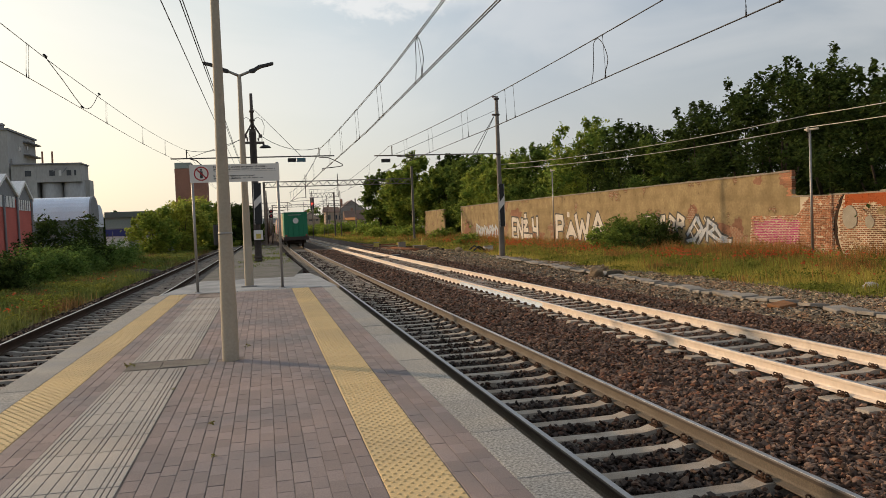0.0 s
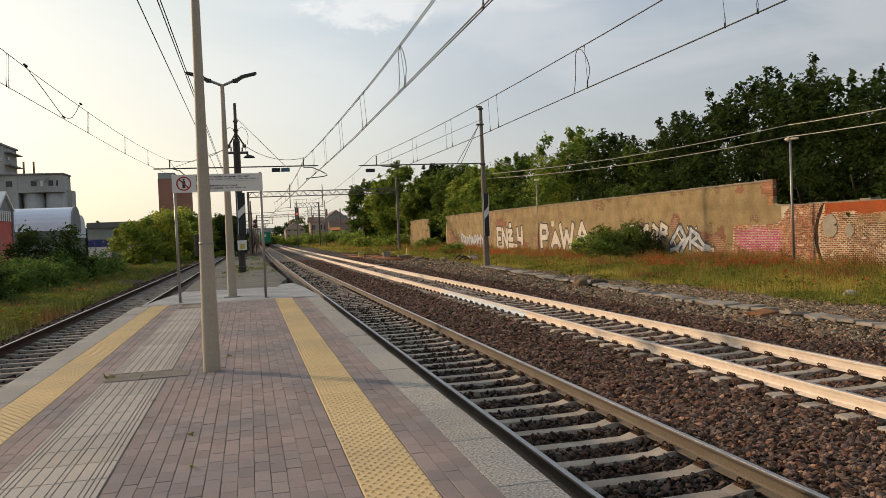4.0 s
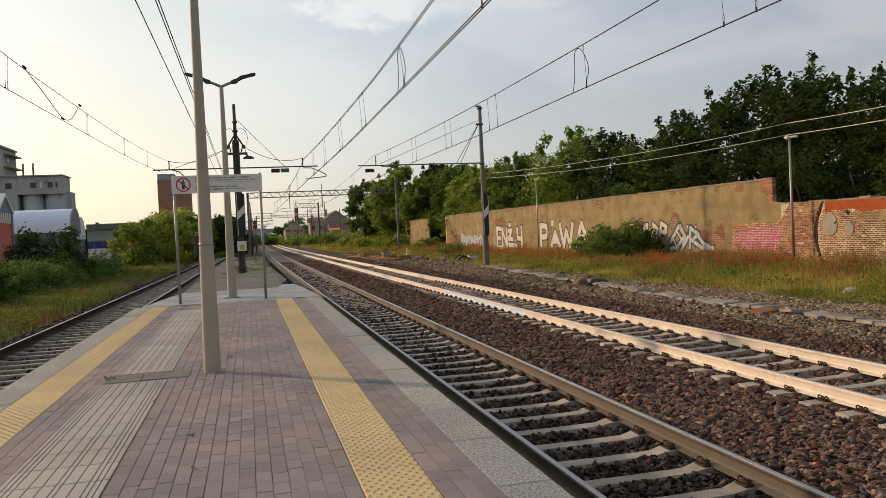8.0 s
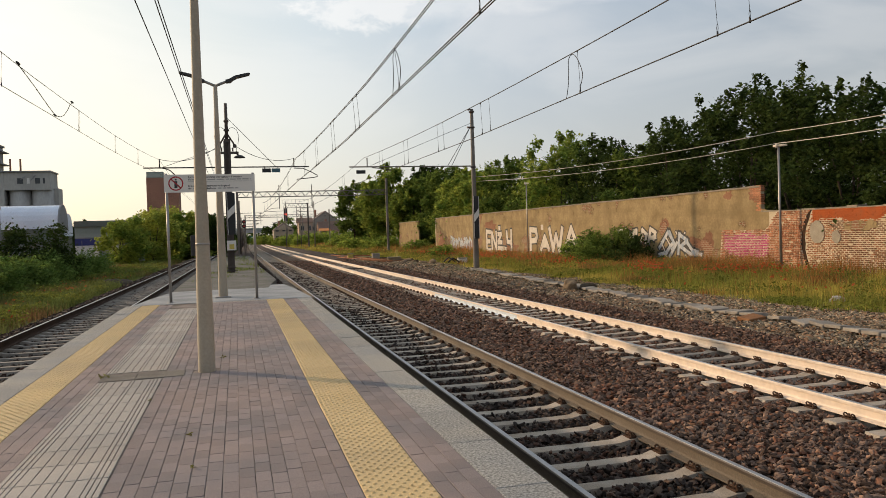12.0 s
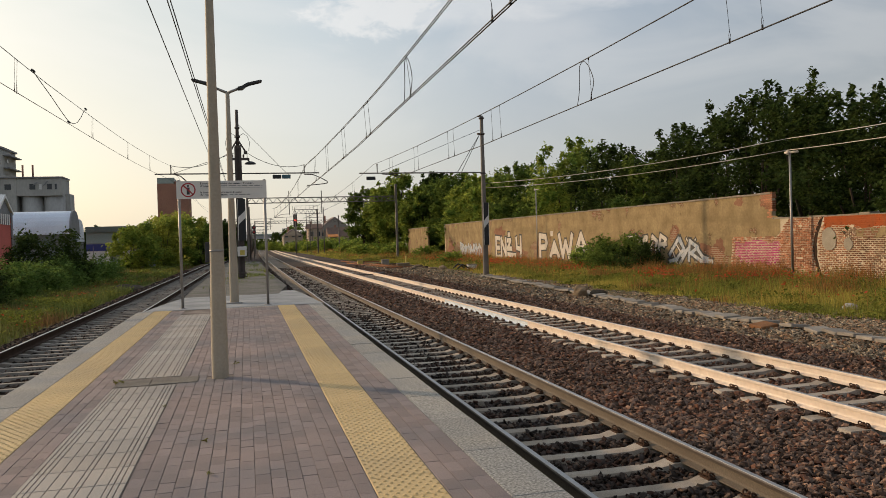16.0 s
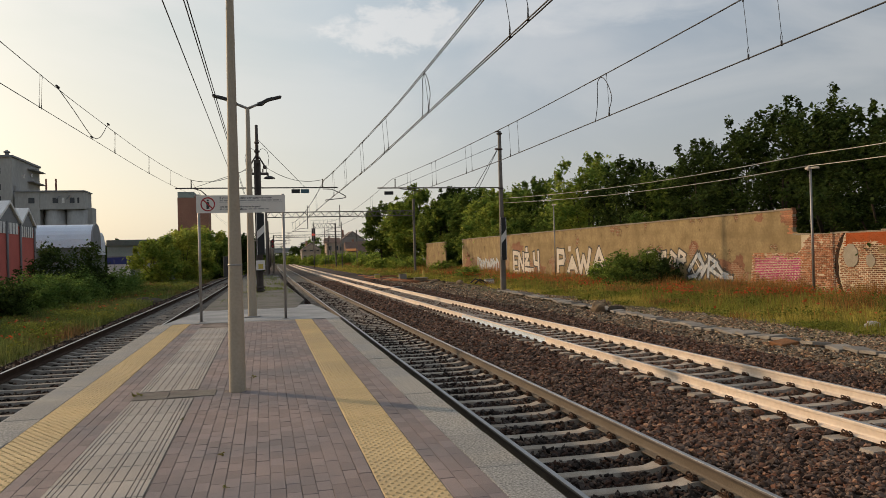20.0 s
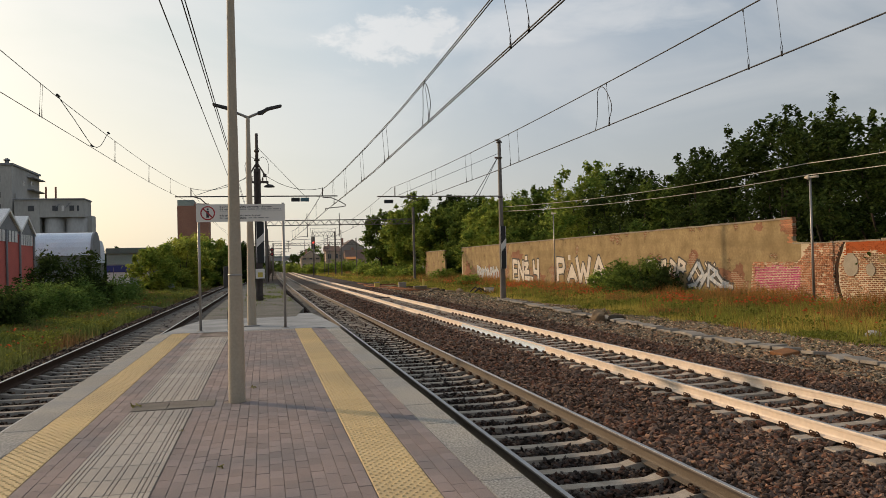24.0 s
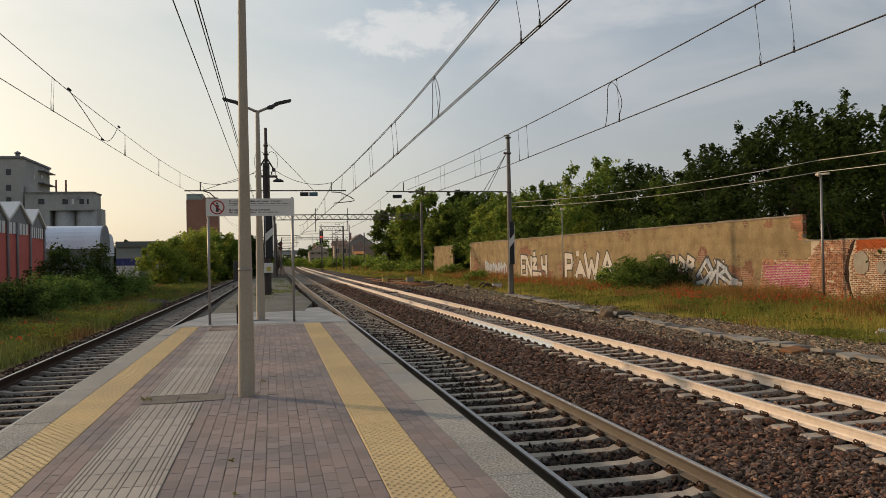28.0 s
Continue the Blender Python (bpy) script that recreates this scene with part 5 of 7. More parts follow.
def wire_poles():
    for x, y, top, r in ((22.9, 28.7, 4.76, .06), (22.9, 58.9, 5.25, .05)):
        t = tagged(empty("telephone_pole", x, y, -.95), "thin grey telephone pole beside the wall", "pole", "telephone poles")
        b = Build()
        b.rod((0, 0, -.1), (0, 0, top + .95), r, r * .8, 12)
        part("shaft", b, M["galv"], t)
        b = Build()
        b.rod((0, -.5, top + .93), (0, .3, top + .97), .05, n=8)
        b.rod((-.1, 0, top + .85), (-.1, 0, top + 1.05), .05, n=8)
        part("bracket", b, M["wire_pale"], t)
    for dz0, dz1, dz2 in ((4.80, 5.36, 5.42), (4.53, 4.86, 4.92)):
        b = Build()
        a, m, e = (14.25, MAST_Y, dz0), (22.8, 28.7, dz1), (23.4, 12.0, dz2 + .1)
        pts = []
        for p, q, d in ((a, m, .27), (m, e, .2)):
            pts += [tuple(Vector(p).lerp(Vector(q), k / 14) - Vector((0, 0, 4 * d * (k / 14) * (1 - k / 14)))) for k in range(15)]
        b.tube(pts, .016, 6)
        tagged(part("telephone_wire", b, M["wire_pale"]), "thick pale telephone wire sagging between poles", "wire", "telephone wires")


factory_wall()
exposed_bricks()
graffiti()
wire_poles()

# ---- plants ----
M.update(
    leaf=mat("tree_leaves", (0.072, 0.122, 0.027), 0.86, (0.185, 0.235, 0.045), 0.9, 0.9, 20, 0.2, island=0.45, translucent=0.55),
    leaf_light=mat("light_tree_leaves", (0.13, 0.21, 0.043), 0.86, (0.36, 0.39, 0.068), 0.8, 0.9, 20, 0.2, island=0.4, translucent=0.6),
    leaf_dark=mat("dark_tree_leaves", (0.030, 0.050, 0.012), 0.86, (0.080, 0.112, 0.026), 1.1, 0.9, 20, 0.2, island=0.45, translucent=0.4),
    leaf_hedge=mat("hedge_leaves", (0.085, 0.150, 0.034), 0.86, (0.200, 0.265, 0.060), 1.2, 0.9, 20, 0.2, island=0.45, translucent=0.4),
    leaf_olive=mat("olive_tree_leaves", (0.46, 0.46, 0.08), 0.86, (0.19, 0.26, 0.06), 0.6, 0.9, 20, 0.2, island=0.45, translucent=0.6),
    bark=mat("tree_bark", (0.09, 0.07, 0.05), 0.95, (0.05, 0.04, 0.03), 4, 0.8, 30, 0.2, 0.6, 20),
    grass=mat("meadow_grass", (0.225, 0.235, 0.036), 0.8, (0.30, 0.255, 0.05), 0.45, 0.9, 10, 0.2, island=0.4, translucent=0.45),
    grass_dry=mat("dry_rusty_grass", (0.36, 0.165, 0.055), 0.85, (0.30, 0.185, 0.055), 0.5, 0.9, 10, 0.2, island=0.4, translucent=0.45),
    grass_cool=mat("cool_meadow_grass", (0.125, 0.170, 0.045), 0.85, (0.155, 0.165, 0.055), 0.6, 0.9, 10, 0.2, island=0.4, translucent=0.45),
    grass_olive=mat("olive_verge_grass", (0.135, 0.145, 0.045), 0.85, (0.19, 0.16, 0.06), 0.6, 0.9, 10, 0.2, island=0.4, translucent=0.4),
    grass_rust=mat("dull_rusty_grass", (0.24, 0.135, 0.06), 0.85, (0.17, 0.14, 0.055), 0.7, 0.9, 10, 0.2, island=0.4, translucent=0.4),
    grass_gold=mat("golden_grass", (0.44, 0.35, 0.07), 0.8, (0.36, 0.31, 0.06), 0.6, 0.9, 10, 0.2, island=0.35, translucent=0.45),
    herb=mat("verge_herb_leaves", (0.15, 0.175, 0.03), 0.86, (0.21, 0.21, 0.04), 0.7, 0.9, 20, 0.2, island=0.45, translucent=0.4),
    poppy=mat("poppy_petals", (0.60, 0.11, 0.03), 0.6, island=0.3, translucent=0.4),
)


def crown_points(blobs, per):
    """Leaf places in sprigs round the outside of a set of uneven clumps, with a thinner filling."""
    out = []
    for (x, y, z, rx, ry, rz) in blobs:
        n = int(per * (rx * ry * rz) ** (2 / 3))
        size = np.array([rx, ry, rz])
        sprigs = max(5, int(34 * min(1.0, (rx * ry * rz) ** (1 / 3))))
        d = rng.normal(size=(sprigs, 3))
        d /= np.linalg.norm(d, axis=1)[:, None]
        mid = d * rng.uniform(.62, 1.08, sprigs)[:, None]
        k = rng.integers(0, sprigs, n)
        spread = rng.uniform(.10, .24, sprigs)
        p = mid[k] + rng.normal(size=(n, 3)) * spread[k][:, None] * np.array([1, 1, .8])
        fill = rng.uniform(0, 1, n) < .30
        q = rng.normal(size=(n, 3))
        q /= np.linalg.norm(q, axis=1)[:, None]
        p[fill] = (q * rng.uniform(.2, .85, n)[:, None])[fill]
        out.append(np.array([x, y, z]) + p * size)
    return np.concatenate(out)


def tree(x, y, height, width, leafm, label, seed, base=GROUND_Z, per=420, leaf=.30, low=.25, spikes=3, name="tree"):
    r = random.Random(seed)
    t = tagged(empty(name, x, y, base), label, "tree" if name == "tree" else "bush")
    blobs = []
    n = 9
    for k in range(n):
        a = 2.4 * k + r.uniform(-.4, .4)
        h = low + (1 - low) * ((k + .6) / n)
        rad = width * .34 * math.sin(math.pi * (.22 + .56 * (h - low) / (1 - low))) * r.uniform(.7, 1.25)
        s = width * r.uniform(.20, .30) * (1.10 - .30 * h)
        blobs.append((rad * math.cos(a), rad * math.sin(a), height * (h - .09), s, s, s * r.uniform(.75, 1.05)))
    # upright shoots that break the outline
    for k in range(spikes):
        a = r.uniform(0, 6.28)
        d = width * .50 * math.sqrt(r.uniform(0, 1))
        s = width * r.uniform(.030, .055)
        blobs.append((d * math.cos(a), d * math.sin(a), height * (.97 - .34 * (d / (width * .5)) ** 3) * r.uniform(.86, 1.02), s, s, s * r.uniform(1.2, 2.4)))
    b = Build()
    b.rod((0, 0, -.1), (r.uniform(-.1, .1), r.uniform(-.1, .1), height * low + .3), .035 * height ** .9 * .6, .028 * height ** .9 * .6, 8)
    for bx, by, bz, s, *_ in blobs[:n]:
        b.rod((0, 0, height * low * .8), (bx * .8, by * .8, bz), .014 * height * .7, .006 * height * .5, 5)
    part("trunk", b, M["bark"], t)
    part("crown", leaf_mesh("crown", crown_points(blobs, per), leaf, leafm), None, t)
    return t


def woods():
    dark, mid, light = M["leaf_dark"], M["leaf"], M["leaf_light"]
    hedge, olive = M["leaf_hedge"], M["leaf_olive"]
    rows = [
        # behind the wall, from the station end outwards
        (27.6, 25.4, 7.8, 6.6, dark), (29.2, 21.5, 7.8, 8.0, dark), (27.4, 29.4, 9.0, 5.6, dark), (27.6, 33.2, 10.1, 5.4, dark), (27.6, 37.0, 10.6, 5.2, dark), (27.8, 40.6, 10.1, 5.2, dark),
        (27.4, 44.8, 9.7, 5.2, dark), (27.6, 49.0, 8.4, 5.0, mid), (27.4, 52.6, 8.9, 5.0, dark), (27.6, 56.5, 9.9, 5.4, dark), (27.5, 62.8, 10.9, 6.8, light), (27.6, 69.5, 8.4, 5.8, mid),
        (27.2, 75.8, 10.4, 6.4, mid), (26.8, 81.0, 9.6, 6.2, light), (26.6, 86.0, 9.8, 6.0, light), (26.5, 91.0, 10.2, 6.0, light), (26.6, 98.5, 11.2, 6.6, mid),
        (25.6, 112.5, 10.3, 7.0, light), (24.2, 125.0, 14.0, 8.4, light), (20.9, 140.0, 12.6, 6.6, mid), (22.9, 136.0, 12.6, 6.2, light), (28.9, 120.0, 13.8, 6.0, dark), (26.6, 112.0, 11.2, 7.0, mid),
        (31, 98, 10, 9, mid), (29, 101, 4.2, 7, mid), (28.5, 109, 4.0, 7, mid), (33, 75, 8.6, 9, dark), (33, 55, 8.6, 9, dark), (33.5, 40, 9.4, 9, dark),
    ]
    for i, (x, y, h, w, m) in enumerate(rows):
        word = {"tree_leaves": "leafy green tree behind the wall", "dark_tree_leaves": "dense dark green tree behind the wall", "light_tree_leaves": "bright green broad tree beside the line"}[m.name]
        d = math.hypot(x, y)
        tree(x, y, h, w, m, word, 100 + i, per=760 if d < 60 else 560, leaf=.16 + (.0012 if d < 60 else .0016) * d, low=.30 if y > 90 else .14, spikes=26)
    # shrub against the wall
    tree(22.3, 43.4, 2.1, 4.4, M["leaf"], "wide green shrub growing against the wall", 301, per=900, leaf=.17, low=.05, name="bush", spikes=6)
    tree(22.3, 46.2, 1.9, 3.4, M["leaf_light"], "light green shrub growing against the wall", 305, per=900, leaf=.17, low=.05, name="bush", spikes=8)
    tree(22.2, 40.9, 1.75, 2.8, M["leaf_dark"], "dark green shrub growing against the wall", 302, per=900, leaf=.16, low=.05, name="bush", spikes=5)
    tree(19.0, 72.0, 1.0, 2.4, M["leaf_light"], "low light green bush near the mast", 303, per=700, leaf=.18, low=.05, name="bush")
    tree(22.6, 97.0, 1.4, 3.6, M["leaf_light"], "light green bush before the broken wall", 304, per=500, leaf=.22, low=.05, name="bush")
    for i, (x, y, h, w) in enumerate([(20, 132, 1.5, 5), (22, 124, 1.5, 5), (22.4, 116, 1.6, 4.6), (20.6, 143, 1.6, 5), (25, 142, 1.5, 6), (27, 160, 1.9, 8), (25, 178, 2.0, 8), (29, 200, 2.6, 10), (22, 150, 1.2, 5), (23, 215, 2.4, 8), (20, 240, 2.6, 8), (14.5, 236, 2.4, 5), (16.5, 242, 3.0, 6), (12.6, 268, 3.0, 5), (18, 228, 2.6, 6), (13.5, 256, 2.6, 5), (10.5, 300, 3.2, 6), (8.5, 330, 3.2, 6), (26, 226, 3.0, 8), (31, 208, 3.0, 8)]):
        tree(x, y, h, w, M["leaf_light"], "roadside bush beside the far tracks", 310 + i, per=160, leaf=.42, low=.05, name="bush")
    # left of the siding
    for i, (x, y, h, w, m) in enumerate([
        (-11.6, 35, 1.5, 4.2, dark), (-13.5, 30.5, 1.6, 5.0, dark), (-11.6, 40, 1.35, 4.4, hedge), (-11.2, 45, 1.4, 4.4, hedge), (-11.6, 50, 1.4, 4.6, hedge), (-11.4, 55, 1.35, 4.4, hedge), (-11.2, 60, 1.35, 4.2, hedge), (-11.1, 64.5, 1.3, 4, hedge)]):
        tree(x, y, h, w, m, "dense overgrown green hedge bush", 330 + i, per=1300, leaf=.135, low=.03, name="bush", spikes=10)
    tree(-12.1, 53.0, 3.7, 4.6, dark, "round dark green bush above the hedge", 350, per=900, leaf=.17, low=.12, name="bush", spikes=12)
    tree(-16.4, 46.0, 2.4, 3.4, dark, "dark green bush beside the red building", 351, per=560, leaf=.22, low=.12, name="bush", spikes=5)
    for i, (x, y, h, w, m) in enumerate([(-11.2, 87, 5.2, 4.8, light), (-9.2, 95, 6.2, 5.4, olive), (-12.2, 92, 4.6, 4.6, olive), (-8.6, 106, 6.4, 5.6, light), (-10.2, 112, 7.2, 6.2, olive), (-5.6, 104, 5.2, 4.4, light), (-6.9, 112, 6.4, 5.4, olive), (-3.9, 112, 6.0, 5, dark), (-5.5, 125, 6.5, 6, dark), (-3.5, 140, 6.5, 6, dark)]):
        tree(x, y, h, w, m, "sunlit green tree beside the siding", 360 + i, per=640, leaf=.17 + .001 * y, low=.08, spikes=16)
    for i in range(8):
        tree(-40 + 4.5 * i, 150 + 6 * (i % 3), 5.2 + (i % 3) * .5, 8, dark, "distant dark green tree on the skyline", 390 + i, per=60, leaf=.8, low=.1)


def verges():
    """Grass with poppies on both sides of the line."""
    def field(n, x0, x1, y0, y1, z, power=1.0):
        y = y0 + (y1 - y0) * rng.uniform(0, 1, n) ** power
        x = rng.uniform(x0, x1, n)
        return np.stack([x, y, np.full(n, z)], -1)
    z = GROUND_Z - .02
    def tufts(name, centres, each, spread, height, m, word, lean=.5, wide=1.0):
        """Grass in clumps: blades of one clump share their height."""
        k = np.repeat(np.arange(len(centres)), each)
        p = centres[k] + rng.normal(size=(len(k), 3)) * np.array([spread, spread, 0])
        h = (height * rng.uniform(.45, 1.5, len(centres)))[k]
        d = np.hypot(p[:, 0], p[:, 1])
        tagged(part(name, blade_mesh(name, p, h, (.0045 + .00024 * d) * wide, m, lean), None), word, "grass", kind="stuff")
    def value(p, sx, sy, seed):
        return np.array([noise.noise((a * sx, c * sy, seed)) for a, c, _ in p])
    # right: bare gravel edge, low turf, then taller rusty growth towards the wall
    c = np.concatenate([field(5600, 14.4, 23.4, 11, 46, z), field(2800, 15.0, 23.4, 44, 92, z), field(1700, 12.5, 26, 88, 150, z), field(1300, 13, 30, 150, 260, z)])
    edge = 15.6 + 1.0 * value(c, .8, .5, 4) - 3.4 * np.clip((c[:, 1] - 70) / 40, 0, 1)
    c = c[c[:, 0] > edge]
    edge = 15.4 - 3.4 * np.clip((c[:, 1] - 70) / 40, 0, 1)
    deep = np.clip((c[:, 0] - edge) / (23.4 - edge), 0, 1)
    n1, n2 = value(c, .45, .28, 5), value(c, .3, .2, 15)
    rusty = n1 * 1.3 + deep * .9 > .74
    gold = ~rusty & (n2 > .06)
    green = ~rusty & ~gold
    tufts("grass", c[green], 16, .19, .15 + .36 * deep[green], M["grass"], "low green verge grass in tufts")
    tufts("golden_grass", c[gold], 15, .18, .15 + .36 * deep[gold], M["grass_gold"], "low golden verge grass in tufts")
    tufts("dry_grass", c[rusty], 17, .22, .18 + .54 * deep[rusty], M["grass_dry"], "dry rusty tall grass in front of the wall")
    mixed = rusty & (rng.uniform(0, 1, len(c)) < .6)
    tufts("grass", c[mixed], 13, .25, .18 + .42 * deep[mixed], M["grass_cool"], "green grass mixed into the rusty growth")
    # broad-leaved herbs in dark and bright clumps
    h = c[(value(c, .55, .4, 27) > .12) & (rng.uniform(0, 1, len(c)) < .55)]
    k = np.repeat(np.arange(len(h)), 26)
    top = .10 + .50 * np.clip((h[:, 0] - 14) / 9, 0, 1) * rng.uniform(.5, 1.4, len(h))
    p = h[k] + rng.normal(size=(len(k), 3)) * np.array([.17, .17, 0])
    p[:, 2] += rng.uniform(.05, 1, len(k)) * top[k]
    tagged(part("herbs", leaf_mesh("herbs", p, .065 + .0013 * p[:, 1], M["herb"]), None), "clumps of leafy green herbs in the verge", "plants", kind="stuff")
    tall = field(2600, 16.0, 23.2, 13, 70, z)
    tall = tall[value(tall, .6, .4, 31) > .05]
    tagged(part("tall_stems", blade_mesh("tall_stems", tall, .7, .010, M["grass_dry"], .3), None), "tall dry stems above the verge grass", "grass", kind="stuff")
    # left of the siding: dark soil beside the rail, then mixed low growth
    c = np.concatenate([field(4000, -11.8, -5.4, 13, 45, z + .02), field(1700, -12.5, -5.8, 44, 95, z), field(500, -30, -11, 20, 90, z)])
    c = c[c[:, 0] < -6.25 + .5 * value(c, .5, .4, 8)]
    c[:, 2] += np.clip((c[:, 0] + 6.2) / .7, 0, 1) * .25
    n1, n2 = value(c, .4, .25, 9), value(c, .5, .3, 19)
    rusty = n1 > .24
    gold = ~rusty & (n2 > .28)
    green = ~rusty & ~gold
    tufts("grass", c[green], 16, .20, .34, M["grass_cool"], "green verge grass beside the siding", .7)
    tufts("grass", c[gold], 13, .20, .30, M["grass_olive"], "dull olive grass beside the siding")
    tufts("dry_grass", c[rusty], 14, .26, .30, M["grass_rust"], "rusty dry grass beside the siding")
    h = c[value(c, .6, .4, 29) > .1]
    k = np.repeat(np.arange(len(h)), 20)
    p = h[k] + rng.normal(size=(len(k), 3)) * np.array([.17, .17, 0])
    p[:, 2] += rng.uniform(.03, .46, len(k))
    tagged(part("herbs", leaf_mesh("herbs", p, .055 + .001 * p[:, 1], M["herb"]), None), "leafy green herbs beside the siding", "plants", kind="stuff")
    # weeds on the far platform strip
    strip = np.concatenate([field(5200, -1.9, 1.5, 31, 60, -.42), field(5200, -2.2, 1.6, 55, 100, -.6)])
    keep = np.array([noise.noise((p[0] * .9, p[1] * .3, 2)) for p in strip]) > .05
    tagged(part("weeds", blade_mesh("weeds", strip[keep], .15, .016, M["grass_cool"]), None), "tufts of weeds on the asphalt strip", "weeds", kind="stuff")
    # poppies: small cupped heads above the grass
    spots = np.concatenate([field(4200, 17.5, 23.3, 22, 80, z + .62), field(160, 15.5, 22, 14, 50, z + .45), field(1100, -11, -6.6, 16, 60, z + .36)])
    w = np.array([noise.noise((p[0] * .5, p[1] * .3, 21)) for p in spots])
    spots = spots[w > .14]
    spots[:, 2] += rng.uniform(-.15, .12, len(spots))
    tagged(part("poppies", leaf_mesh("poppies", np.repeat(spots, 3, 0), .095, M["poppy"]), None), "scattered red poppies in the verge grass", "flowers", kind="stuff")


woods()
verges()

# ---- lineside things on the right ----
M.update(
    slab=mat("cable_trough_slab", (0.30, 0.27, 0.23), 0.9, (0.22, 0.19, 0.155), 3, 0.8, 80, 0.2, 0.4, 90, rand=0.15),
    terracotta=mat("terracotta_block", (0.27, 0.13, 0.06), 0.9, (0.2, 0.09, 0.04), 5, 0.7, 60, 0.2, 0.4, 60),
    boulder=mat("weathered_boulder", (0.27, 0.195, 0.12), 0.95, (0.16, 0.115, 0.075), 4, 0.8, 40, 0.25, 0.6, 30),
    pale_rock=mat("whitish_rubble", (0.46, 0.43, 0.40), 0.9, (0.27, 0.245, 0.22), 9, 0.8, 60, 0.2, 0.6, 30),
    rust=mat("rust", (0.28, 0.12, 0.055), 0.9, (0.18, 0.075, 0.04), 3, 0.8, 60, 0.25),
    silo_grey=mat("grey_silo_concrete", (0.43, 0.418, 0.40), 0.95, (0.32, 0.312, 0.30), 0.22, 0.9, 3, 0.10, 0.3, 6, stretch=(1, 1, .35)),
    glass=mat("dark_window_glass", (0.045, 0.05, 0.06), 0.2),
    red_wall=mat("red_painted_wall", (0.56, 0.15, 0.125), 0.85, (0.46, 0.125, 0.105), 0.6, 0.7, 8, 0.1),
    gable=mat("grey_gable_cladding", (0.20, 0.20, 0.21), 0.8, (0.26, 0.26, 0.27), 0.8, 0.7),
    white_trim=mat("white_roof_edge", (0.72, 0.70, 0.68), 0.7, (0.60, 0.58, 0.57), 1, 0.6),
    vault=mat("pale_blue_vault_sheet", (0.68, 0.74, 0.84), 0.5, (0.58, 0.65, 0.77), 0.6, 0.6),
    depot_grey=mat("grey_green_cladding", (0.15, 0.17, 0.15), 0.8, (0.11, 0.12, 0.11), 0.6, 0.7),
    depot_pale=mat("pale_grey_cladding", (0.30, 0.335, 0.305), 0.8, (0.20, 0.235, 0.215), 0.3, 0.9, stretch=(.2, 1, 2)),
    blue=mat("blue_stripe_paint", (0.035, 0.045, 0.20), 0.6),
    tower_brick=mat("brown_tower_brick", (0.34, 0.175, 0.125), 0.95, (0.26, 0.135, 0.10), 0.5, 0.8, 6, 0.15, 0.3, 20),
    beige=mat("beige_house_wall", (0.44, 0.36, 0.27), 0.95, (0.35, 0.29, 0.22), 0.3, 0.8, 4, 0.1),
    house_grey=mat("grey_house_wall", (0.30, 0.265, 0.235), 0.95, (0.24, 0.21, 0.185), 0.3, 0.8, 4, 0.1),
    pinkish=mat("pinkish_house_wall", (0.45, 0.34, 0.265), 0.95, (0.36, 0.275, 0.215), 0.3, 0.8, 4, 0.1),
    roof=mat("brown_tile_roof", (0.20, 0.13, 0.10), 0.95, (0.15, 0.10, 0.08), 0.4, 0.8, 5, 0.15),
    roof_grey=mat("grey_tile_roof", (0.25, 0.20, 0.18), 0.95, (0.23, 0.18, 0.155), 0.4, 0.8, 5, 0.12),
    orange=mat("orange_awning", (0.60, 0.22, 0.05), 0.8),
    box_green=mat("green_container_paint", (0.012, 0.20, 0.095), 0.55, (0.010, 0.155, 0.075), 0.8, 0.7, 20, 0.08),
    box_tan=mat("tan_container_paint", (0.50, 0.38, 0.22), 0.6, (0.42, 0.31, 0.18), 0.8, 0.7, 20, 0.08),
    box_red=mat("brick_red_container_paint", (0.32, 0.07, 0.045), 0.6, (0.26, 0.06, 0.04), 0.8, 0.7, 20, 0.08),
    box_blue=mat("blue_container_paint", (0.05, 0.10, 0.26), 0.6, (0.04, 0.08, 0.2), 0.8, 0.7, 20, 0.08),
    underframe=mat("dark_wagon_frame", (0.05, 0.04, 0.035), 0.8, (0.08, 0.055, 0.04), 2, 0.7),
)


def slab_path():
    b = Build()
    b.box(-.24, .24, -.245, .245, -.07, 0, .012)
    one = b.mesh("cable_trough_slab", M["slab"])
    t = tagged(empty("cable_trough"), "row of uneven concrete cable trough slabs beside the ballast", "cable trough", kind="structure")
    y = 9.0
    while y < 46:
        x = 12.35 + max(0, y - 20) * .072
        if not 15.65 < y < 16.2:
            part("slab", one, None, t, m=pose(x + rng.uniform(-.035, .035), y, -.775 + rng.uniform(-.025, .025), rng.uniform(-7, 7), rng.uniform(-6, 6), -4 + rng.uniform(-5, 5)))
        y += .51 + (rng.uniform(.1, .5) if rng.uniform() < .08 else 0)


def lump(name, x, y, z, s, material, label, seed, squash=(1, 1, .75)):
    bm = bmesh.new()
    bmesh.ops.create_icosphere(bm, subdivisions=3, radius=1)
    for v in bm.verts:
        k = 1 + .28 * noise.noise(v.co * 1.3 + Vector((seed, 0, 0))) + .10 * noise.noise(v.co * 4 + Vector((seed, 7, 0)))
        v.co = Vector((v.co.x * squash[0], v.co.y * squash[1], v.co.z * squash[2])) * k * s
    me = bpy.data.meshes.new(name)
    bm.to_mesh(me)
    bm.free()
    me.materials.append(material)
    o = part(name, me, None, m=pose(x, y, z, 0, 0, seed * 40))
    return tagged(o, label, name.replace("_", " "))


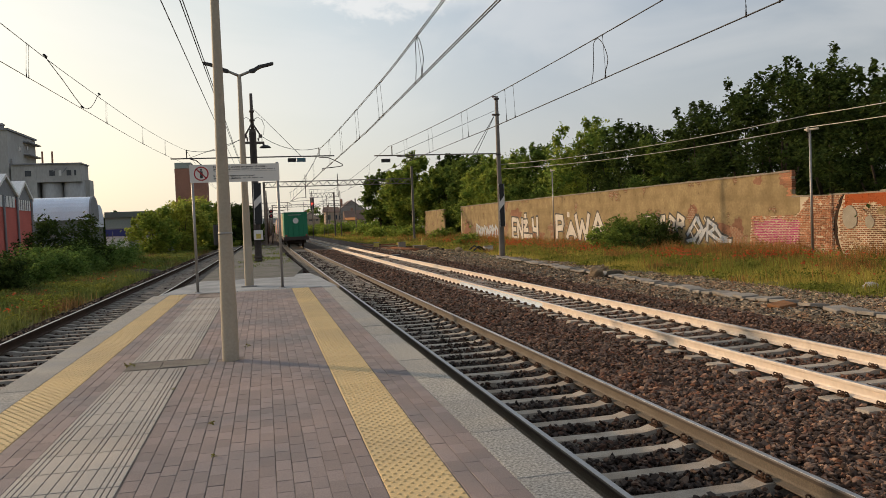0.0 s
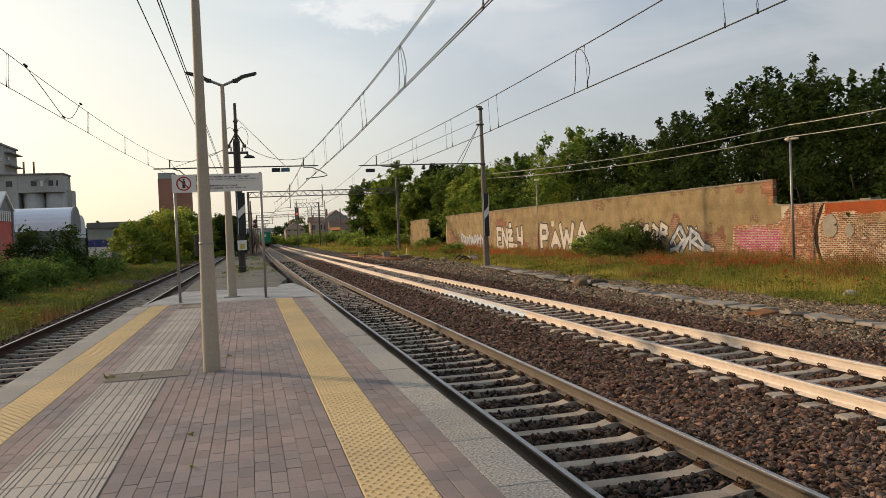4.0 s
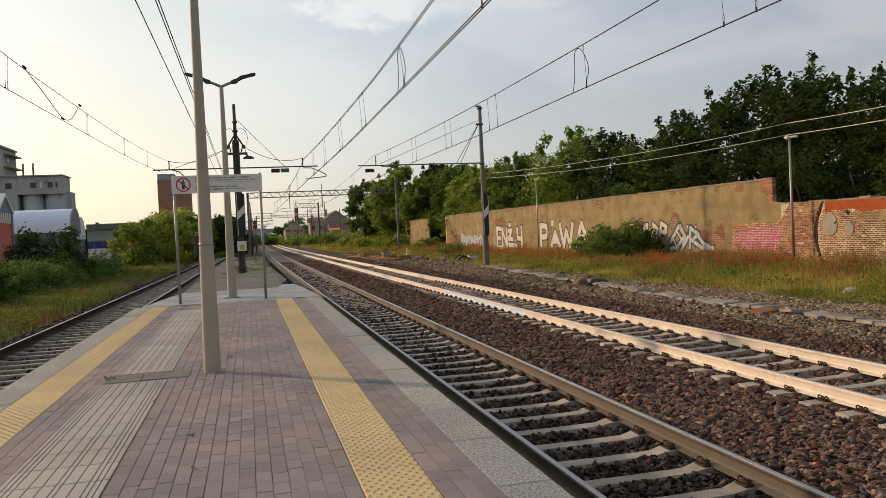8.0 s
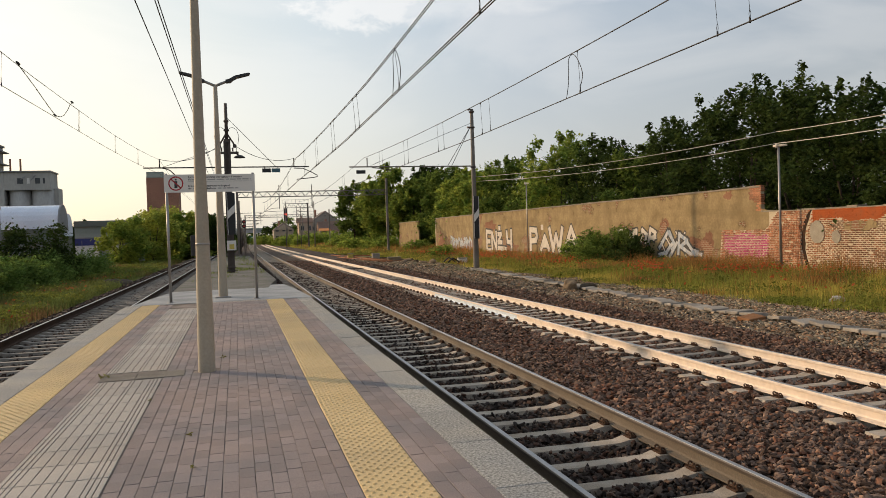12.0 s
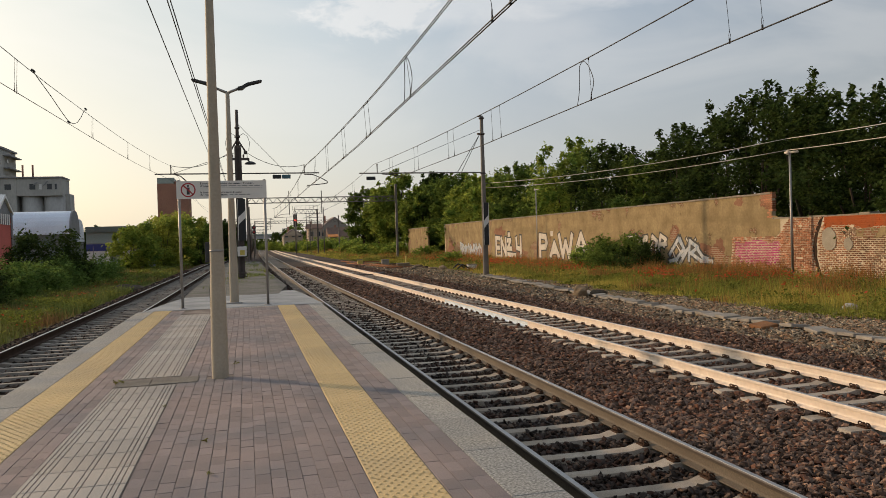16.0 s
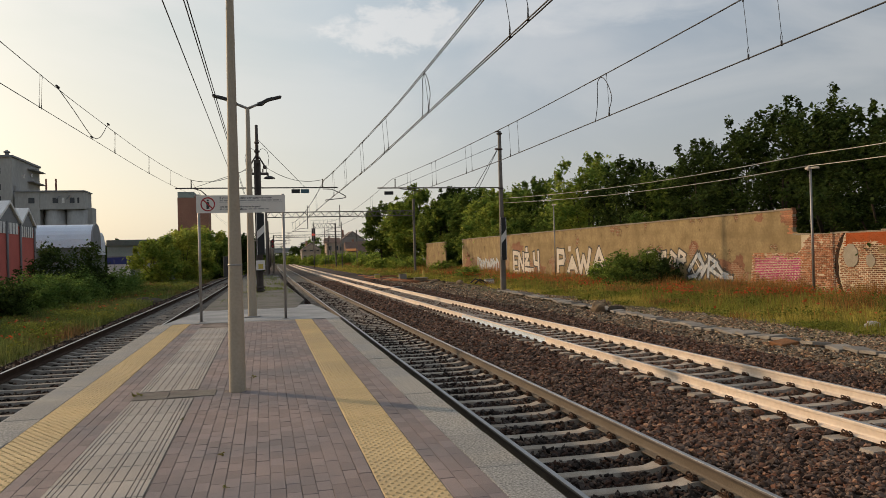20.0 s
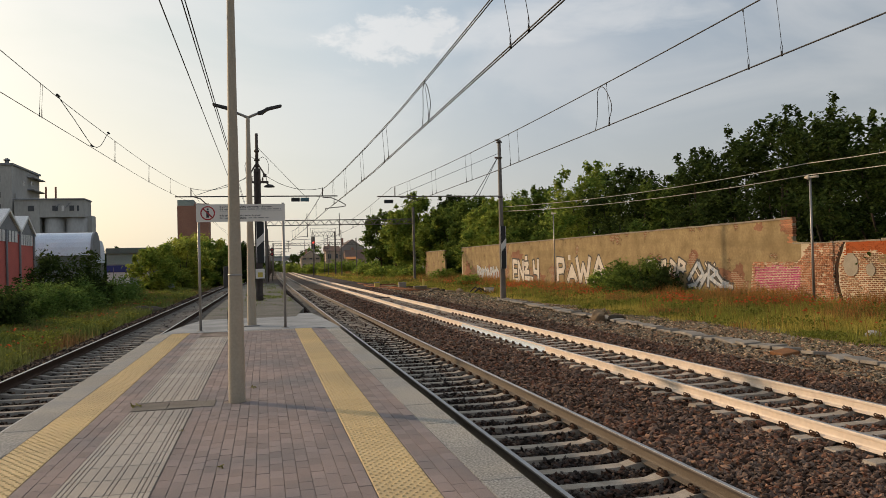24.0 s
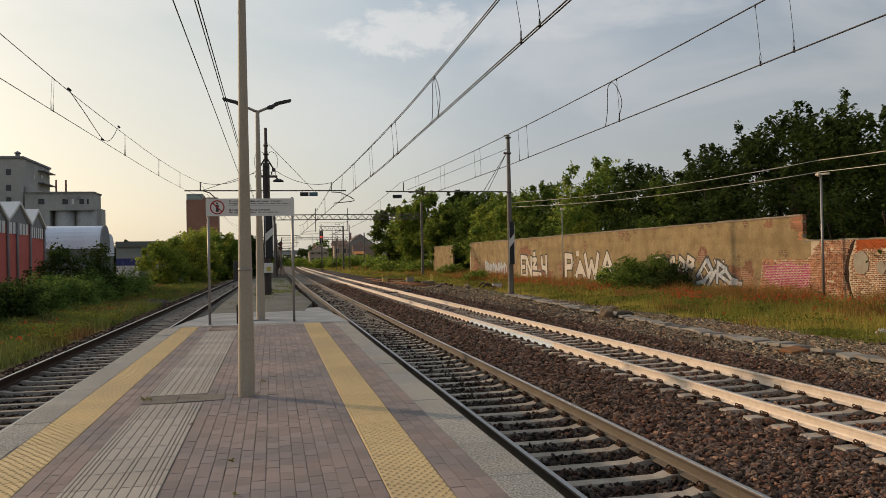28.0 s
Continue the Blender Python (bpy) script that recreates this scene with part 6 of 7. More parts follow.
def lineside():
    slab_path()
    b = Build()
    b.box(-.26, .26, -.2, .2, -.12, .0, .015)
    tagged(part("terracotta_block", b, M["terracotta"], m=pose(11.85, 15.9, -.765, 6, -5, 8)), "broken terracotta block propped beside the trough slabs", "block")
    lump("boulder", 12.35, 27.4, -.72, .29, M["boulder"], "weathered brown boulder on the track shoulder", 3, (1.0, .8, .9))
    lump("dark_log", 12.95, 27.1, -.78, .32, M["bark"], "short dark log lying beside the boulder", 5, (1.5, .5, .45))
    lump("white_rubble", 16.9, 18.8, -.86, .16, M["pale_rock"], "whitish piece of rubble in the grass", 8, (1.3, .8, .7))
    # point machine and its rods by the middle track
    t = tagged(empty("point_machine", 8.75, 52.0, SLEEPER_Z), "dark point machine with rods beside the rails", "point machine")
    part("case", Build().box(-.3, .3, -.55, .55, -.1, .16, .03), M["mast_dark"], t)
    part("rod", Build().rod((-.3, .1, .04), (-2.0, .1, .04), .025), M["mast_dark"], t)
    part("rod", Build().rod((-.3, -.3, .04), (-2.0, -.3, .04), .025), M["mast_dark"], t)
    # lineside cabinets and rubble past the mast
    for x, y, sx, sy, h, m, word in ((13.2, 75, .7, .6, .6, M["slab"], "pale concrete relay box on the verge"), (14.1, 70.5, 1.2, .5, .32, M["boulder"], "low grey concrete block on the verge"),
                                     (11.7, 82, .55, .4, .5, M["box_yellow"], "small yellowish lineside box"), (16.9, 57.5, .7, .4, .42, M["white"], "small white lineside box near the mast")):
        t = tagged(empty("lineside_box", x, y, -.97), word, "lineside box", "lineside boxes")
        part("case", Build().box(-sx / 2, sx / 2, -sy / 2, sy / 2, 0, h, .03), m, t)
        part("lid", Build().box(-sx / 2 - .03, sx / 2 + .03, -sy / 2 - .03, sy / 2 + .03, h, h + .05, .012), M["slab"], t)
    t = tagged(empty("marker_post", 14.9, 73.0, -.97), "yellow timber marker post on the verge", "post")
    part("post", Build().box(-.09, .09, -.09, .09, 0, .95, .02), M["box_yellow"], t)
    for k, (x0, y0, x1, y1) in enumerate(((12.1, 64.0, 10.6, 84.0), (12.9, 65.0, 12.0, 76.0), (13.2, 66.5, 11.2, 95.0))):
        b = Build()
        b.rod((x0, y0, -.80), (x1, y1, -.80), .05, n=6)
        tagged(part("spare_rail", b, M["rust"]), "rusty spare rail lying on the ballast", "rail", "spare rails")
    local = random.Random(12)
    for k in range(34):
        x, y = local.uniform(11.0, 15.4), local.uniform(60, 92)
        b = Build()
        w = local.uniform(.35, 1.1)
        b.box(-w, w, -.12, .12, 0, local.uniform(.1, .2), .015)
        tagged(part("old_sleeper", b, M["bark"] if k % 3 else M["rust"], m=pose(x, y, -.98, local.uniform(-4, 4), local.uniform(-4, 4), local.uniform(0, 180))), "dark old timber lying on the verge", "timber", "timbers on the verge")
    for k in range(7):
        lump("rubble", local.uniform(10.8, 15.8), local.uniform(56, 90), -.9, local.uniform(.15, .35), M["boulder"], "small heap of rubble on the verge", 20 + k, (1.5, 1.0, .6))
    b = Build()
    pts = [(15.2, 55.5, -.75), (15.6, 55.6, -.45), (16.0, 56.0, -.6), (16.3, 56.3, -.8)]
    b.tube(pts, .06, 7)
    b.tube([(x - .25, y + .3, z + .05) for x, y, z in pts], .05, 7)
    tagged(part("cable_bundle", b, M["black"]), "black cable bundle on the verge near the mast", "cable")
    lump("rubble", 15.3, 60.5, -.85, .35, M["boulder"], "small heap of rubble on the verge", 11, (1.4, .9, .7))
    # remains of the wall farther on
    t = tagged(empty("wall_end"), "short remaining piece of ochre wall among bushes", "wall", kind="structure")
    part("plaster", Build().box(WX, WX + .2, 100.2, 113.2, -1.1, 3.1, .02), M["plaster"], t)
    part("cap", Build().box(WX - .04, WX + .24, 100.2, 113.2, 3.1, 3.18, .02), M["cap"], t)


lineside()
lump("soil_heap", -6.6, 47.0, -.86, .75, M["bark"], "low dark heap of soil beside the siding", 31, (1.1, 1.3, .45))

# ---- gantries, signals and far masts ----


def lattice_beam(t, x0, x1, y, z0, z1, material, step=1.0, name="beam"):
    b = Build()
    for z in (z0, z1):
        for dy in (-.25, .25):
            b.box(x0, x1, y + dy - .035, y + dy + .035, z - .045, z + .045)
    n = max(2, int((x1 - x0) / step))
    for k in range(n):
        a, c = x0 + (x1 - x0) * k / n, x0 + (x1 - x0) * (k + 1) / n
        m = (a + c) / 2
        for dy in (-.25, .25):
            b.rod((a, y + dy, z0), (m, y + dy, z1), .028, n=5)
            b.rod((m, y + dy, z1), (c, y + dy, z0), .028, n=5)
    return part(name, b, material, t)


def gantries():
    for y, x0, x1, za, zb, tl, tr in ((100.0, .35, 19.3, 6.72, 7.35, 7.4, 8.9), (204.0, 1.6, 23.0, 6.9, 7.5, 7.6, 8.6)):
        o = bend(y) if y > 150 else 0
        t = tagged(empty("line_gantry"), "steel lattice gantry spanning the tracks between two masts", "gantry", "line gantries")
        lattice_beam(t, x0 + o, x1 + o, y, za, zb, M["mast"])
        for x, top in ((x0, tl), (x1, tr)):
            b = Build()
            b.box(x + o - .14, x + o + .14, y - .14, y + .14, -1.0, top, .01)
            part("mast", b, M["mast"], t)
        for x in (5.5 + o, 9.6 + o):
            part("drop_post", Build().rod((x, y, 5.2), (x, y, 8.2), .05, n=8), M["mast_dark"], t)
        for x, s in ((5.5 + o, -1), (9.6 + o, -1)):
            pts = [(x, y, 5.3), (x + s * 1.0, y, 5.25), (x + s * 1.6, y, 5.0), (x + s * 1.9, y, 4.85)]
            part("steady_arm", Build().tube(pts, .03, 6), M["mast_dark"], t)
    # masts in the strip between the tracks, with arms to both sides
    for y in (128.0, 156.0, 184.0, 232.0, 262.0, 300.0):
        x = .5 + bend(y)
        t = tagged(empty("overhead_line_mast", x, y, -.97), "slim distant overhead line mast with cross arms", "mast", "distant masts")
        part("shaft", Build().rod((0, 0, 0), (0, 0, 8.6), .12, .09, 8), M["mast_dark"], t)
        for z in (6.6, 5.4 if y < 200 else 6.1):
            part("arm", Build().rod((-3.9, 0, z), (3.6, 0, z + .03), .04, n=6), M["mast_dark"], t)
        part("steady_arm", Build().tube([(3.0, 0, 6.6), (3.9, 0, 6.4), (4.1, 0, 6.1), (2.9, 0, 6.0)], .03, 5), M["mast_dark"], t)
    for x, y, h in ((16.6, 170.0, 10.2), (10.9, 176.0, 10.6), (19.0, 230.0, 9.6), (15.2, 240.0, 9.4)):
        t = tagged(empty("overhead_line_mast", x, y, -.97), "thin distant mast beside the tracks", "mast", "distant masts")
        part("shaft", Build().rod((0, 0, 0), (0, 0, h), .13, .09, 8), M["mast"], t)
        part("arm", Build().rod((-4.4, 0, h - 2.2), (0, 0, h - 2.1), .05, n=6), M["mast_dark"], t)


def signal_head(t, x, y, z, lens, n=1):
    b = Build()
    b.rod((x, y - .02, z), (x, y + .05, z), .33, n=20)
    h = part("target", b, M["black"], t, "round black signal target")
    b = Build()
    b.rod((x, y - .32, z + .08), (x, y - .02, z + .08), .14, n=14)
    part("hood", b, M["black"], h)
    b = Build()
    b.rod((x, y - .335, z), (x, y - .325, z), .13, n=14)
    part("lens", b, lens, h)


def signals():
    t = tagged(empty("signal_post"), "slim signal post with two round black heads", "signal")
    x, y = 1.37, 130.0
    part("post", Build().rod((x, y, -.97), (x, y, 4.8), .07, n=8), M["mast"], t)
    signal_head(t, x, y - .1, 4.33, M["dim_red"])
    signal_head(t, x, y - .1, 3.59, M["dim_red"])
    part("ladder", Build().tube([(x + .2, y + .1, -.9), (x + .2, y + .1, 4.3)], .02, 5), M["mast"], t)
    t = tagged(empty("signal_gantry"), "half gantry beside the tracks carrying a red signal", "signal")
    y = 190.0
    lattice_beam(t, 11.2, 17.3, y, 8.7, 9.7, M["mast_dark"], .9)
    part("mast", Build().box(16.9, 17.25, y - .18, y + .18, -1.0, 9.8, .01), M["mast_dark"], t)
    b = Build()
    for x in (14.4, 15.3):
        b.box(x - .06, x + .06, y - .06, y + .06, -1.0, 8.7)
    for k in range(12):
        b.rod((14.4, y, .2 + k * .7), (15.3, y, .55 + k * .7), .03, n=5)
    part("lattice_leg", b, M["mast_dark"], t)
    part("rail", Build().tube([(11.2, y - .4, 10.6), (17.3, y - .4, 10.6)], .03, 5), M["mast_dark"], t)
    for k in range(7):
        part("rail_post", Build().rod((11.2 + k, y - .4, 9.7), (11.2 + k, y - .4, 10.6), .025, n=5), M["mast_dark"], t)
    b = Build()
    b.box(11.3, 12.2, y - .3, y - .2, 5.6, 8.6, .03)
    part("backboard", b, M["black"], t)
    b = Build()
    b.rod((11.75, y - .5, 7.15), (11.75, y - .49, 7.15), .26, n=16)
    part("lens", b, M["red_light"], t, "glowing red signal light")


gantries()
signals()

# ---- buildings on the left ----


def window(parent, x0, x1, y, z0, z1, face="y"):
    b = Build()
    if face == "y":
        b.box(x0, x1, y - .03, y + .02, z0, z1)
    else:
        b.box(y - .02, y + .03, x0, x1, z0, z1)
    w = part("window", b, M["glass"], parent)
    b = Build()
    e = .07
    for p in ((x0 - e, x1 + e, z1, z1 + e), (x0 - e, x1 + e, z0 - e, z0), (x0 - e, x0, z0, z1), (x1, x1 + e, z0, z1), ((x0 + x1) / 2 - .03, (x0 + x1) / 2 + .03, z0, z1)):
        if face == "y":
            b.box(p[0], p[1], y - .07, y + .02, p[2], p[3])
        else:
            b.box(y - .02, y + .07, p[0], p[1], p[2], p[3])
    part("frame", b, M["silo_grey"], w)


def silos():
    t = tagged(empty("grain_silo"), "grey concrete grain silo with a tall block and rounded bins", "silo")
    part("tall_block", Build().box(-66, -47.3, 165, 184, -1, 22.6, .05), M["silo_grey"], t)
    part("roof", Build().box(-66.3, -47.0, 164.7, 184.3, 22.6, 23.0, .05), M["gable"], t, "thin dark roof edge")
    b = Build()
    b.rod((-48.6, 166.6, 23.0), (-48.6, 166.6, 23.8), .4, n=10)
    b.turned([(.62, 0), (.62, .15), (.1, .5), (0, .52)], (-48.6, 166.6, 23.7), 12)
    part("vent", b, M["gable"], t, "small rooftop vent with a cap")
    part("front_block", Build().box(-46.3, -41.9, 162.6, 169, -1, 15.6, .05), M["silo_grey"], t)
    part("upper_floor", Build().box(-41.9, -33.9, 162.6, 169, 12.2, 15.6, .05), M["silo_grey"], t)
    part("back_block", Build().box(-41.9, -33.9, 165.4, 169, -1, 12.2, .05), M["silo_grey"], t)
    part("low_roof", Build().box(-46.5, -33.7, 162.3, 169.2, 15.6, 15.85, .05), M["gable"], t, "thin dark roof edge")
    for x in (-39.6, -35.7):
        b = Build()
        b.turned([(1.93, 0), (1.93, 13.2), (0, 13.2)], (x, 164.85, -1), 28)
        part("bin", b, M["silo_grey"], t, "rounded concrete silo bin")
    part("side_block", Build().box(-33.9, -32.95, 165, 168.5, -1, 12.6, .05), M["silo_grey"], t)
    # the white_trim one is a solid plate, its pale colour standing for daylight behind
    for x, wide, m in ((-43.35, 1.1, "glass"), (-39.1, 1.0, "glass"), (-37.7, .45, "white_trim"), (-36.1, .85, "glass"), (-35.0, .35, "glass")):
        part("window", Build().box(x - wide / 2, x + wide / 2, 162.56, 162.62, 13.4, 14.45), M[m], t, "" if m == "glass" else "opaque pale plate painted as daylight through an opening")
    # boards hanging askew from the broken windows
    for x, z, w in ((-38.5, 14.4, .5), (-36.9, 14.2, .4), (-36.6, 14.6, .35)):
        part("loose_board", Build().prism([(x - w, z - .3), (x + w * .4, z + .1), (x + w, z + .45), (x - w * .2, z + .25)], 162.3, 162.36), M["gable"], t)
    for z in (20.45, 17.4, 15.0):
        for x in (-49.8, -53.6):
            part("window", Build().box(x - .45, x + .45, 164.95, 165.02, z - 1.15, z), M["glass"], t)
    for y, z in ((178, 20.9), (172.5, 20.2), (170.5, 17.2), (175, 16.6)):
        part("window", Build().box(-47.32, -47.26, y - .5, y + .5, z - .9, z), M["glass"], t)
    for z in (21.3, 18.7):
        part("ledge", Build().box(-47.3, -46.1, 175, 184, z, z + .22, .02), M["gable"], t)
    part("side_panel", Build().box(-47.3, -46.9, 166, 176, 10, 17.2, .05), M["silo_grey"], t)
    for x in (-41.9, -40.1):
        part("flue", Build().rod((x, 167.5, 15.8), (x, 167.5, 18.6), .18, n=8), M["tower_brick"], t)


def red_works():
    t = tagged(empty("red_workshop"), "red workshop with white-edged gables behind the hedge", "building")
    x = -22.0
    part("wall", Build().box(x - 12, x, 40, 83, -1, 5.2, .03), M["red_wall"], t)
    for y0, y1, ze, za in ((72.2, 78.3, 5.2, 6.9), (78.5, 83.0, 5.0, 6.6), (65.8, 72.0, 5.2, 7.0), (59.4, 65.6, 5.2, 7.0)):
        ym = (y0 + y1) / 2
        b = Build()
        b.prism_x([(y0, ze), (y1, ze), (y1 - .2, ze + .5), (ym, za), (y0 + .2, ze + .5)], x - 11.5, x + .05)
        g = part("gable", b, M["gable"], t, "grey gable panel")
        b = Build()
        for a, c in (((y0 - .15, ze + .1), (ym, za + .1)), ((ym, za + .1), (y1 + .15, ze + .1))):
            b.add([(x + .25, a[0], a[1]), (x + .25, c[0], c[1]), (x + .25, c[0], c[1] + .28), (x + .25, a[0], a[1] + .28),
                   (x - 12, a[0], a[1]), (x - 12, c[0], c[1]), (x - 12, c[0], c[1] + .28), (x - 12, a[0], a[1] + .28)],
                  [(0, 1, 2, 3), (4, 7, 6, 5), (0, 4, 5, 1), (1, 5, 6, 2), (2, 6, 7, 3), (3, 7, 4, 0)])
        part("roof_edge", b, M["white_trim"], t, "white roof edge")
        b = Build()
        b.box(x, x + .06, y0 + .4, y1 - .4, ze - .85, ze + .15)
        band = part("window_band", b, M["white_trim"], t, "pale glazed band under the gable")
        for k in range(1, 6):
            ym = y0 + .4 + (y1 - y0 - .8) * k / 6
            part("mullion", Build().box(x + .06, x + .10, ym - .04, ym + .04, ze - .85, ze + .15), M["gable"], band)
    for y in (78.4, 82.9, 72.1, 74.6):
        part("downpipe", Build().rod((x + .12, y, -1), (x + .12, y, 5.4), .1, n=8), M["gable"], t)


def vault_hall():
    t = tagged(empty("vaulted_hall"), "hall under a pale blue barrel-vaulted roof", "building")
    part("wall", Build().box(-38, -20.5, 101, 105.4, -1, 3.6, .03), M["depot_grey"], t)
    n = 14
    arc = [(103.2 - 2.4 * math.cos(math.pi * k / n), 3.5 + 2.85 * math.sin(math.pi * k / n) ** .7) for k in range(n + 1)]
    b = Build()
    b.prism_x(arc, -38, -20.4)
    part("roof", b, M["vault"], t, "pale blue curved sheet roof")
    b = Build()
    rim = [(103.2 - 2.5 * math.cos(math.pi * k / n), 3.4 + 3.05 * math.sin(math.pi * k / n) ** .7) for k in range(n + 1)]
    b.prism_x(rim, -20.38, -20.2)
    part("rim", b, M["gable"], t)
    b = Build()
    far = [(106.6 - 2.4 * math.cos(math.pi * k / n), 2.6 + 2.85 * math.sin(math.pi * k / n) ** .7) for k in range(n + 1)]
    b.prism_x(far, -30, -20.3)
    part("second_roof", b, M["vault"], t, "second pale blue curved roof behind")
    part("second_wall", Build().box(-30, -20.4, 104.3, 108.9, -1, 2.7, .03), M["depot_grey"], t)


def depot():
    t = tagged(empty("depot_building"), "low grey depot building with a blue stripe", "building")
    y = 96.0
    for z0, z1, m, nm, pr in ((-1, 1.35, "white_trim", "base_wall", 0), (1.35, 2.15, "blue", "blue_stripe", .05), (2.15, 2.28, "gable", "trim", .06), (2.28, 3.5, "depot_pale", "upper_wall", 0), (3.5, 4.15, "depot_grey", "roof_edge", .25)):
        part(nm, Build().box(-17.7, -12.6 + pr, y - pr, y + 5, z0, z1), M[m], t)
    b = Build()
    for x in (-17, -15, -13.6):
        b.box(x, x + .06, y - .06, y - .01, -1, 1.9)
    part("posts", b, M["gable"], t)
    part("parapet", Build().box(-14.4, -9.8, y - 5, y - 4.6, -1, .8), M["concrete"], t)


def brick_tower():
    t = tagged(empty("brick_tower"), "plain brown brick tower above the trees", "tower")
    part("shaft", Build().box(-12.3, -7.85, 120, 124.5, -1, 10.9, .04), M["tower_brick"], t)
    part("cap", Build().box(-12.25, -9.9, 119.95, 124.5, 10.9, 11.75, .04), M["depot_pale"], t, "pale grey block on its top")
    part("coping", Build().box(-9.85, -7.75, 119.9, 124.6, 10.9, 11.2, .04), M["tower_brick"], t)


silos()
red_works()
vault_hall()
depot()
brick_tower()

# ---- far houses and the bridge ----


def house(name, x0, x1, y, depth, eave, ridge, wall, roof, label, rows, cols, along="x"):
    t = tagged(empty(name), label, "house", "far houses")
    part("wall", Build().box(x0, x1, y, y + depth, -1, eave, .03), wall, t)
    b = Build()
    e = .35
    if along == "x":
        b.prism_x([(y - e, eave - .1), (y + depth + e, eave - .1), (y + depth / 2, ridge)], x0 - e, x1 + e)
    else:
        b.prism([(x1 + e, eave - .1), (x0 - e, eave - .1), ((x0 + x1) / 2, ridge)], y - e, y + depth + e)
    part("roof", b, roof, t)
    if along != "x":
        b = Build()
        b.prism([(x1, eave), (x0, eave), ((x0 + x1) / 2, ridge - .5)], y - .37, y - .36)
        part("gable", b, wall, t)
    for r in range(rows):
        for c in range(cols):
            wx = x0 + (x1 - x0) * (c + .5) / cols
            wz = .9 + r * 2.8
            window(t, wx - .45, wx + .45, y - .005, wz, wz + 1.4)
    part("chimney", Build().box((x0 * .7 + x1 * .3) - .3, (x0 * .7 + x1 * .3) + .3, y + depth * .6, y + depth * .6 + .6, eave, ridge + .7), M["tower_brick"], t)


def far_town():
    house("house", 12.2, 18.6, 262, 9, 4.2, 6.6, M["beige"], M["roof_grey"], "beige two-storey house beside the far tracks", 2, 3, "y")
    house("house", 19.2, 23.4, 246, 9, 6.2, 7.8, M["pinkish"], M["roof"], "pinkish two-storey house beside the far tracks", 2, 2)
    house("house", 23.2, 35.4, 262, 14, 5.6, 10.2, M["house_grey"], M["roof_grey"], "large house with a broad grey gable", 2, 3, "y")
    house("house", 24.6, 32.6, 236, 8, 3.4, 6.2, M["pinkish"], M["roof"], "low house with a brown roof and awning", 1, 3)
    house("house", 30.4, 37.0, 215, 8, 5.2, 6.2, M["white_trim"], M["roof_grey"], "white house half hidden by trees", 2, 3)
    t = tagged(empty("awning", 24.2, 233.0, 0), "orange awning on posts before the low house", "awning")
    part("canopy", Build().prism_x([(0, 3.2), (3, 3.9), (3, 4.0), (0, 3.3)], 0, 3.4), M["orange"], t)
    for x in (.2, 3.2):
        part("post", Build().rod((x, .2, -1), (x, .2, 3.25), .07, n=6), M["white_trim"], t)
    t = tagged(empty("road_bridge"), "distant grey road bridge over the tracks", "bridge")
    part("deck", Build().box(-40, 60, 440, 450, 4.9, 6.6, .1), M["silo_grey"], t)
    part("parapet", Build().box(-40, 60, 439.7, 440, 6.6, 7.4, .05), M["depot_pale"], t)
    for x in (-6, 3.2, 22, 34):
        part("pier", Build().box(x - .6, x + .6, 442, 448, -1, 4.9, .1), M["silo_grey"], t)
    for i, (x, y, h, w) in enumerate([(17.5, 285, 9.5, 8), (14, 330, 8, 9), (26, 300, 9, 9), (40, 230, 10, 10), (46, 260, 11, 12), (-6, 190, 7, 8), (-9, 230, 7, 9), (-4, 280, 7, 9), (-8, 340, 7.5, 10), (28, 380, 8, 12), (5, 470, 8, 14), (40, 430, 9, 16), (-14, 430, 9, 16)]):
        tree(x, y, h, w, M["leaf_dark"] if i % 2 else M["leaf"], "distant green tree among the houses", 420 + i, per=40, leaf=.9, low=.12)


far_town()

# ---- the freight train ----


def corrugated(b, x0, x1, y0, y1, z0, z1):
    """A ribbed steel container body, its length along y."""
    n = int((y1 - y0) / .28)
    for side in (x0, x1):
        s = 1 if side == x1 else -1
        pts = []
        for k in range(n + 1):
            y = y0 + (y1 - y0) * k / n
            pts.append((side - s * (.036 if k % 2 else 0), y))
        for (xa, ya), (xb, yb) in zip(pts, pts[1:]):
            q = [(xa, ya, z0), (xb, yb, z0), (xb, yb, z1), (xa, ya, z1)]
            b.add(q, [(0, 1, 2, 3) if s > 0 else (3, 2, 1, 0)])
    b.box(x0 + .04, x1 - .04, y0 + .04, y1 - .04, z0, z1)
    for x in (x0, x1):
        for y in (y0, y1):
            b.box(x - .06 if x == x1 else x, x if x == x1 else x + .06, y - .08 if y == y1 else y, y if y == y1 else y + .08, z0, z1)
    for z in (z0, z1 - .1):
        for x in (x0, x1):
            b.box(x - .06 if x == x1 else x, x if x == x1 else x + .06, y0, y1, z, z + .1)
        b.box(x0, x1, y0, y0 + .06, z, z + .1)
        b.box(x0, x1, y1 - .06, y1, z, z + .1)


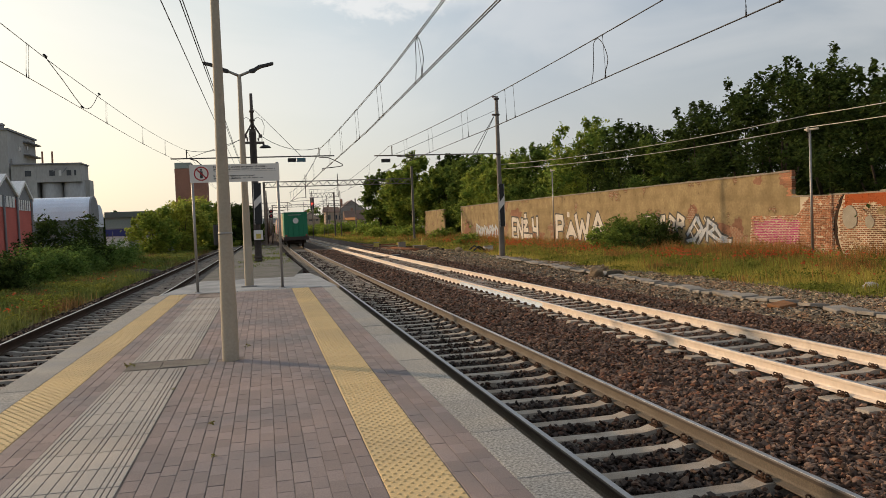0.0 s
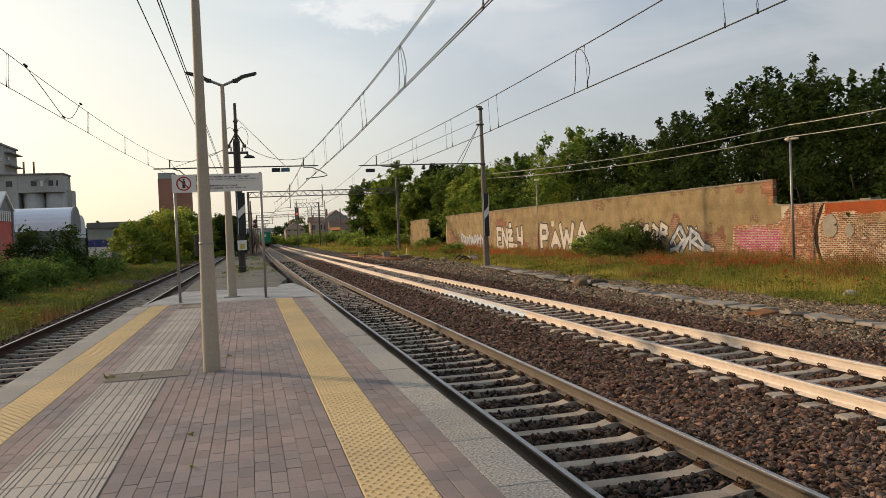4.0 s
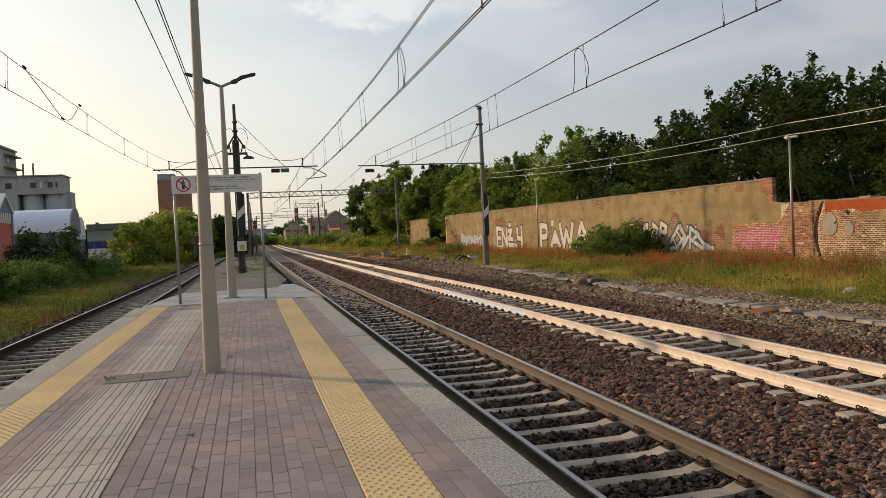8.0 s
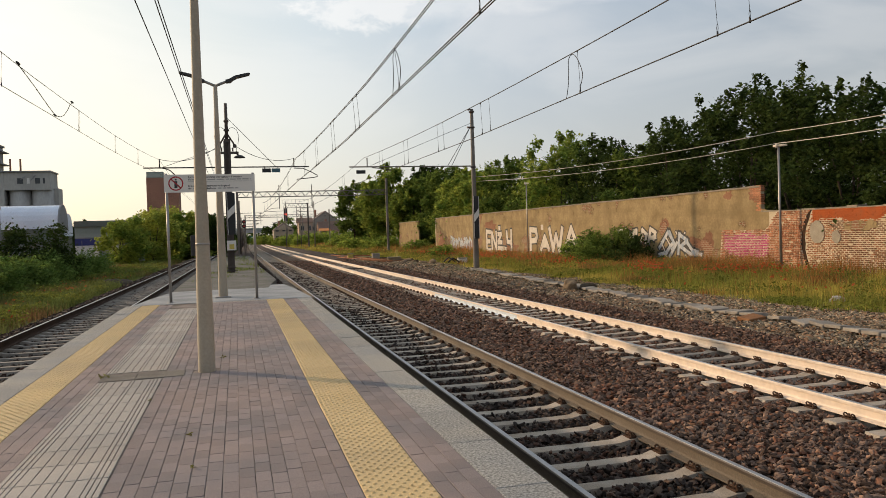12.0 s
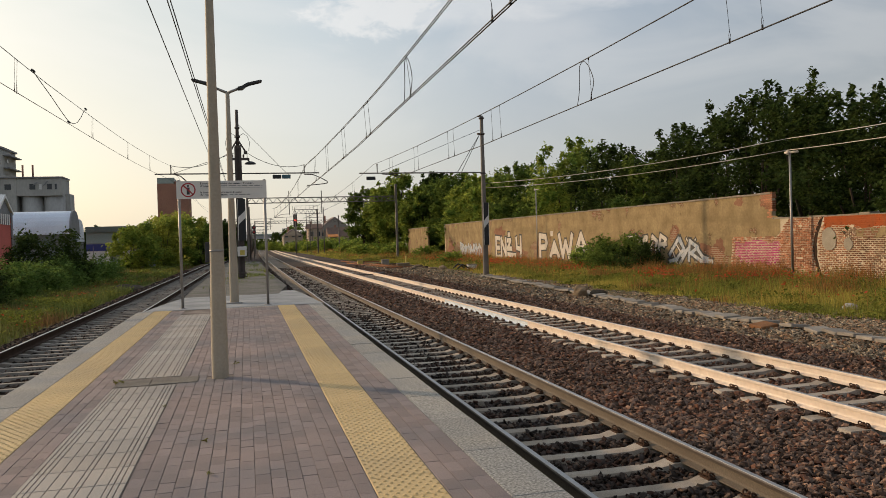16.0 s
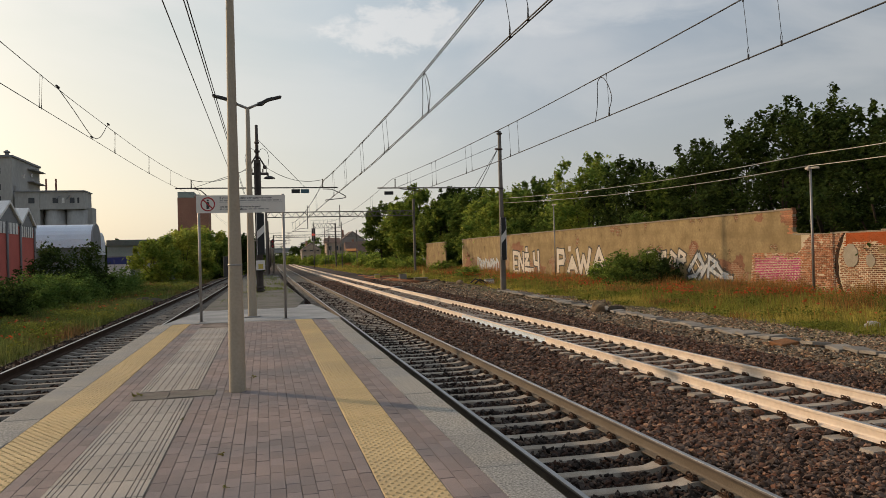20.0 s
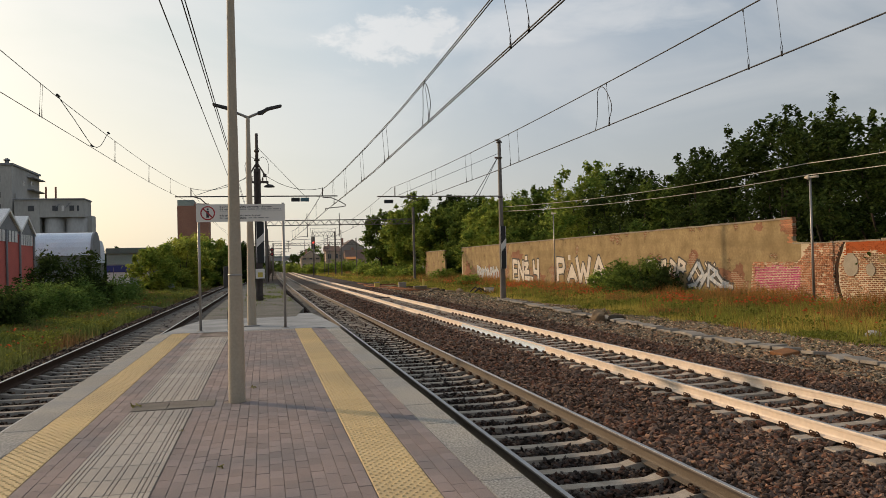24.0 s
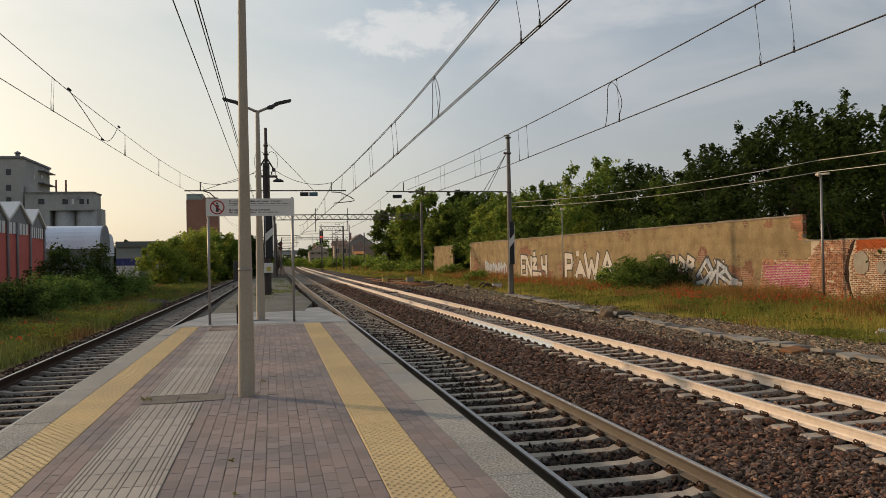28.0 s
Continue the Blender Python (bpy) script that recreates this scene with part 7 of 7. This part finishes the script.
def wagon(boxes, label):
    """A flat wagon with containers; its rear buffers at y = 0, rails at z = 0."""
    t = tagged(empty("freight_wagon"), label, "freight wagon", "wagons of the train")
    b = Build()
    for s in (-1, 1):
        b.box(s * 1.15 - .12, s * 1.15 + .12, .6, 19.1, .85, 1.16, .02)
    for y in (.6, 3, 6.5, 10, 13.5, 17, 18.9):
        b.box(-1.2, 1.2, y, y + .2, .9, 1.14)
    b.box(-1.3, 1.3, .5, .75, .8, 1.16, .02)
    part("underframe", b, M["underframe"], t)
    for s in (-1, 1):
        b = Build()
        b.rod((s * .88, .5, 1.0), (s * .88, .12, 1.0), .09, n=10)
        b.rod((s * .88, .12, 1.0), (s * .88, .04, 1.0), .24, n=16)
        part("buffer", b, M["underframe"], t)
    for y in (3.0, 16.6):
        b = Build()
        b.box(-1.05, 1.05, y - 1.3, y + 1.3, .45, .72, .03)
        g = part("bogie", b, M["underframe"], t)
        for dy in (-.9, .9):
            b = Build()
            for s in (-1, 1):
                b.rod((s * .68, y + dy, .46), (s * .8, y + dy, .46), .46, n=20)
            b.rod((-.7, y + dy, .46), (.7, y + dy, .46), .08, n=8)
            part("wheelset", b, M["rail_dark"], g)
    for y0, length, m in boxes:
        b = Build()
        corrugated(b, -1.22, 1.22, y0, y0 + length, 1.17, 3.76)
        c = part("container", b, m, t)
        for x in (-.8, -.3, .3, .8):
            part("locking_bar", Build().rod((x, y0 - .03, 1.3), (x, y0 - .03, 3.65), .022, n=6), m, c)
    return t


def train():
    tail = wagon([(.7, 6.06, M["box_green"]), (7.0, 12.19, M["box_tan"])], "flat wagon with a green and a tan container")
    b = Build()
    b.rod((0, .66, 2.85), (0, .655, 2.85), .3, n=20)
    part("emblem", b, M["white"], tail, "plain white round emblem on the green end")
    b = Build()
    b.box(-.75, .55, .64, .648, 3.42, 3.5)
    part("writing", b, M["depot_pale"], tail)
    for s in (-1, 1):
        part("tail_lamp", Build().rod((s * 1.05, .5, 1.3), (s * 1.05, .46, 1.3), .09, n=10), M["dim_red"], tail)
    kinds = [wagon([(.7, 12.19, M["box_tan"]), (13.0, 6.06, M["box_red"])], "flat wagon with tan and brick-red containers"),
             wagon([(.7, 6.06, M["box_red"]), (7.0, 12.19, M["box_blue"])], "flat wagon with brick-red and blue containers")]
    rest = [kinds[0], kinds[1]] + [copy_thing(kinds[k % 2], Matrix()) for k in range(8)]
    return [tail] + rest


TRAIN = train()

# ---- the small pieces of the platform's paving ----
paving(plat)


def litter():
    """Dead leaves and tufts in the joints of the paving."""
    for x, y, s in ((-.17, 9.97, .05), (-1.42, 9.12, .07), (-.35, 6.1, .04), (-.28, 5.2, .035), (-.78, 7.6, .03)):
        p = np.array([(x, y, .015)]) + rng.normal(size=(16, 3)) * np.array([s * .35, s * .35, s * .2])
        p[:, 2] = np.abs(p[:, 2] - .01) + .006
        tagged(part("weed_tuft", leaf_mesh("weed_tuft", p, s * .5, M["grass_olive"]), None), "small dry weed tuft in a paving joint", "weed", "weed tufts")


litter()


def motions():
    """The freight train runs away along the right-hand curve at a steady pace."""
    for k, w in enumerate(TRAIN):
        rows = []
        for i in range(15):
            t = 2.0 * i
            y = 82.5 + 26.5 * t + 19.7 * k
            slope = 7.5e-5 * max(y + 9.8 - 55.0, 0.0)
            rows.append((t, pose(TRACKS["near"] + bend(y), y, RAIL_Z, 0, 0, -math.degrees(math.atan(slope)))))
        walk(w, rows)


motions()
